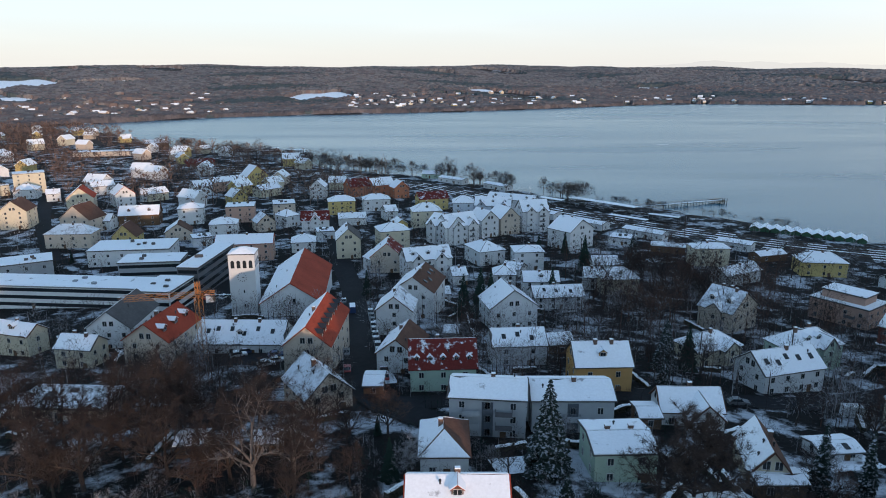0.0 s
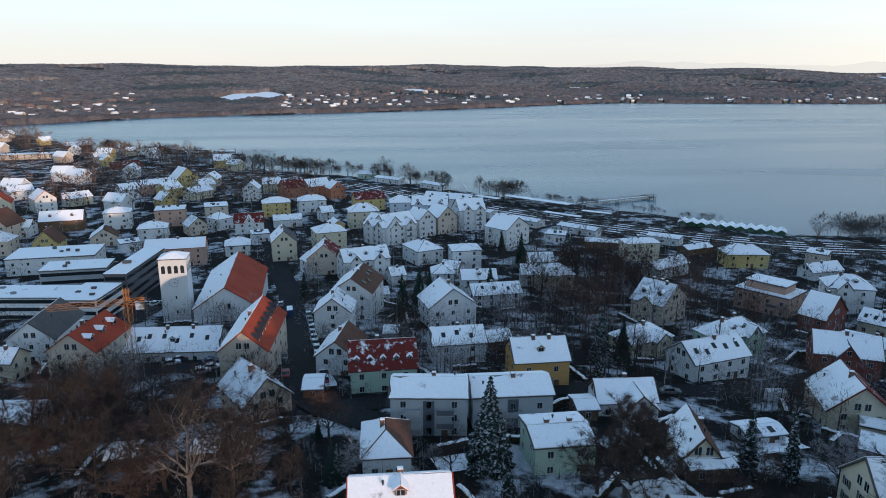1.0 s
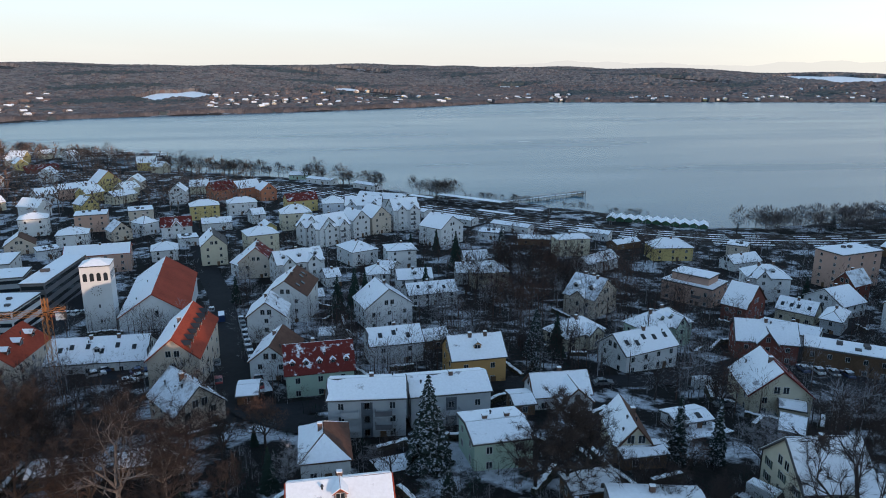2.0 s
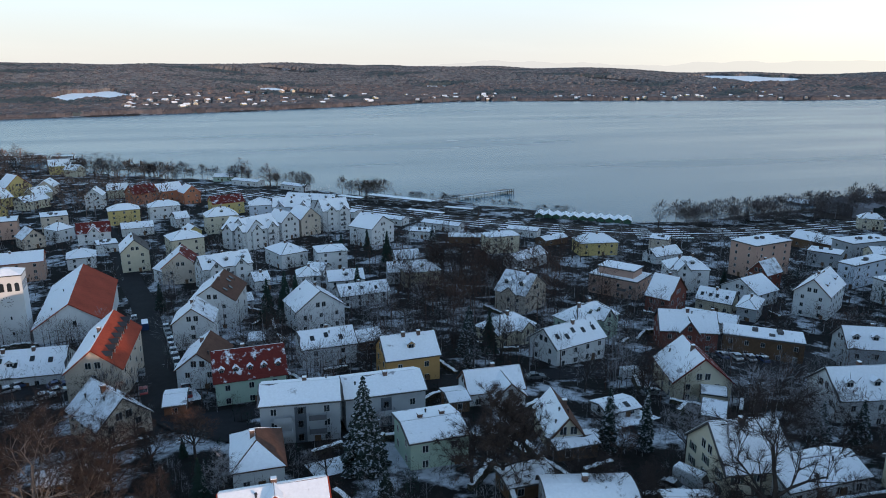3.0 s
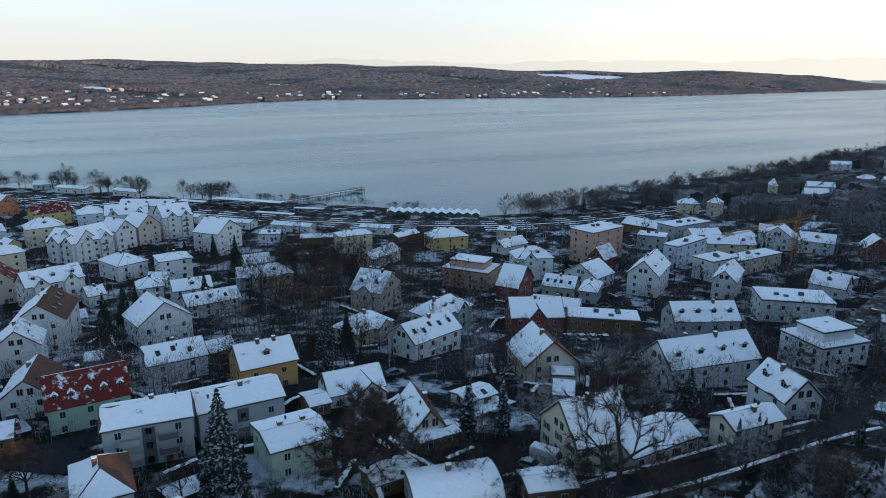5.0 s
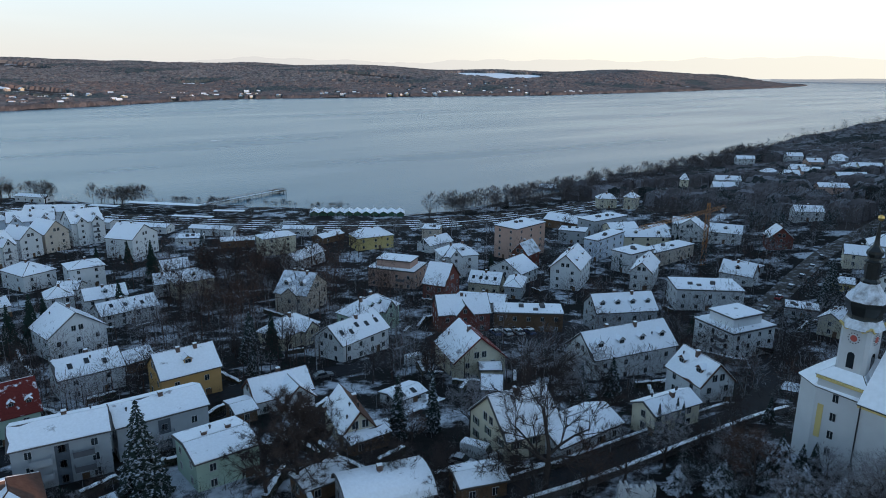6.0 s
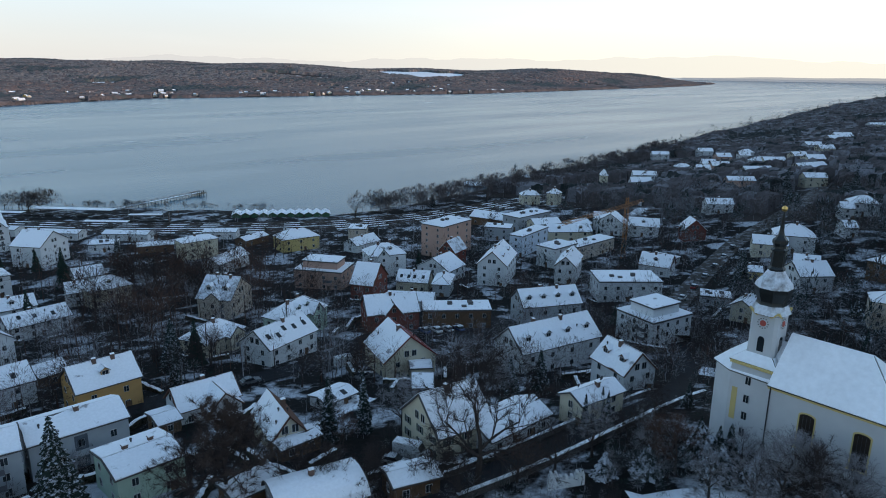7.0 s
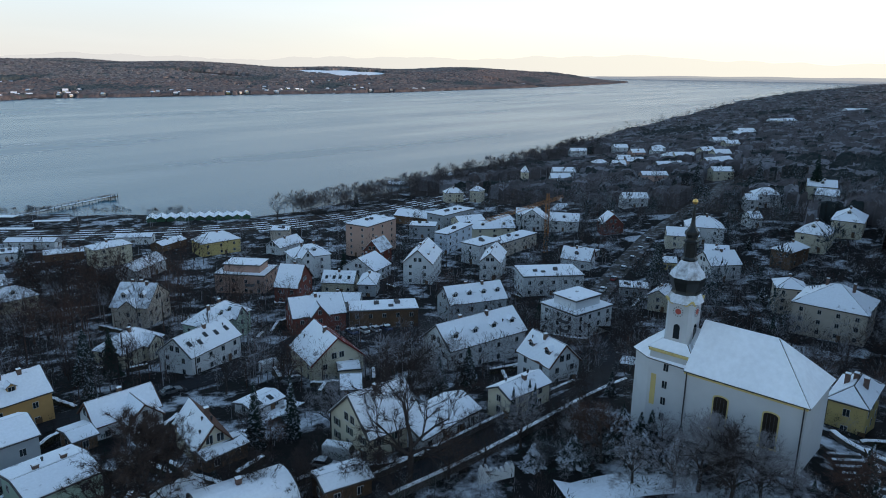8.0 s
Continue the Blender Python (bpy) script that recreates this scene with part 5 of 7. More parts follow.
for points, wide in (([(64, 104), (69, 105), (75, 107)], 5), ([(8, 99), (12, 100), (17, 101)], 6), ([(56, 99), (58, 100), (61, 101)], 4), ([(143, 69), (147, 70), (152, 72)], 5),
                     ([(-12, 142), (-13, 146), (-14, 150)], 4), ([(-12, 119), (-11, 123), (-9, 127)], 4), ([(262, 206), (272, 209), (284, 212)], 9), ([(322, 207), (332, 210), (343, 214)], 7),
                     ([(415, 193), (426, 196), (438, 200)], 8), ([(60, 270), (68, 276), (76, 281)], 6)):
    road(points, wide, "lawn", "snow-covered garden lawn between bushes", TRODDEN, 0.07)["category"] = "lawn"

# ---- railway along the shore ----
BALLAST = patchy("snowy_ballast", (0.040, 0.037, 0.036), (0.55, 0.59, 0.65), 0.30, 0.585, 0.05)
RAIL = [(-330, 660), (-240, 615), (-145, 580), (-86, 562), (-14, 510), (58, 425), (112, 370), (167, 327), (205, 306), (250, 296), (300, 292), (345, 292)]
bed = road(RAIL, 30, "track_bed", "railway track bed of ballast with snow", BALLAST, 0.18)
bed["category"] = "railway"
STEEL = material("rusty_rail_steel", (0.07, 0.05, 0.04), 0.5, 0.6, 2.0, 0.3)


def along(points, offset, step=8.0):
    pts = [Vector((*p, 0)) for p in points]
    line = []
    for a, b in zip(pts, pts[1:]):
        n = max(2, int((b - a).length / step))
        line += [a.lerp(b, i / n) for i in range(n)]
    line.append(pts[-1])
    for _ in range(8):
        line = [line[0]] + [(line[i - 1] + line[i] * 2 + line[i + 1]) / 4 for i in range(1, len(line) - 1)] + [line[-1]]
    out = []
    for i, p in enumerate(line):
        d = (line[min(i + 1, len(line) - 1)] - line[max(i - 1, 0)]).normalized()
        out.append(Vector((p.x + d.y * offset, p.y - d.x * offset, 0)))
    return out


for off in (-11, -6, -1, 4, 9):
    tr = thing("railway_track", 0, 0, 0, 0, "railway track of two rusty rails in snow", "railway track", "tracks along the shore")
    for side in (-0.75, 0.75):
        s = Shape()
        line = along(RAIL, off + side)
        for i, p in enumerate(line):
            d = (line[min(i + 1, len(line) - 1)] - line[max(i - 1, 0)]).normalized()
            z = float(land(p.x, p.y)) + 0.62
            s.v += [(p.x + d.y * a, p.y - d.x * a, z + b) for a, b in ((-0.07, -0.1), (0.07, -0.1), (0.07, 0.1), (-0.07, 0.1))]
            if i:
                k = 4 * i
                s.f += [(k - 4 + j, k - 4 + (j + 1) % 4, k + (j + 1) % 4, k + j) for j in range(4)]
                s.m += [0] * 4
        part("rail", s, STEEL, tr)
    s = Shape()
    line = along(RAIL, off + 2.5)
    for i, (p, q) in enumerate(zip(line, line[1:])):
        if (i * 7 + int(off)) % 5 < 2 or off == -1:
            d = (q - p).normalized()
            n = Vector((-d.y, d.x, 0)) * (0.5 + 0.35 * ((i * 13) % 5) / 4)
            zp = Vector((0, 0, float(land(p.x, p.y)) + 0.42))
            s.prism([p - n + zp, q - n + zp, q + n + zp, p + n + zp], (0, 0, 0.12))
    part("snow_strip", s, SNOW, tr)["kind"] = "stuff"


def long_shelter(points, width, height, label, group=""):
    """A platform roof on a row of posts."""
    (ax, ay), (bx, by) = points
    a, b = Vector((ax, ay)), Vector((bx, by))
    c, ln = (a + b) / 2, (b - a).length
    z = float(land(c.x, c.y))
    ob = thing("platform_shelter", c.x, c.y, z, math.degrees(math.atan2(by - ay, bx - ax)), label, "shelter", group)
    s = Shape()
    s.box(-ln / 2, ln / 2, -width / 2, width / 2, height, height + 0.3)
    rf = part("roof", s, METAL, ob)
    s = Shape()
    s.box(-ln / 2 + 0.1, ln / 2 - 0.1, -width / 2 + 0.1, width / 2 - 0.1, height + 0.304, height + 0.48)
    part("snow_layer", s, SNOW, rf)
    for k in range(int(ln / 8) + 1):
        s = Shape()
        x = -ln / 2 + 1 + k * (ln - 2) / max(1, int(ln / 8))
        s.tube((x, 0, -0.3), (x, 0, height), 0.12, 0.12, 6)
        part("post", s, METAL, ob)
    s = Shape()
    s.box(-ln / 2 - 4, ln / 2 + 4, -width / 2 - 0.6, width / 2 + 0.6, -0.5, 0.55)
    part("platform", s, BALLAST, ob)
    PLACES.append((c.x, c.y, ln / 2))


long_shelter([(83, 442), (116, 408)], 6, 3.6, "long snowy platform roof on slim posts", "platform shelters")
long_shelter([(63, 445), (76, 432)], 5, 3.4, "short snowy platform roof on slim posts", "platform shelters")
long_shelter([(95, 388), (112, 372)], 4, 3.4, "short snowy platform roof on slim posts", "platform shelters")
long_shelter([(118, 390), (132, 379)], 4, 3.4, "short snowy platform roof on slim posts", "platform shelters")

# station sheds between town and tracks
for hx_, hy_, l_, w_, a_, n_ in ((78, 372, 26, 8, -45, "long low railway shed with snowy roof"), (104, 347, 22, 8, -44, "low station shed with snowy roof"),
                                 (140, 322, 16, 7, -40, "small railway shed with snow"), (62, 395, 12, 7, -50, "small station hut under snow"),
                                 (40, 500, 22, 8, -50, "lakeside kiosk row with snowy roof"), (8, 528, 24, 8, -42, "low lakeside building with snow")):
    house(hx_, hy_, l_, w_, a_, 3.4, wall="white", pitch=14, chim=0, label=n_, cat="shed")
house(-9, 566, 15, 8, -15, 3.2, wall="green", pitch=30, chim=0, label="small green lakeside pavilion under snow", cat="pavilion")

# ---- bathing huts, pier, boats ----
HUTGREEN = material("green_painted_boards", (0.03, 0.09, 0.05), 0.7, 0, 2.0, 0.25)
for i in range(11):
    f = i / 10
    hx_, hy_ = 169 + f * 43, 366 - f * 25
    ob = thing("boat_hut", hx_, hy_, max(1.6, float(land(hx_, hy_))), -30, "green boarded boat hut with snowy gable roof", "hut", "row of boat huts")
    s = Shape()
    s.box(-2.1, 2.1, -5, 5, -2, 1.7)
    s.prism([(-2.1, -5, 1.7), (2.1, -5, 1.7), (0, -5, 2.8)], (0, 10, 0))
    part("wall", s, HUTGREEN, ob)
    r, c = Shape(), Shape()
    slope(r, c, [(-2.5, -5.4, 1.6), (-2.5, 5.4, 1.6), (0, 5.4, 2.95), (0, -5.4, 2.95)], None, True, 0.12, 0.16, 0.04)
    slope(r, c, [(2.5, -5.4, 1.6), (2.5, 5.4, 1.6), (0, 5.4, 2.95), (0, -5.4, 2.95)], None, True, 0.12, 0.16, 0.04)
    rf = part("roof", r, ROOFS["grey"], ob)
    part("snow_layer", c, SNOW, rf)
    PLACES.append((hx_, hy_, 6))

PLANK = material("weathered_planks", (0.16, 0.13, 0.10), 0.85, 0, 2.0, 0.3)


def pier(ax, ay, bx, by, width=3.2, height=1.6):
    a, b = Vector((ax, ay)), Vector((bx, by))
    ln = (b - a).length
    ob = thing("pier", ax, ay, 0, math.degrees(math.atan2(by - ay, bx - ax)), "long wooden landing pier on posts in lake", "pier")
    s = Shape()
    s.box(0, ln, -width / 2, width / 2, height - 0.25, height)
    s.box(ln - 7, ln, -5, 5, height - 0.25, height)
    part("deck", s, PLANK, ob)
    s = Shape()
    s.box(0, ln, -width / 2 + 0.3, width / 2 - 0.3, height + 0.004, height + 0.07)
    part("snow_layer", s, SNOW, ob)
    n = int(ln / 5)
    for i in range(n + 1):
        for k in (-1, 1):
            s = Shape()
            x = ln * i / n
            s.tube((x, k * width / 2, -3), (x, k * width / 2, height + 1.5), 0.2, 0.18, 6)
            part("post", s, BARK, ob)
    for k in (-1, 1):
        s = Shape()
        s.tube((0, k * width / 2, height + 1.05), (ln, k * width / 2, height + 1.05), 0.06, 0.06, 5)
        part("handrail", s, PLANK, ob)
    for i in range(4):
        s = Shape()
        s.tube((ln - 6.5 + i * 2, -5, -3), (ln - 6.5 + i * 2, -5, height + 2.2), 0.24, 0.2, 6)
        part("mooring_post", s, BARK, ob)


pier(119, 438, 189.5, 464)
pier(-330, 786, -262, 792, 4.0)


def ship(x, y, yaw, ln, label):
    ob = thing("lake_steamer", x, y, 0, yaw, label, "ship")
    h = ln / 2
    s = Shape()
    outline = [(-h, -2.6), (-h + 1, -3.4), (h * 0.5, -3.4), (h, 0), (h * 0.5, 3.4), (-h + 1, 3.4), (-h, 2.6)]
    s.prism([(a, b, -0.6) for a, b in outline], (0, 0, 2.6))
    part("hull", s, WALLS["white"], ob)
    for k, (a, b, w, z0, z1) in enumerate(((-h + 2, h * 0.55, 3.0, 2.0, 4.4), (-h + 4, h * 0.35, 2.6, 4.6, 6.6))):
        s = Shape()
        s.box(a, b, -w, w, z0, z1)
        d = part("deckhouse", s, WALLS["white"], ob)
        for q in (-1, 1):
            s = Shape()
            s.box(a + 0.8, b - 0.8, min(q * w, q * (w + 0.05)), max(q * w, q * (w + 0.05)), z0 + 0.8, z1 - 0.5)
            part("window_band", s, GLASS, d)
        s = Shape()
        s.box(a - 0.8, b + 0.8, -w - 0.4, w + 0.4, z1, z1 + 0.18)
        part("deck_roof", s, SNOW, d)
    s = Shape()
    s.tube((0, 0, 6.6), (0, 0, 10), 0.12, 0.06, 6)
    part("mast", s, METAL, ob)


ship(-206, 738, 10, 34, "white two-deck lake steamer moored at harbour")
ship(-180, 738, 15, 30, "white lake steamer with snowy decks moored")
ship(-150, 722, -5, 34, "cream lake steamer moored at the landing")

# ---- cranes ----
CRANE = material("orange_crane_paint", (0.42, 0.165, 0.04), 0.6, 0, 1.0, 0.2)


def lattice(s, p, q, w, bays, r=0.07):
    p, q = Vector(p), Vector(q)
    d = (q - p).normalized()
    a = d.orthogonal().normalized() * w / 2
    b = d.cross(a)
    corners = [a + b, a - b, -a - b, b - a]
    for c in corners:
        s.tube(p + c, q + c, r, r, 4, caps=False)
    for i in range(bays):
        u, v = p.lerp(q, i / bays), p.lerp(q, (i + 1) / bays)
        for k in range(4):
            s.tube(u + corners[k], v + corners[(k + 1) % 4], r * 0.6, r * 0.6, 3, caps=False)


def crane(x, y, height, yaw, front, back, label):
    ob = thing("tower_crane", x, y, float(land(x, y)), yaw, label, "crane")
    s = Shape()
    lattice(s, (0, 0, -0.5), (0, 0, height), 1.4, int(height / 1.6), 0.075)
    part("mast", s, CRANE, ob)
    s = Shape()
    lattice(s, (-back, 0, height + 0.6), (front, 0, height + 1.0), 1.1, int((front + back) / 1.7), 0.055)
    part("jib", s, CRANE, ob)
    s = Shape()
    lattice(s, (0, 0, height + 1), (0, 0, height + 4), 0.9, 2, 0.08)
    part("top", s, CRANE, ob)
    s = Shape()
    s.box(-back, -back + 2.2, -0.7, 0.7, height - 1.4, height + 0.2)
    part("counterweight", s, BALLAST, ob)
    for e in (front * 0.6, -back):
        s = Shape()
        s.tube((0, 0, height + 4), (e, 0, height + 1), 0.04, 0.04, 4)
        part("tie_rod", s, METAL, ob)


crane(-60.5, 163, 17.5, 195, 17, 4, "slim orange tower crane beside the red-roofed house")
crane(244, 160, 22, 187, 50, 14, "orange tower crane over a building site")


# ---- vehicles ----
PAINTS = [material(n, c, 0.3, 0.2, 1.0, 0.06) for n, c in (("black_car_paint", (0.015, 0.016, 0.018)), ("grey_car_paint", (0.14, 0.15, 0.16)), ("silver_car_paint", (0.45, 0.46, 0.48)), ("white_car_paint", (0.72, 0.73, 0.74)), ("blue_car_paint", (0.03, 0.06, 0.15)), ("red_car_paint", (0.28, 0.03, 0.03)))]
TYRE = material("tyre_rubber", (0.02, 0.02, 0.02), 0.9, 0, 3.0, 0.2)
NAMES = ["black", "grey", "silver", "white", "blue", "red"]


def vehicle(x, y, yaw, paint, snowy, van=False, z=None):
    ln, wd, ht = (5.9, 2.0, 2.5) if van else (4.4, 1.8, 1.45)
    ob = thing("van" if van else "car", x, y, (float(land(x, y)) if z is None else z) + 0.12, yaw,
               NAMES[paint] + (" delivery van" if van else " car") + (" with snow on its roof, parked" if snowy else " parked beside the street"), "van" if van else "car")
    h = ln / 2
    s = Shape()
    side = [(-h, 0.3), (h, 0.3), (h + 0.02, 0.7), (h - 0.9, ht * 0.62), (-h + 0.1, ht * 0.64), (-h - 0.02, 0.7)] if not van else [(-h, 0.3), (h, 0.3), (h, 1.1), (h - 0.9, 1.35), (h - 1.5, ht), (-h, ht)]
    s.prism([(a, -wd / 2, b) for a, b in side], (0, wd, 0))
    body = part("body", s, PAINTS[paint], ob)
    if not van:
        s = Shape()
        cab = [(-h + 0.35, ht * 0.62), (h - 1.2, ht * 0.60), (h - 2.0, ht), (-h + 0.9, ht)]
        s.prism([(a, -wd / 2 + 0.12, b) for a, b in cab], (0, wd - 0.24, 0))
        part("cabin", s, GLASS, ob)
        s = Shape()
        s.box(-h + 0.95, h - 2.05, -wd / 2 + 0.14, wd / 2 - 0.14, ht, ht + 0.05)
        part("roof_panel", s, PAINTS[paint], ob)
    else:
        s = Shape()
        s.prism([(h - 0.95, -0.9, 1.42), (h - 1.45, -0.9, 2.3), (h - 1.45, 0.9, 2.3), (h - 0.95, 0.9, 1.42)], (0.06, 0, 0.03))
        part("windscreen", s, GLASS, ob)
    if snowy:
        s = Shape()
        top = ht + (0.05 if not van else 0)
        s.box(-h + (0.95 if not van else 0.1), h - (2.05 if not van else 1.6), -wd / 2 + 0.12, wd / 2 - 0.12, top + 0.004, top + 0.10)
        part("snow_layer", s, SNOW, ob)
        if not van:
            s = Shape()
            s.prism([(h - 1.15, -0.75, ht * 0.62), (h - 0.1, -0.75, 0.78), (h - 0.1, 0.75, 0.78), (h - 1.15, 0.75, ht * 0.62)], (0, 0, 0.08))
            part("bonnet_snow", s, SNOW, ob)
    for a in (-h + 0.85, h - 0.85):
        for b in (-1, 1):
            s = Shape()
            s.tube((a, b * (wd / 2 - 0.2), 0.2), (a, b * (wd / 2 + 0.02), 0.2), 0.33, 0.33, 12)
            part("wheel", s, TYRE, ob)
    return ob


rnd = random.Random(5)
for i in range(13):
    f = i / 12
    yy = 146 + f * 66
    xx = -17 - (yy - 138) * 0.153 + 4.9
    vehicle(xx, yy, 98 + rnd.uniform(-4, 4), rnd.randrange(6), rnd.random() < 0.75)
for i in range(6):
    yy = 152 + i * 15
    vehicle(-17 - (yy - 138) * 0.153 - 3.6, yy, 98, rnd.randrange(6), rnd.random() < 0.4)
vehicle(-29.5, 214, 98, 4, True, True)
vehicle(85, 129.5, -6, 3, True, True)
vehicle(62, 133, -5, 1, False)
for px, py, a in ((-53, 167, 25), (-51.5, 170, 25), (-42.8, 166, 20), (-43.5, 158, 22), (-41.5, 161, 20)):
    vehicle(px, py, a, rnd.randrange(6), rnd.random() < 0.6)
vehicle(59.5, 77.5, -60, 2, False)
vehicle(63.0, 77.8, -62, 3, True, True)
vehicle(82.5, 118.5, 10, 1, True)
for px, py in ((119, 141), (122, 139.5), (125, 138), (128, 136.5)):
    vehicle(px, py, 80, rnd.randrange(1, 5), True)
for i in range(6):
    vehicle(210 + i * 14, 117 + i * 3.5 - 4, 14, rnd.randrange(6), True)
for i in range(4):
    vehicle(-84 + i * 3, 236, 60, rnd.randrange(6), True)


# ---- garden walls along the lane ----
RUBBLE = material("dark_garden_wall", (0.10, 0.09, 0.085), 0.95, 0, 2.0, 0.35, 0.05)


def low_wall(points, height, label, thick=0.45):
    ob = thing("garden_wall", points[0][0], points[0][1], 0, 0, label, "wall")
    s, c = Shape(), Shape()
    ox, oy = points[0]
    pts = along(points, 0, 5.0)
    for p, q2 in zip(pts, pts[1:]):
        d = (q2 - p).normalized()
        n = Vector((-d.y, d.x, 0)) * thick / 2
        za, zb = float(land(p.x, p.y)), float(land(q2.x, q2.y))
        o = Vector((ox, oy, 0))
        a, b = p - o, q2 - o
        s.prism([a - n + Vector((0, 0, za + height)), b - n + Vector((0, 0, zb + height)), b + n + Vector((0, 0, zb + height)), a + n + Vector((0, 0, za + height))], (0, 0, -height - 1))
        n = n * 1.25
        c.prism([a - n + Vector((0, 0, za + height + 0.004)), b - n + Vector((0, 0, zb + height + 0.004)), b + n + Vector((0, 0, zb + height + 0.004)), a + n + Vector((0, 0, za + height + 0.004))], (0, 0, 0.14))
    part("masonry", s, RUBBLE, ob)
    part("snow_cap", c, SNOW, ob)


low_wall([(52, 69.5), (57.4, 68.5), (69.6, 67), (82.9, 65.8), (94, 65), (101.6, 65.2), (113.6, 66)], 1.0, "dark garden wall with snow along the lane", 0.4)
low_wall([(58, 61.5), (71.2, 58.3), (83.3, 57.4), (91.2, 56.6), (104, 55.5), (118, 57)], 1.2, "retaining wall capped with snow", 0.5)
low_wall([(108.5, 8), (108, 13), (107.8, 18.5), (112, 19.5)], 0.8, "low snowy wall beside the church beds", 0.7)
cg = thing("crenellated_gate", 70.6, 52.6, float(land(70.6, 52.6)), -35, "small white crenellated garden gate wall with snow", "gate")
for gx0, gx1, gh in ((-2.6, -1.2, 2.0), (-1.2, 1.2, 1.4), (1.2, 2.6, 2.0)):
    s = Shape()
    s.box(gx0, gx1, -0.35, 0.35, -1, gh)
    for k in range(2 if gx1 - gx0 < 2 else 3):
        w = (gx1 - gx0) / (4 if gx1 - gx0 < 2 else 6)
        s.box(gx0 + w * (2 * k + 0.5), gx0 + w * (2 * k + 1.4), -0.35, 0.35, gh - 0.02, gh + 0.5)
    part("battlement", s, WALLS["white"], cg)
for i in range(7):
    bx, by = 96.5 + i * 1.45, 11.0 + i * 0.9
    bed_ob = thing("planting_bed", bx, by, float(land(bx, by)), -52, "narrow raised planting bed with snow", "garden bed", "beds beside the church")
    s = Shape()
    s.box(-2.4, 2.4, -0.3, 0.3, -0.4, 0.35)
    part("kerb", s, RUBBLE, bed_ob)
    s = Shape()
    s.box(-2.3, 2.3, -0.25, 0.25, 0.354, 0.45)
    part("snow_layer", s, SNOW_THIN, bed_ob)

# ---- trees ----
def limb(s, p, d, r, length, depth, rnd, tips, up=0.25, least=0.0):
    steps = 3 if depth > 1 else (2 if depth else 1)
    for k in range(steps):
        q = p + d * (length / steps)
        if r > least:
            s.tube(p, q, r, r * 0.78, 5 if r > 0.12 else 3, caps=False)
        r *= 0.78
        p = q
        d = (d + Vector((rnd.gauss(0, 0.16), rnd.gauss(0, 0.16), rnd.gauss(0.04, 0.1)))).normalized()
        if depth == 0:
            tips.append((p.copy(), d.copy(), r))
        if depth > 0 and (k > 0 or depth < 3):
            for _ in range(2):
                a = rnd.uniform(0, 6.28)
                side = d.orthogonal().normalized()
                side = (Matrix.Rotation(a, 3, d) @ side)
                e = (d * rnd.uniform(0.45, 0.8) + side * rnd.uniform(0.6, 0.9) + Vector((0, 0, up * rnd.random()))).normalized()
                limb(s, p, e, r * rnd.uniform(0.5, 0.7), length * rnd.uniform(0.5, 0.72), depth - 1, rnd, tips, up, least)
    tips.append((p.copy(), d.copy(), r))


def bare_tree(seed, height, spread, twigs, width=0.03, up=0.25, depth=3, least=0.0):
    rnd = random.Random(seed)
    s, tips = Shape(), []
    base = Vector((0, 0, -0.5))
    top = Vector((rnd.gauss(0, 0.2), rnd.gauss(0, 0.2), height * 0.22))
    r = height * 0.022
    s.tube(base, top, r * 1.3, r, 7, caps=False)
    limb(s, top, Vector((0, 0, 1)), r * 0.9, height * 0.45, depth, rnd, tips, up, least)
    for k in range(4):
        a = k * 1.57 + rnd.random()
        d = Vector((math.cos(a) * spread, math.sin(a) * spread, 0.9)).normalized()
        limb(s, top + Vector((0, 0, rnd.uniform(0, height * 0.1))), d, r * 0.6, height * 0.36, depth - 1, rnd, tips, up, least)
    c = Shape()
    for p, d, rr in tips:
        for _ in range(twigs):
            e = (d + Vector((rnd.gauss(0, 0.7), rnd.gauss(0, 0.7), rnd.gauss(0.15, 0.5)))).normalized()
            side = e.orthogonal().normalized()
            side = Matrix.Rotation(rnd.uniform(0, 6.28), 3, e) @ side * width
            o = p + d * rnd.uniform(-0.6, 0.1)
            ln = rnd.uniform(0.5, 1.3) * height / 12
            c.face([o - side, o + side, o + e * ln])
            m = o + e * ln * 0.5
            g = (e + Vector((rnd.gauss(0, 0.8), rnd.gauss(0, 0.8), rnd.gauss(0, 0.5)))).normalized()
            c.face([m - side * 0.7, m + side * 0.7, m + g * ln * 0.6])
    return s, c


def spruce(seed, height, radius):
    rnd = random.Random(seed)
    s, c = Shape(), Shape()
    s.tube((0, 0, -0.5), (0, 0, height * 0.97), height * 0.016, 0.02, 6, caps=False)
    rows = int(height * 2.2)
    for k in range(rows):
        f = k / rows
        z = height * (0.06 + 0.93 * f)
        r = radius * (1 - f) ** 0.85 * rnd.uniform(0.82, 1.12) + 0.12
        n = max(5, int(13 * (1 - f) + 4))
        for i in range(n):
            a = 6.283 * i / n + rnd.uniform(-0.3, 0.3)
            ln = r * rnd.uniform(0.75, 1.15)
            out = Vector((math.cos(a), math.sin(a), 0))
            side = Vector((-math.sin(a), math.cos(a), 0)) * (0.16 + 0.11 * ln)
            droop = -0.28 * ln - 0.1
            o = Vector((0, 0, z + 0.15))
            m = out * ln * 0.6 + Vector((0, 0, z + droop * 0.45))
            t = out * ln + Vector((0, 0, z + droop))
            c.face([o, m - side, t, m + side])
            for e in (-1, 1):
                c.face([m, m + side * e * 1.6 + out * 0.2 * ln + Vector((0, 0, droop * 0.5)), t])
            c.face([m, t, m + Vector((0, 0, -0.35 - 0.08 * ln))])
    return s, c


KINDS = {}


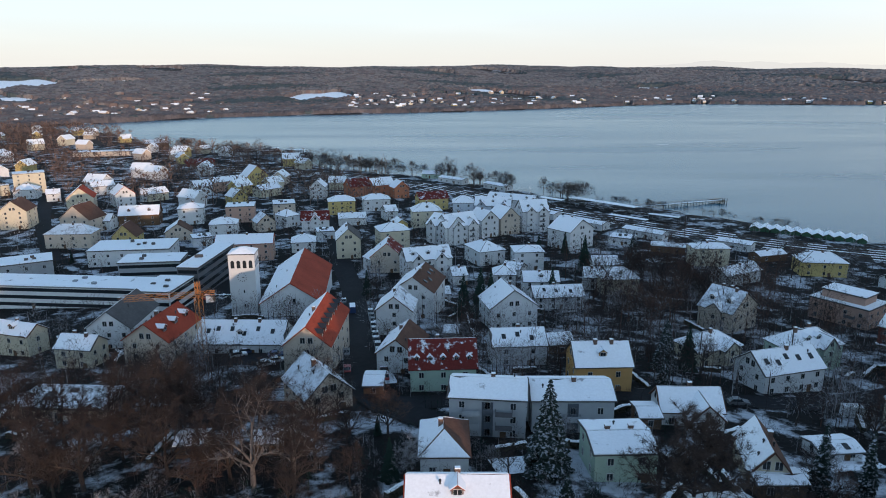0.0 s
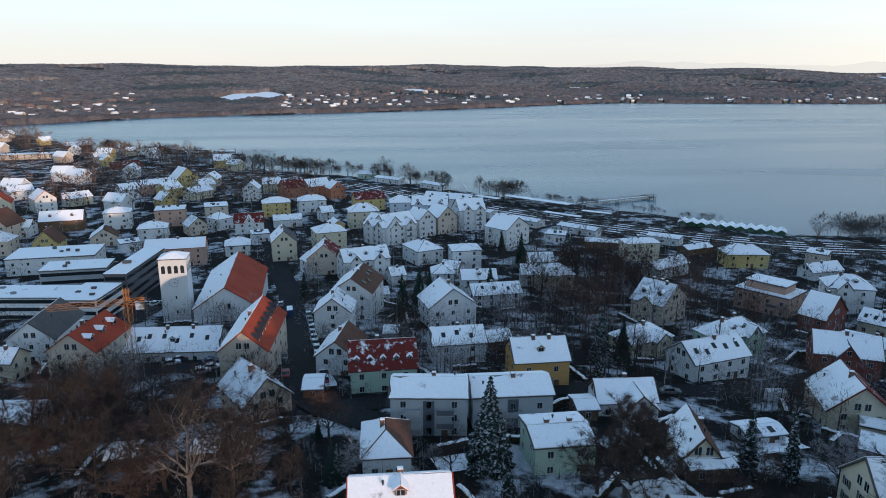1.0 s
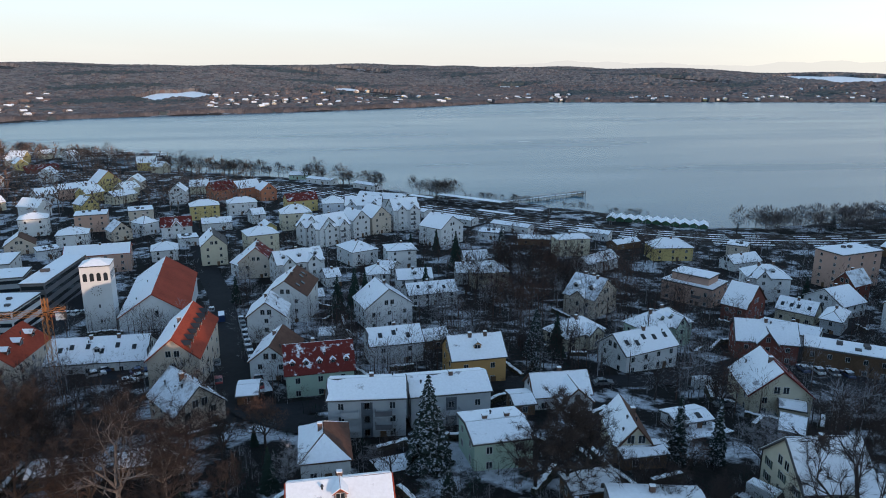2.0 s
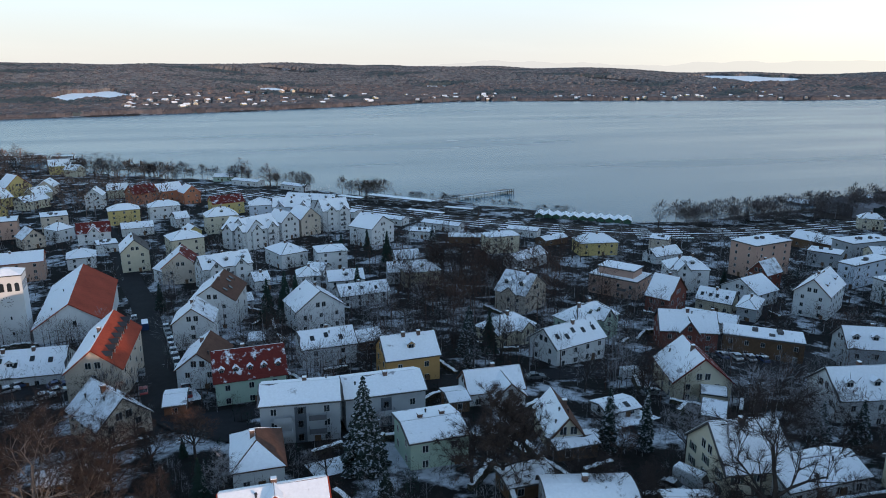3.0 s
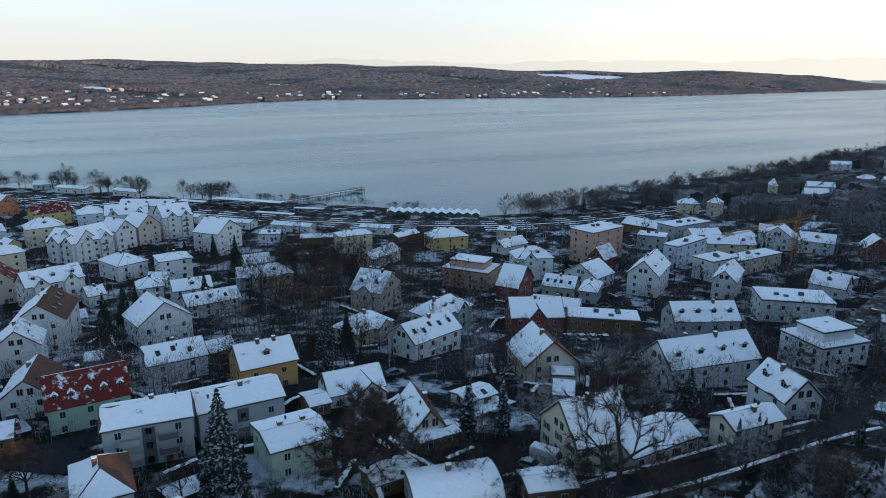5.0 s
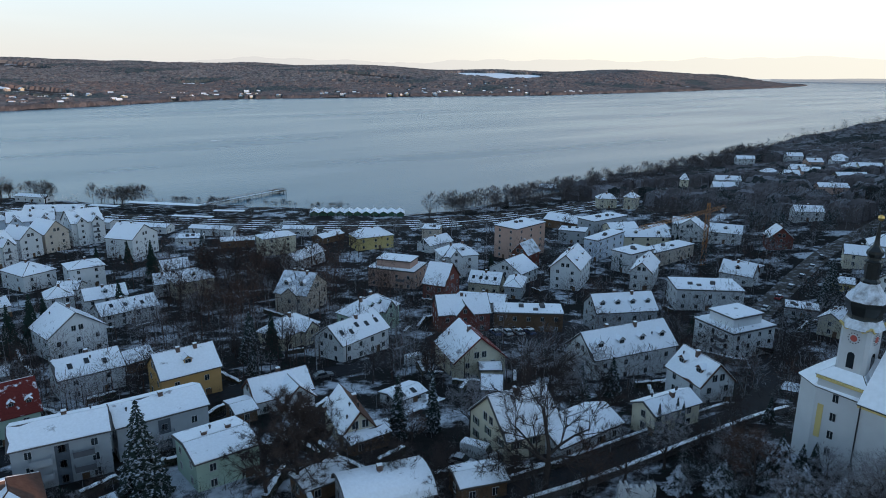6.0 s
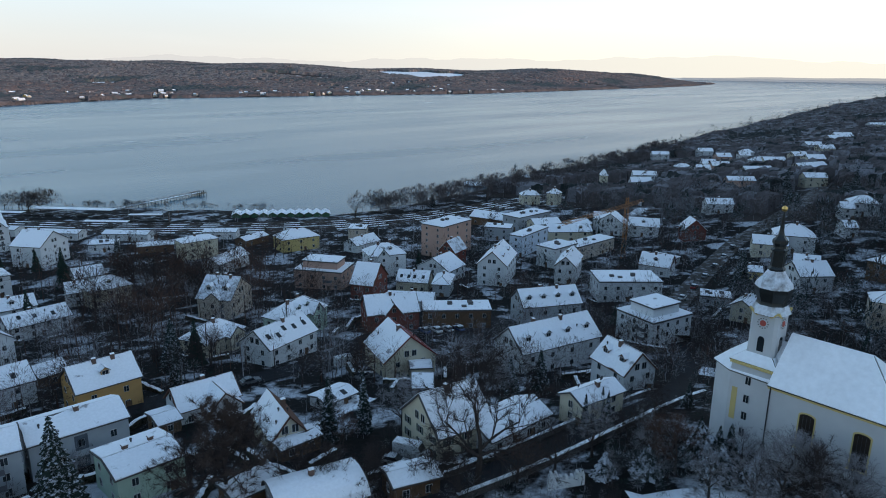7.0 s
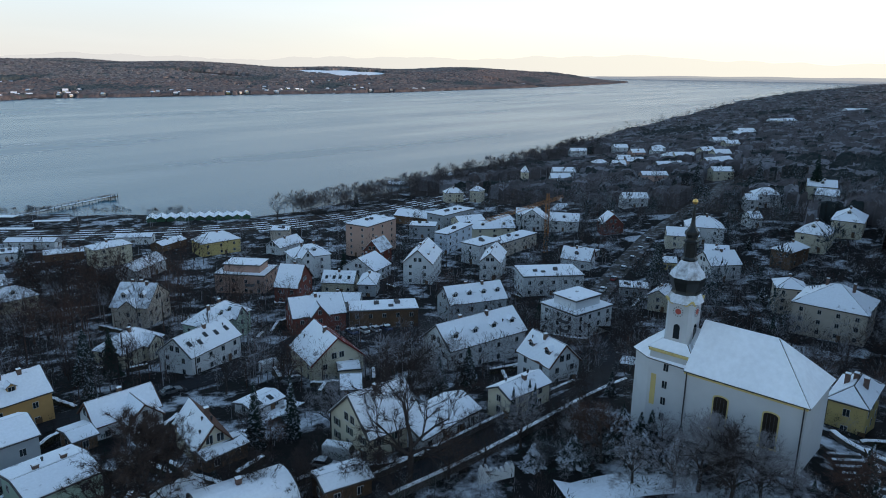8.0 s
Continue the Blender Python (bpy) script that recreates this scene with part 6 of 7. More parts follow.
def tree_kind(code, name, shapes, bark, leaf, label, category):
    KINDS[code] = (name, [(s.mesh("trunk", bark), c.mesh("crown", leaf)) for s, c in shapes[:1 + (shapes[0] is not shapes[-1])]], label, category)


tree_kind("a", "bare_tree", [bare_tree(1, 12, 0.8, 7, 0.017, 0.25), bare_tree(1, 12, 0.8, 2, 0.034, 0.25, 3, 0.035)], BARK, TWIG, "leafless broad deciduous tree with brown twigs", "tree")
tree_kind("b", "bare_tree", [bare_tree(2, 12, 0.5, 7, 0.017, 0.6), bare_tree(2, 12, 0.5, 2, 0.034, 0.6, 3, 0.035)], BARK, TWIG, "leafless upright deciduous tree", "tree")
tree_kind("r", "bare_tree", [bare_tree(3, 12, 0.7, 8, 0.017, 0.25), bare_tree(3, 12, 0.7, 2, 0.034, 0.25, 3, 0.035)], BARK, TWIG_RUST, "tree with rusty withered foliage", "tree")
tree_kind("w", "bare_tree", [bare_tree(4, 12, 0.7, 7, 0.017, 0.25), bare_tree(4, 12, 0.7, 2, 0.034, 0.25, 3, 0.035)], BARK, TWIG_FROST, "leafless tree dusted with snow", "tree")
tree_kind("d", "bare_tree", [bare_tree(11, 12, 1.0, 12, 0.015), bare_tree(11, 12, 1.0, 4, 0.03, 0.25, 3, 0.035)], BARK, TWIG, "large leafless tree with a dense twiggy crown", "tree")
tree_kind("p", "bare_tree", [bare_tree(12, 12, 1.0, 8, 0.015), bare_tree(12, 12, 0.9, 2, 0.03, 0.25, 3, 0.035)], BARK_PALE, TWIG, "large leafless tree with pale snow-lined limbs", "tree")
tree_kind("q", "bare_tree", [bare_tree(11, 12, 1.3, 12, 0.017)] * 2, BARK, TWIG, "broad dark bare tree with dense spreading limbs", "tree")
tree_kind("s", "spruce", [spruce(5, 12, 3.0)] * 2, BARK, NEEDLE_SNOW, "tall dark spruce dusted with snow", "conifer")
tree_kind("n", "spruce", [spruce(6, 12, 2.6)] * 2, BARK, NEEDLE, "dark green spruce among bare trees", "conifer")
tree_kind("t", "thuja", [spruce(7, 12, 1.75)] * 2, BARK, NEEDLE_SNOW, "slender dark columnar thuja", "conifer")


BUSH = material("dense_brown_twigs", (0.085, 0.063, 0.056), 0.95, 0, 0.3, 0.4)
tree_kind("v", "bare_tree", [bare_tree(21, 12, 1.1, 30, 0.016)] * 2, BARK, BUSH, "broad leafless tree with a dense brown crown", "tree")
YEW = patchy("snow_laden_yew", (0.018, 0.026, 0.022), (0.55, 0.58, 0.64), 1.3, 0.50, 0.05, 0.9, 0.05, 5.0)
tree_kind("y", "yew", [spruce(8, 12, 6.4)] * 2, BARK, YEW, "broad dark yew with snow-laden boughs", "conifer")


def tree(code, x, y, height, turn=None):
    name, meshes, label, category = KINDS[code]
    trunk, crown = meshes[0 if math.hypot(x, y) < 140 else -1]
    k = height / 12
    ob = thing(name, x, y, float(land(x, y)), (x * 37 + y * 91) % 360, label, category)
    for nm, me in (("trunk", trunk), ("crown", crown)):
        shared(nm, me, ob, Matrix.Diagonal((k, k, k, 1)))
    return ob



# ---- woods and planting ----
def free_of(x, y, margin=0.0):
    """Which of many places keep clear of houses and streets."""
    block = np.array(PLACES + PATHS)
    return (((x[:, None] - block[None, :, 0]) ** 2 + (y[:, None] - block[None, :, 1]) ** 2) > (block[None, :, 2] + margin) ** 2).all(1)


def free(x, y, margin=0.0):
    return bool(free_of(np.array([x]), np.array([y]), margin)[0])


def town_spots(n, seed, near, far, margin, low, high, shore=12):
    """Free places between the houses, thinning out with distance: rows of x, y, ground, height."""
    g = np.random.default_rng(seed)
    d = near * (far / near) ** g.random(n)
    a = np.radians(g.uniform(-36, 86, n))
    x, y = d * np.sin(a), d * np.cos(a)
    ok = free_of(x, y, margin)
    x, y = x[ok], y[ok]
    ok = shore_distance(x, y) > shore
    x, y = x[ok], y[ok]
    return list(zip(x.tolist(), y.tolist(), (land(x, y) - 0.3).tolist(), g.uniform(low, high, len(x)).tolist()))


for yx, yy, yh in ((86.5, 41.5, 6.6), (83.5, 37.0, 6.0), (88.5, 46.5, 5.6), (79.5, 45.5, 5.0), (85.0, 32.5, 5.6), (76.0, 50.0, 4.2), (90.0, 50.5, 4.6)):
    tree("y", yx, yy, yh)
for wx, wy, wh in ((81.0, 31.0, 8.5), (84.5, 26.5, 9.5), (86.5, 22.0, 8.5), (79.0, 36.0, 7.0), (88.0, 29.0, 8.0)):
    tree("w", wx, wy, wh)
tree("s", 16.4, 97.2, 16.7)
tree("s", 53.6, 155.7, 14.0)
tree("n", 59.4, 156.5, 12.3)
tree("t", 57.4, 93.4, 12.6)
tree("t", 63.9, 92.3, 12.1)
tree("n", 58.1, 275.1, 16.5)
tree("s", 80.3, 283.9, 16.5)
tree("n", 37.8, 229.8, 12.7)
tree("n", 6.4, 207.4, 14.6)
tree("n", 11.7, 206.1, 17.0)
tree("n", 15.2, 210.5, 14.7)
tree("n", -27.1, 236.2, 10.1)
tree("v", 34.6, 84.6, 14.5)
tree("d", 30.6, 86.1, 11.5)
tree("d", 38.9, 86.7, 12.0)
tree("q", 63.2, 63.0, 19.3)
tree("p", -28.5, 92.0, 17.0)
tree("r", 82.1, 249.1, 20.5)
tree("r", 76.2, 254.7, 17.2)
tree("a", 86.1, 238.7, 18.9)
tree("r", 141.5, 270.1, 12.6)
tree("r", 138.2, 275.3, 9.6)
tree("a", 61.0, 210.4, 11.3)
tree("a", 45.3, 189.2, 12.0)
tree("w", 53.7, 202.9, 10.1)
tree("w", 34.3, 182.3, 10.0)
tree("a", -161.2, 600.1, 24.3)
tree("a", -103.7, 579.5, 19.8)
tree("a", -94.2, 579.4, 19.3)
tree("a", -87.1, 579.4, 17.9)
tree("r", 3.9, 591.3, 18.4)
tree("r", 22.5, 504.8, 17.5)
tree("a", 44.0, 480.7, 14.3)
tree("a", 81.6, 446.5, 13.7)
tree("a", 87.3, 447.4, 13.4)
tree("t", 89.8, 63.8, 6.2)
tree("t", 94.6, 63.8, 6.1)
tree("t", 94.3, 62.4, 5.7)
tree("d", 81.7, 24.0, 10.1)
tree("d", 57.8, 67.0, 6.4)
tree("d", 46.4, 77.1, 8.0)
tree("d", 43.0, 78.9, 7.9)
tree("d", 49.9, 71.2, 7.1)
tree("a", 58.5, 61.9, 7.5)
tree("d", 45.5, 75.8, 5.9)
tree("a", 49.7, 74.9, 4.6)
tree("r", 63.0, 68.7, 3.6)
tree("r", 57.8, 89.8, 5.7)
tree("a", 55.0, 76.8, 5.7)
tree("w", 84.7, 21.3, 7.8)
tree("w", 82.0, 28.2, 10.8)
tree("w", 88.2, 36.2, 5.8)
tree("s", 90.4, 39.0, 5.5)
tree("s", 107.1, 54.5, 5.0)
tree("w", 82.6, 46.8, 7.4)
tree("w", 87.2, 45.6, 6.1)
tree("a", 163.9, 79.7, 11.2)
tree("a", 166.7, 69.8, 9.4)
tree("r", -10.2, 120.9, 5.9)
tree("n", -8.2, 94.6, 7.7)
tree("s", 229.5, 102.8, 16.7)
tree("s", 388.7, 155.7, 17.7)
tree("s", 391.6, 122.7, 18.3)
tree("n", 379.1, 91.5, 22.4)
tree("r", 59.7, 197.6, 13.0)
tree("a", 70.2, 209.2, 17.6)
tree("r", 89.0, 237.9, 17.8)
tree("a", 88.4, 219.2, 18.8)
tree("r", 199.4, 195.0, 6.8)
tree("a", 186.7, 39.3, 7.5)
tree("a", 193.2, 32.9, 7.5)
tree("s", 90.3, 43.5, 5.5)
tree("s", 88.1, 39.6, 5.9)
tree("s", 89.4, 34.2, 4.9)
tree("s", 92.5, 52.8, 4.1)
tree("w", 87.9, 18.5, 5.1)
tree("n", 91.9, 16.9, 2.0)
tree("w", 76.2, 48.5, 2.3)
tree("w", 83.5, 49.3, 3.8)
tree("a", 113.5, 105.9, 7.3)
tree("a", 110.9, 97.2, 7.7)
tree("r", 90.7, 125.2, 11.3)
tree("r", 79.8, 115.8, 9.2)
tree("r", -25.7, 128.0, 9.8)
tree("a", -20.6, 124.5, 7.2)
tree("r", -16.4, 110.2, 7.1)
tree("n", -11.8, 112.6, 3.9)
tree("r", 9.9, 115.1, 5.1)
tree("a", 10.3, 96.6, 5.9)
tree("w", 7.7, 98.5, 4.0)
tree("d", -50.8, 108.4, 16.7)
tree("d", -45.4, 112.6, 15.2)
tree("d", -59.4, 112.0, 15.0)
tree("d", -67.0, 110.7, 15.4)
tree("d", -77.6, 114.8, 15.3)
tree("d", -20.4, 99.1, 10.9)
tree("d", -43.3, 97.0, 12.5)
tree("d", -55.6, 94.7, 14.0)
tree("d", -63.1, 93.9, 13.9)
tree("d", -36.6, 90.9, 11.0)
tree("d", -22.0, 89.8, 10.1)
tree("p", -23.2, 95.3, 12.4)
tree("d", -14.1, 93.0, 6.7)
tree("d", -23.4, 115.8, 7.9)
tree("d", 98.0, 83.9, 6.7)


rnd = random.Random(11)
# street and garden trees between the houses
for x, y, z, h in town_spots(330, 11, 85, 560, 0.3, 5.5, 11)[:120]:
    tree(rnd.choice("aaabbrrwwwsn" if x < 150 else "aabbwwwwsn"), x, y, h)
# the wooded slope under the camera
for _ in range(60):
    x, y = rnd.uniform(-125, -22), rnd.uniform(92, 160)
    if free(x, y, -1.0) and y < 150 + 0.25 * (x + 60) and math.hypot(x, y) > 100:
        tree(rnd.choice("aadddbbdrp"), x, y, rnd.uniform(8, 13))
# trees along the promenade
for i in range(46):
    f = rnd.random()
    px = -330 + f * 520
    py = float(np.interp(px, SHORE[1:11, 0], SHORE[1:11, 1])) - rnd.uniform(5, 14)
    if free(px, py, -3):
        tree(rnd.choice("aabbbr"), px, py, rnd.uniform(7, 13) if px < 100 else rnd.uniform(4, 6))


def woods(name, label, places, mat, spikes, seed, thin=1.0, broad=1.0, short=1.0):
    """Many rough crowns in one mesh: fans of slender blades round a trunk."""
    rnd = random.Random(seed)
    v, f = [], []
    for x, y, z, h in places:
        r = h * rnd.uniform(0.28, 0.42) * broad
        zc, hz = z + h * 0.6, h * 0.42
        k = len(v)
        v += [(x - h * 0.015, y, z), (x + h * 0.015, y, z), (x, y, z + h * 0.8)]
        f.append((k, k + 1, k + 2))
        lean = rnd.uniform(0, 6.283)
        for _ in range(spikes):
            a, b, q = rnd.uniform(0, 6.283), math.asin(rnd.uniform(-0.75, 1)), rnd.uniform(0.25, 1.0) ** 0.5
            u = (math.cos(a) * math.cos(b), math.sin(a) * math.cos(b), math.sin(b))
            stretch = 1 + 0.18 * math.cos(a * 2 + lean) + 0.12 * math.sin(a * 5 + b * 3)
            c = (x + u[0] * r * q * stretch, y + u[1] * r * q * stretch, zc + u[2] * hz * q)
            ln = r * rnd.uniform(0.28, 0.6) * short
            d = (u[0] * ln + rnd.gauss(0, 0.4) * ln, u[1] * ln + rnd.gauss(0, 0.4) * ln, (u[2] + 0.25 + rnd.gauss(0, 0.3)) * ln)
            w = ln * rnd.uniform(0.22, 0.4) * thin / short
            s = (-math.sin(a) * w, math.cos(a) * w, w * rnd.uniform(-0.6, 0.6))
            k = len(v)
            v += [(c[0] - d[0] * 0.5, c[1] - d[1] * 0.5, c[2] - d[2] * 0.5), (c[0] + s[0], c[1] + s[1], c[2] + s[2]),
                  (c[0] + d[0] * 0.5, c[1] + d[1] * 0.5, c[2] + d[2] * 0.5), (c[0] - s[0], c[1] - s[1], c[2] - s[2])]
            f.append((k, k + 1, k + 2, k + 3))
    me = bpy.data.meshes.new(name)
    me.from_pydata(v, [], f)
    me.materials.append(mat)
    return tagged(new(name, me), label, "woodland", kind="stuff")


def scatter(n, seed, x0, x1, y0, y1, s0, s1, low, high, keep):
    g = np.random.default_rng(seed)
    x, y = g.uniform(x0, x1, n), g.uniform(y0, y1, n)
    s = shore_distance(x, y)
    ok = (s > s0) & (s < s1) & keep(x, y, s)
    x, y = x[ok], y[ok]
    h = g.uniform(low, high, len(x))
    return list(zip(x.tolist(), y.tolist(), (land(x, y) - 0.5).tolist(), h.tolist()))


# slope wood darkened for the shade it lies in; the plain's wood lighter, redder
WOOD_BROWN = material("shaded_leafless_wood", (0.098, 0.084, 0.083), 0.95, 0, 0.02, 0.25, island=True)
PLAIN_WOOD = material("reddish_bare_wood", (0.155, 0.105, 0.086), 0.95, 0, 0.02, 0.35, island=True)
WOOD_FROST = material("frosted_wood", (0.19, 0.187, 0.20), 0.95, 0, 0.02, 0.25, island=True)
WOOD_DARK = material("dark_fir_wood", (0.035, 0.045, 0.043), 0.95, 0, 0.02, 0.3, island=True)
# the first four, for the far woods, are greyed to carry haze
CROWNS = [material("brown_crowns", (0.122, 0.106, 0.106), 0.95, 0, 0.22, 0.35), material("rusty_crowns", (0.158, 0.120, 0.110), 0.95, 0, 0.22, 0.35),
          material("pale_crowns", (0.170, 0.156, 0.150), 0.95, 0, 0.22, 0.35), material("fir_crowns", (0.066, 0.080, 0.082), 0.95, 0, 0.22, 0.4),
          material("frosted_crowns", (0.18, 0.176, 0.19), 0.95, 0, 0.22, 0.4),
          # darker copies of the brown and fir crowns: the slope's shade as colour
          material("shaded_crowns", (0.088, 0.078, 0.080), 0.95, 0, 0.22, 0.35), material("shaded_fir_crowns", (0.028, 0.034, 0.034), 0.95, 0, 0.22, 0.4)]


def fields(x, y):
    return np.sin(x / 190 + 0.7) + np.cos(y / 150 - x / 420) + 0.6 * np.sin(x / 61 + y / 83)


# places of the houses across the lake: bearings, distance from the shore, how many
rnd = random.Random(3)
HAMLETS = ((-33, -25, 30, 480, 22), (-25, -16, 50, 520, 26), (-8, 5, 90, 420, 54), (5, 12, 50, 260, 15), (12.5, 21, 20, 220, 20), (21, 31, 15, 160, 10), (31, 42, 25, 420, 44), (42, 47, 10, 90, 6))
ACROSS = []
for b0, b1, s0, s1, count in HAMLETS:
    made = 0
    while made < count:
        b, r = radians(rnd.uniform(b0, b1)), rnd.uniform(1080, 3400)
        x, y = r * math.sin(b), r * math.cos(b)
        if y > 1040 + 0.1 * x and s0 < float(shore_distance(x, y)) < s1 and all((x - p) ** 2 + (y - q) ** 2 > 400 for p, q in ACROSS):
            ACROSS.append((x, y))
            made += 1


def canopy(name, label, bearings, radii, cell, seed, tall, cover, mix):
    """A closed sheet of domed crowns over the ground where cover holds, each crown of one kind of tree."""
    g = np.random.default_rng(seed)
    b, r = np.meshgrid(np.radians(bearings), radii, indexing="xy")
    x, y = r * np.sin(b), r * np.cos(b)
    s = shore_distance(x, y)
    keep = cover(x, y, s, b, r)
    table = g.random((5, 128, 128))
    i0, j0 = np.floor(x / cell).astype(int), np.floor(y / cell).astype(int)
    best, kind = np.zeros(x.shape), np.zeros(x.shape)
    for di in (-1, 0, 1):
        for dj in (-1, 0, 1):
            i, j = i0 + di, j0 + dj
            k = table[:, i % 128, j % 128]
            d2 = ((i + k[0]) * cell - x) ** 2 + ((j + k[1]) * cell - y) ** 2
            dome = np.sqrt(np.clip(1 - d2 / (cell * (0.65 + 0.35 * k[2])) ** 2, 0, 1)) * (0.7 + 0.45 * k[3])
            first = dome > best
            best, kind = np.where(first, dome, best), np.where(first, k[4], kind)
    up = tall(x, y, s) * (0.42 + 0.58 * best) + g.normal(0, 0.35, x.shape)
    z = land(x, y) + np.where(keep, up, -1.5)
    me = bpy.data.meshes.new(name)
    n, c = x.shape
    idx = np.arange(n * c).reshape(n, c)
    quad = np.stack([idx[:-1, :-1], idx[:-1, 1:], idx[1:, 1:], idx[1:, :-1]], -1).reshape(-1, 4)
    quad = quad[keep.ravel()[quad].any(1)]
    slot = mix(x, y, kind, s).ravel()[quad[:, 0]]
    used, flat = np.unique(quad, return_inverse=True)
    v = np.stack([x, y, z], -1).reshape(-1, 3)[used]
    me.from_pydata(v.tolist(), [], flat.reshape(-1, 4).tolist())
    for m in CROWNS:
        me.materials.append(m)
    me.polygons.foreach_set("material_index", slot.astype(np.int32))
    me.update()
    return tagged(new(name, me), label, "woodland", kind="stuff")


def far_cover(x, y, s, b, r):
    ok = (y > 1040 + 0.1 * x) & (s > 7) & (s < 2200) & (fields(x, y) < 1.93) & ~meadow(x, y)
    for p, q in ACROSS:
        hb, hr = math.atan2(p, q), math.hypot(p, q)
        ok &= ~((np.abs(b - hb) * r < 9.5) & (r > hr - 38) & (r < hr + 9))
    return ok


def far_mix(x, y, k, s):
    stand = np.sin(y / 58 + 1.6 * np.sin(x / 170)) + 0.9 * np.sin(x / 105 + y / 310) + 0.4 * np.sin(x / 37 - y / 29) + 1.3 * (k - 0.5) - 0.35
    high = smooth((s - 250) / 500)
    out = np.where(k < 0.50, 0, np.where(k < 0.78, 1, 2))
    # mostly pale crowns on the heights: the crest's sunlight put into colour
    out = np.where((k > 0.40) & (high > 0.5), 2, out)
    # the shore strip takes the darker copy, toning down its sunlit edge
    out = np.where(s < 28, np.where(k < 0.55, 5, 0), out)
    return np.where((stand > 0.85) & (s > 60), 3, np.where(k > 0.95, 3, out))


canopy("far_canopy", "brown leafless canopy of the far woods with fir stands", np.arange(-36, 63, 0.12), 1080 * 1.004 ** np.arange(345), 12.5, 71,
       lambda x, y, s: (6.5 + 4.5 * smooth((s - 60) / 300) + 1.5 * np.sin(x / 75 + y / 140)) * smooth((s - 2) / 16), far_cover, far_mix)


def west_slope(x, y, s):
    a = np.degrees(np.arctan2(x, y))
    d = np.hypot(x, y)
    # the second range covers the unseen hill, whose trees add to its shade
    return (y < 1040 + 0.1 * x) & (((x > 300) & (d < 4600)) | ((a > 84) & (a < 126) & (d > 130) & (d < 700)))


def clear_of_houses(places):
    near = [(a, b, r) for a, b, r in PLACES + PATHS if math.hypot(a, b) > 230]
    if not near:
        return places
    h = np.array(near)
    out = []
    for p in places:
        if math.hypot(p[0], p[1]) > 1100 or ((h[:, 0] - p[0]) ** 2 + (h[:, 1] - p[1]) ** 2 > (h[:, 2] + 1.5) ** 2).all():
            out.append(p)
    return out


promenade = []
for i in range(150):
    px = -330 + rnd.random() * 520
    py = float(np.interp(px, SHORE[1:11, 0], SHORE[1:11, 1])) - rnd.uniform(3, 12)
    if free(px, py, -4):
        promenade.append((px, py, float(land(px, py)) - 0.3, rnd.uniform(8, 14) if px < 100 else rnd.uniform(3.5, 6)))
woods("promenade_trees", "round bare trees along the lake promenade", promenade, TWIG, 300, 33, 0.17, 1.4, 0.55)
shore_places = []
for i in range(300):
    px = 232 + 460 * rnd.random() ** 1.2
    py = float(np.interp(px, SHORE[9:15, 0], SHORE[9:15, 1])) - rnd.uniform(3, 45)
    if free(px, py, -4):
        shore_places.append((px, py, float(land(px, py)), rnd.uniform(6.5, 13)))
woods("shore_wood", "bare trees along the lake shore", shore_places, WOOD_BROWN, 230, 13, 0.18, 1.4, 0.6)
slope_places = clear_of_houses(scatter(8000, 3, 250, 1500, -600, 640, 6, 900, 9, 15, west_slope) + scatter(2500, 4, 1400, 4600, 100, 1000, 5, 700, 12, 18, west_slope))
SLOPE_BLOCK = np.array([p for p in PLACES + PATHS if p[0] > 250])


def slope_cover(x, y, s, b, r):
    ok = (y < 1040 + 0.1 * x) & (s > 8) & ((x > 345) | ((x > 262) & (np.degrees(b) > 76)))
    for p, q, w in SLOPE_BLOCK:
        ok &= (x - p) ** 2 + (y - q) ** 2 > (w + 2) ** 2
        ok &= ~((np.abs(b - math.atan2(p, q)) * r < w) & (r < math.hypot(p, q)) & (r > math.hypot(p, q) - w - 24))
    lawns = np.sin(x / 31 + 1) + np.sin(y / 23 + x / 50)
    return ok & ((lawns < 1.25) | (x > 620))


canopy("slope_canopy", "leafless canopy of the lakeside woods in shade-dark colours", np.arange(36, 102, 0.16), 300 * 1.0058 ** np.arange(470), 8.5, 72,
       lambda x, y, s: 6.0 + 3.0 * smooth((s - 20) / 120) + 1.5 * np.sin(x / 45 + y / 60), slope_cover,
       lambda x, y, k, s: np.where((k > 0.86) | (np.sin(x / 60) + np.sin(y / 47) + k > 2.0), 6, np.where(k < 0.22, 4, 5)))
fir_places = [(x, y, z, h * 1.3) for x, y, z, h in slope_places[3::9]]
for nm, near_by, blades, thin in (("slope_wood", True, 90, 0.12), ("ridge_wood", False, 26, 0.45)):
    cut = [p for i, p in enumerate(slope_places) if i % 9 != 3 and (math.hypot(p[0], p[1]) < 720) == near_by]
    woods(nm, "leafless brown woods on the lakeside slope", cut[0::3] + cut[1::3], WOOD_BROWN, blades, 3, thin, 1.1, 0.7)
    woods("frosted_" + nm, "snow-dusted leafless woods on the slope", cut[2::3], WOOD_FROST, blades, 4, thin, 1.1, 0.7)
woods("slope_fir_wood", "dark firs among the lakeside woods", fir_places, WOOD_DARK, 60, 5, 0.35, 0.7, 0.7)
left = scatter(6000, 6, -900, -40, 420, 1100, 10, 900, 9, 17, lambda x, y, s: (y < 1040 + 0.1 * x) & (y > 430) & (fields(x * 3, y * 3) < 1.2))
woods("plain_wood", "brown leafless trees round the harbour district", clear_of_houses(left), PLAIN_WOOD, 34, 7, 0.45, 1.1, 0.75)
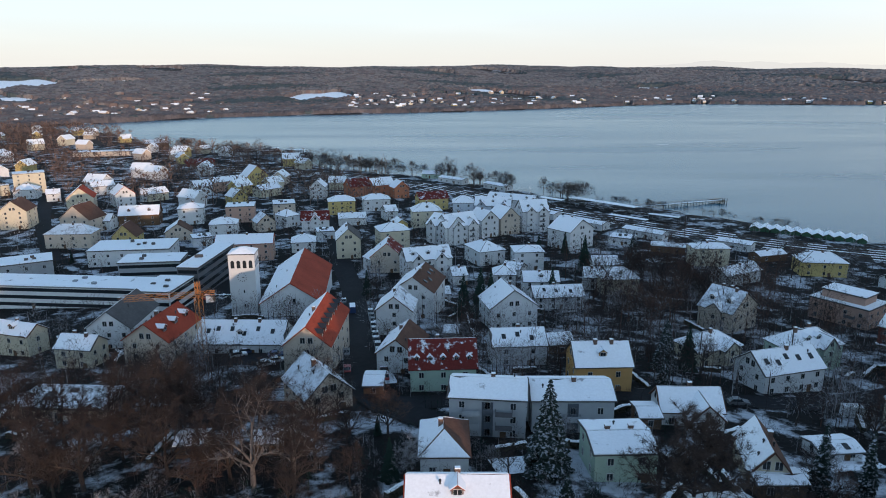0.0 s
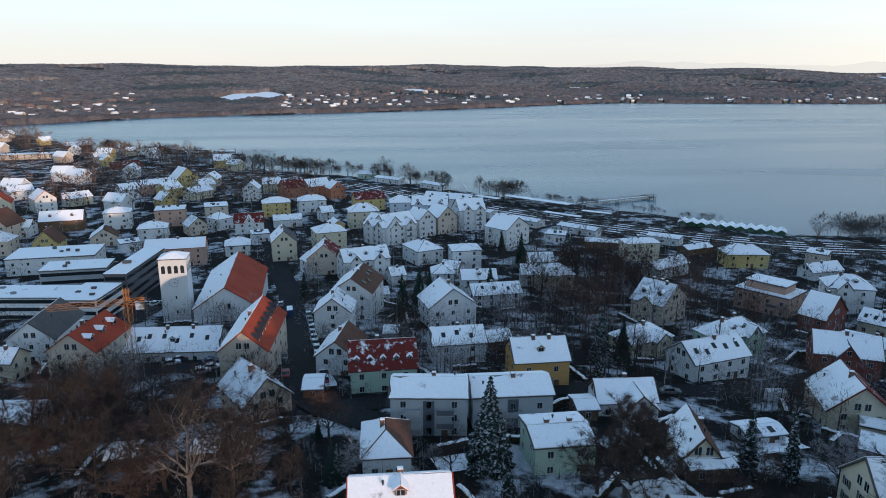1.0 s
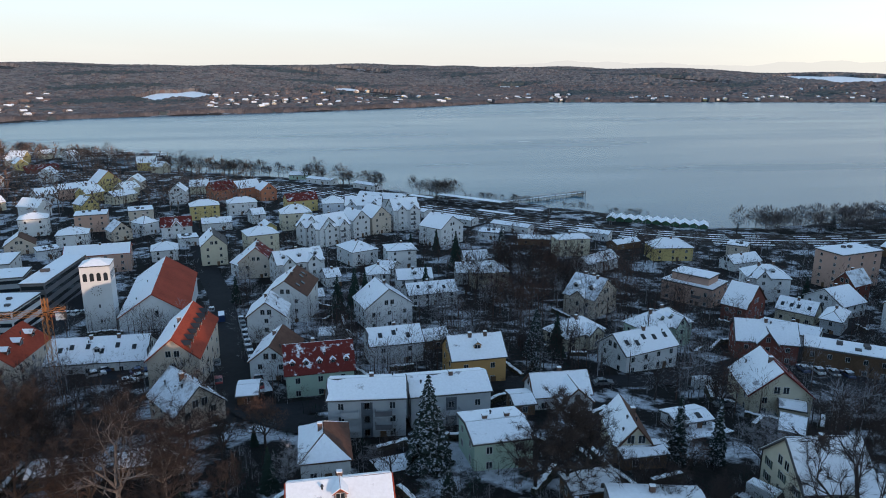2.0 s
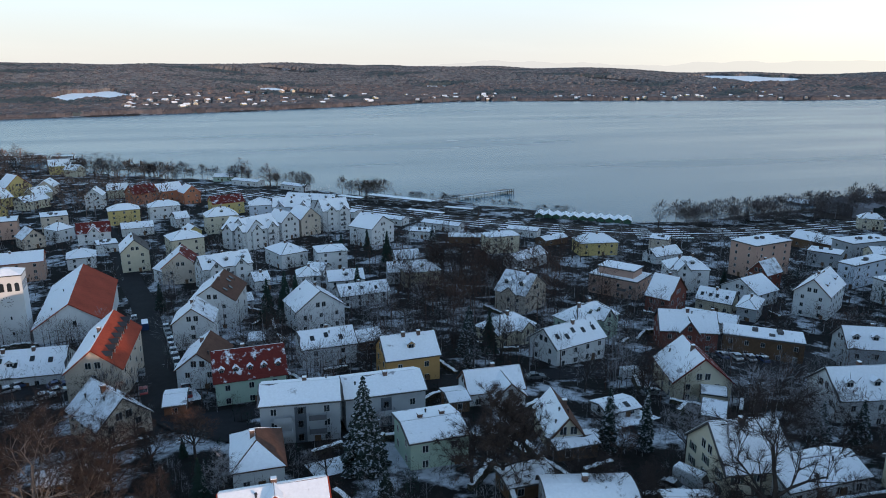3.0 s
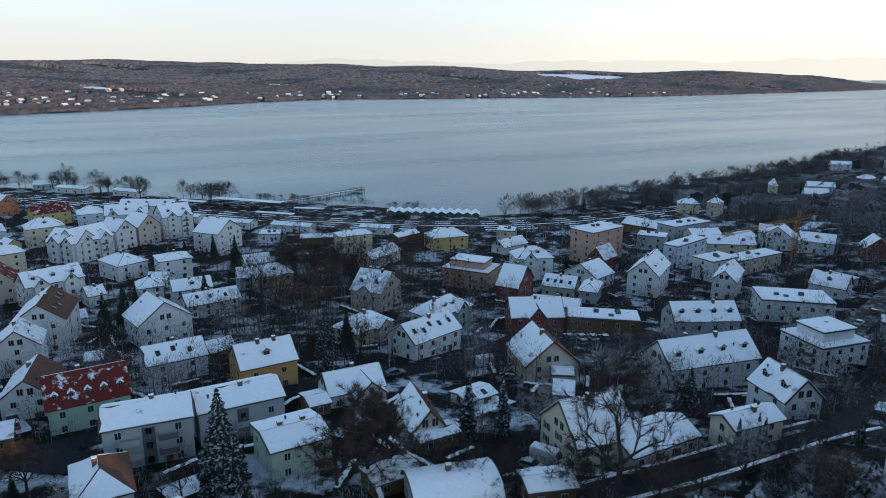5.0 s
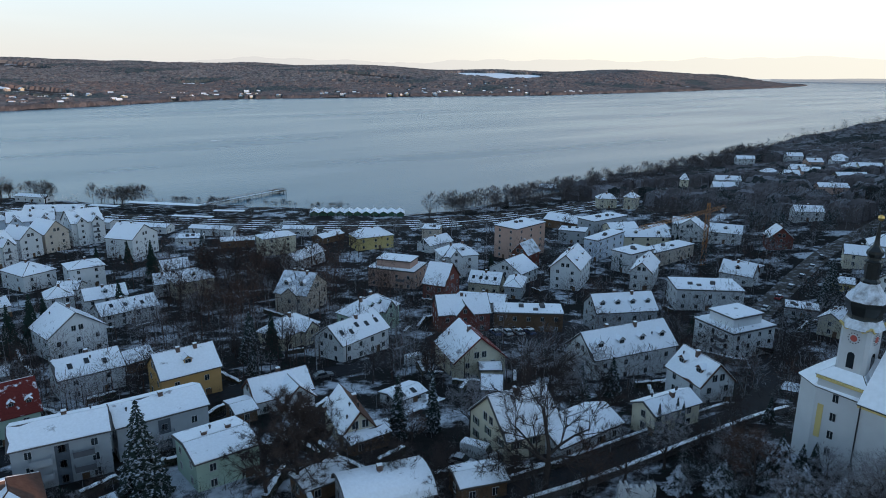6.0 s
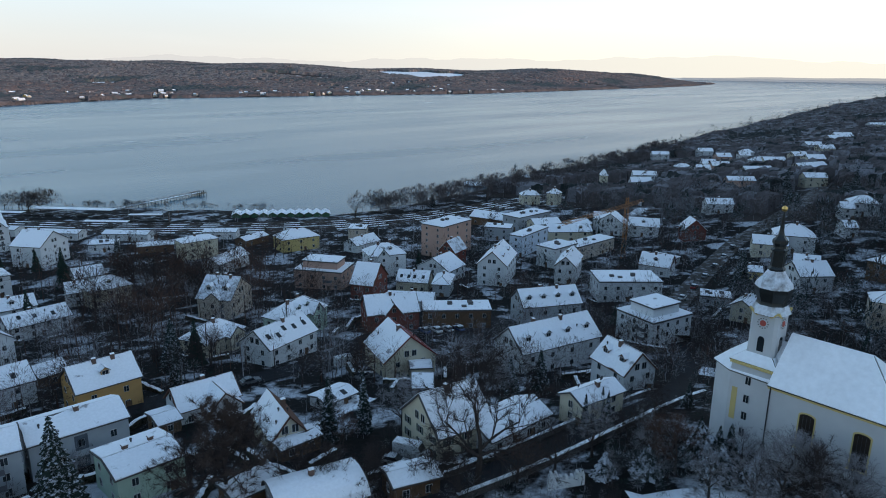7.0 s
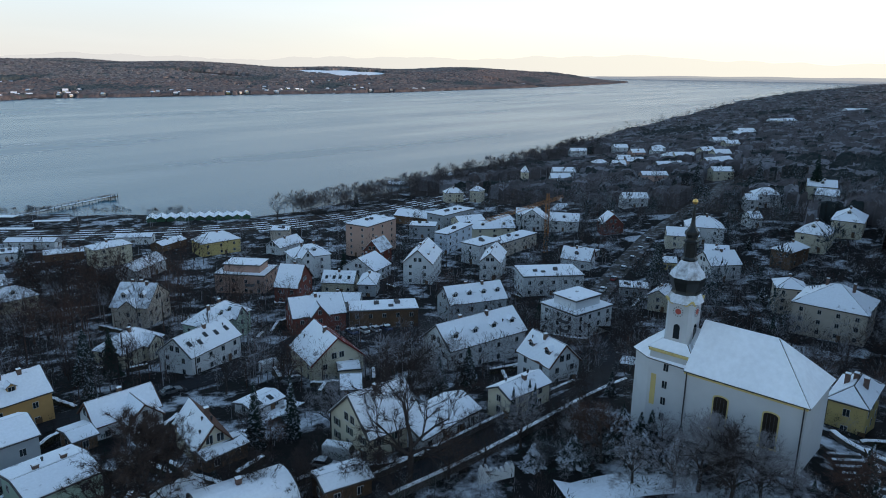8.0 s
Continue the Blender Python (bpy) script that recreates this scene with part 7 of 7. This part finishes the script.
# smaller trees behind and between the houses
spots = town_spots(5600, 31, 140, 520, -1.2, 5, 11, 30)
more = scatter(1500, 8, 185, 400, 10, 230, 40, 900, 6, 13, lambda x, y, s: np.hypot(x, y) > 190)
more = clear_of_houses(more)
woods("hillside_frosted_trees", "snow-dusted trees on the villa hillside", more[0::4], TWIG_FROST, 110, 17, 0.08, 1.1, 0.62)
woods("hillside_trees", "bare brown trees on the villa hillside", more[1::4] + more[2::4], TWIG, 110, 18, 0.08, 1.1, 0.62)
woods("hillside_firs", "dark firs on the villa hillside", [(x, y, z, h * 1.2) for x, y, z, h in more[3::8]], NEEDLE_SNOW, 110, 27, 0.25)
g = np.random.default_rng(44)
px, py = g.normal(80, 22, 130), g.normal(228, 28, 130)
ok = free_of(px, py, -1.0)
px, py = px[ok], py[ok]
park = list(zip(px.tolist(), py.tolist(), (land(px, py) - 0.3).tolist(), g.uniform(9, 17, len(px)).tolist()))
woods("park_trees", "tall bare brown trees in the old park", park[0::2], TWIG, 230, 19, 0.07)
woods("rusty_park_trees", "tall trees with withered leaves in the park", park[1::2], TWIG_RUST, 230, 20, 0.07)
px, py = g.uniform(66, 91, 170), g.uniform(14, 52, 170)
ok = free_of(px, py, -1.5) & (px + 0.35 * py > 88)
px, py = px[ok], py[ok]
knoll = list(zip(px.tolist(), py.tolist(), (land(px, py) - 0.3).tolist(), g.uniform(2.0, 5.5, len(px)).tolist()))
woods("church_shrubs", "dense shrubs dusted with snow below the church", knoll[0::2], TWIG_FROST, 300, 22, 0.05)
woods("church_dark_shrubs", "dark evergreen shrubs below the church", knoll[1::2], NEEDLE_SNOW, 200, 23, 0.10)
px, py = g.uniform(44, 112, 330), g.uniform(58, 82, 330)
ok = free_of(px, py, -2.0)
px, py = px[ok], py[ok]
bank = list(zip(px.tolist(), py.tolist(), (land(px, py) - 0.3).tolist(), g.uniform(1.5, 4.0, len(px)).tolist()))
woods("bank_shrubs", "tangled bare shrubs on the bank above the lane", bank, TWIG, 240, 24, 0.05)
for nm, group, blades, thin in (("garden_trees", [p for p in spots if math.hypot(p[0], p[1]) < 260], 150, 0.065), ("town_trees", [p for p in spots if math.hypot(p[0], p[1]) >= 260], 46, 0.17)):
    woods(nm, "small bare trees between the houses", group[0::2], TWIG, blades, 14, thin, 1.1, 0.62)
    woods("rusty_" + nm, "small trees with rusty leaves between houses", group[1::4], TWIG_RUST, blades, 15, thin, 1.1, 0.62)
    woods("frosted_" + nm, "small trees dusted with snow between houses", group[3::4], TWIG_FROST, blades, 16, thin, 1.1, 0.62)
# garden shrubs
spots = town_spots(9500, 21, 72, 430, -2.2, 1.2, 4.2)
near_spots = [p for p in spots if math.hypot(p[0], p[1]) < 150]
spots = [p for p in spots if math.hypot(p[0], p[1]) >= 150]
for nm, group, cut, blades, thin in (("garden", near_spots, "near", 70, 0.085), ("town", spots, "far", 20, 0.25)):
    woods(nm + "_shrubs", "bare brown garden shrubs and hedges", group[0::2], TWIG, blades, 8, thin)
    woods(nm + "_snowy_shrubs", "garden shrubs dusted with snow", group[1::4], TWIG_FROST, blades, 9, thin)
    woods(nm + "_dark_shrubs", "evergreen garden shrubs beside houses", group[3::4], NEEDLE, blades // 2, 10, thin * 3)

# clipped hedges beside the nearer houses
HEDGE = patchy("clipped_hedge", (0.022, 0.026, 0.018), (0.10, 0.09, 0.07), 2.5, 0.5, 0.1, 0.95, 0.15)
rnd = random.Random(77)
for hx_, hy_, hr in [p for p in PLACES if 75 < math.hypot(p[0], p[1]) < 240][:60] + [p for p in PLACES if 75 < math.hypot(p[0], p[1]) < 240][:95]:
    a = rnd.uniform(0, 6.28)
    x, y = hx_ + math.cos(a) * (hr + 1.6), hy_ + math.sin(a) * (hr + 1.6)
    if not free(x, y, -0.2):
        continue
    ln, ht = rnd.uniform(4, 9), rnd.uniform(0.9, 1.7)
    ob = thing("hedge", x, y, float(land(x, y)), math.degrees(a) + 90, "clipped dark garden hedge capped with snow", "hedge")
    s, c = Shape(), Shape()
    n = int(ln / 0.8)
    edge = [(-ln / 2 + ln * i / n, rnd.uniform(-0.12, 0.12), ht + rnd.uniform(-0.15, 0.15)) for i in range(n + 1)]
    side = [(px, -0.45 + dy, pz) for px, dy, pz in edge], [(px, 0.45 + dy, pz) for px, dy, pz in edge]
    for i in range(n):
        p0, p1, q0, q1 = side[0][i], side[0][i + 1], side[1][i], side[1][i + 1]
        s.face([(p0[0], p0[1], -0.6), (p1[0], p1[1], -0.6), p1, p0])
        s.face([(q1[0], q1[1], -0.6), (q0[0], q0[1], -0.6), q0, q1])
        s.face([p0, p1, q1, q0])
        c.prism([(p0[0], p0[1] * 0.8, p0[2] + 0.004), (p1[0], p1[1] * 0.8, p1[2] + 0.004), (q1[0], q1[1] * 0.8, q1[2] + 0.004), (q0[0], q0[1] * 0.8, q0[2] + 0.004)], (0, 0, 0.12))
    for e in (0, n):
        s.face([(side[0][e][0], side[0][e][1], -0.6), side[0][e], side[1][e], (side[1][e][0], side[1][e][1], -0.6)])
    part("foliage", s, HEDGE, ob)
    part("snow_cap", c, SNOW, ob)

# ---- houses across the lake and on the plain ----
rnd = random.Random(3)
FAR_WALL, FAR_ROOF = Shape(), Shape()
FAR_WALL.box(-6, 6, -4.5, 4.5, -3, 6)
FAR_WALL.prism([(-6, -4.5, 6), (-6, 4.5, 6), (-6, 0, 9.4)], (12, 0, 0))
slope(Shape(), FAR_ROOF, [(-6.5, -5, 5.7), (6.5, -5, 5.7), (6.5, 0, 9.6), (-6.5, 0, 9.6)], None, True, 0.2, 0.3, 0.02)
slope(Shape(), FAR_ROOF, [(-6.5, 5, 5.7), (6.5, 5, 5.7), (6.5, 0, 9.6), (-6.5, 0, 9.6)], None, True, 0.2, 0.3, 0.02)
far_walls = [FAR_WALL.mesh("wall", WALLS[k]) for k in ("white", "cream", "yellow", "beige")]
far_roof = FAR_ROOF.mesh("roof", SNOW)


def far_house(x, y, size, flat=1.0):
    ob = thing("house", x, y, float(land(x, y)) - 0.5, rnd.uniform(0, 180), "distant pale house under a snowy roof", "house", "houses across the lake")
    for nm, me in (("wall", rnd.choice(far_walls)), ("roof", far_roof)):
        shared(nm, me, ob, Matrix.Diagonal((size, size, size * flat, 1)))


for i, (x, y) in enumerate(ACROSS):
    if i % 4 == 0:
        far_house(x, y, rnd.uniform(0.65, 1.05), 0.8)
made = 0
while made < 44:
    x, y = rnd.uniform(-620, -60), rnd.uniform(430, 1000)
    s = float(shore_distance(x, y))
    if s > 25 and y < 1040 + 0.1 * x and abs(math.degrees(math.atan2(x, y))) < 37 and free(x, y, 6):
        far_house(x, y, rnd.uniform(0.9, 1.3))
        PLACES.append((x, y, 9))
        made += 1

# the thickly built shore opposite, too far off to tell its houses apart
village = Shape()
for i, (x, y) in enumerate(ACROSS):
    if i % 4:
        z, k, a = float(land(x, y)) - 0.5, rnd.uniform(0.55, 1.05), rnd.uniform(0, 3.14)
        ca, sa = math.cos(a) * k, math.sin(a) * k
        for src, slot in ((FAR_WALL, i % 3), (FAR_ROOF, 3)):
            n = len(village.v)
            village.v += [(x + px * ca - py * sa, y + px * sa + py * ca, z + pz * k * 0.85) for px, py, pz in src.v]
            village.f += [tuple(q + n for q in f) for f in src.f]
            village.m += [slot] * len(src.f)
tagged(new("far_village", village.mesh("far_village", WALLS["cream"], WALLS["white"], WALLS["beige"], SNOW)), "scattered pale houses across the lake under snow", "village", kind="stuff")

# ---- mountains, their haze painted as a glow ----
def glow_haze(name, colour, strength, through):
    """A far silhouette with painted haze: it glows by itself and lets the bright sky through."""
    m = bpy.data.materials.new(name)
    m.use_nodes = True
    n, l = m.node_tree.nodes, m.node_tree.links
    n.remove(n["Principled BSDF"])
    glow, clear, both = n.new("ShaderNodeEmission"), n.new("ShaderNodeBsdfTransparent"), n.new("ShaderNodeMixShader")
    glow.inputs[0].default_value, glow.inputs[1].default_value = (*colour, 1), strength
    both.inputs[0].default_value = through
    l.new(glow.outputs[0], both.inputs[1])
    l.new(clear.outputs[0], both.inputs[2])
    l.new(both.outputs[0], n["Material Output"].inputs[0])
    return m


HAZE_GLOW = glow_haze("haze_glow_mountains", (0.66, 0.64, 0.62), 1.0, 0.66)
ang = np.radians(np.arange(5, 100, 0.4))
crest = 84 + 20 * np.sin(ang * 7 + 0.5) + 12 * np.sin(ang * 17 + 2) + 6 * np.sin(ang * 41) + 5 * np.sin(ang * 93)
crest = (0.85 * crest + 5 * np.abs(np.sin(ang * 57)) + 4 * np.abs(np.sin(ang * 131 + 1))) * smooth((np.degrees(ang) - 5) / 22)
hxs = np.stack([4780 * np.sin(ang)] * 2)
hys = np.stack([4780 * np.cos(ang)] * 2)
hzs = np.stack([np.full_like(ang, 10.0), 56 + crest])
back = new("backdrop", grid_mesh("backdrop", hxs, hys, hzs, HAZE_GLOW))
tagged(back, "pale mountain chain, evening haze painted as a glow", "mountains", kind="structure")

ang = np.radians(np.arange(60, 104, 0.4))
crest = 6 + 9 * smooth((np.degrees(ang) - 66) / 8) + 2.5 * np.sin(ang * 23) + 1.5 * np.sin(ang * 61)
crest = crest * smooth((np.degrees(ang) - 61) / 4)
hxs, hys = np.stack([4740 * np.sin(ang)] * 2), np.stack([4740 * np.cos(ang)] * 2)
hzs = np.stack([np.full_like(ang, 6.0), 30 + crest])
# the shore's grey haze is likewise the sheet's own glow
shore_end = new("backdrop", grid_mesh("backdrop", hxs, hys, hzs, glow_haze("haze_glow_shore", (0.30, 0.33, 0.37), 1.0, 0.25)))
tagged(shore_end, "low grey shore at the lake's end, haze painted as a glow", "distant shore", kind="structure")
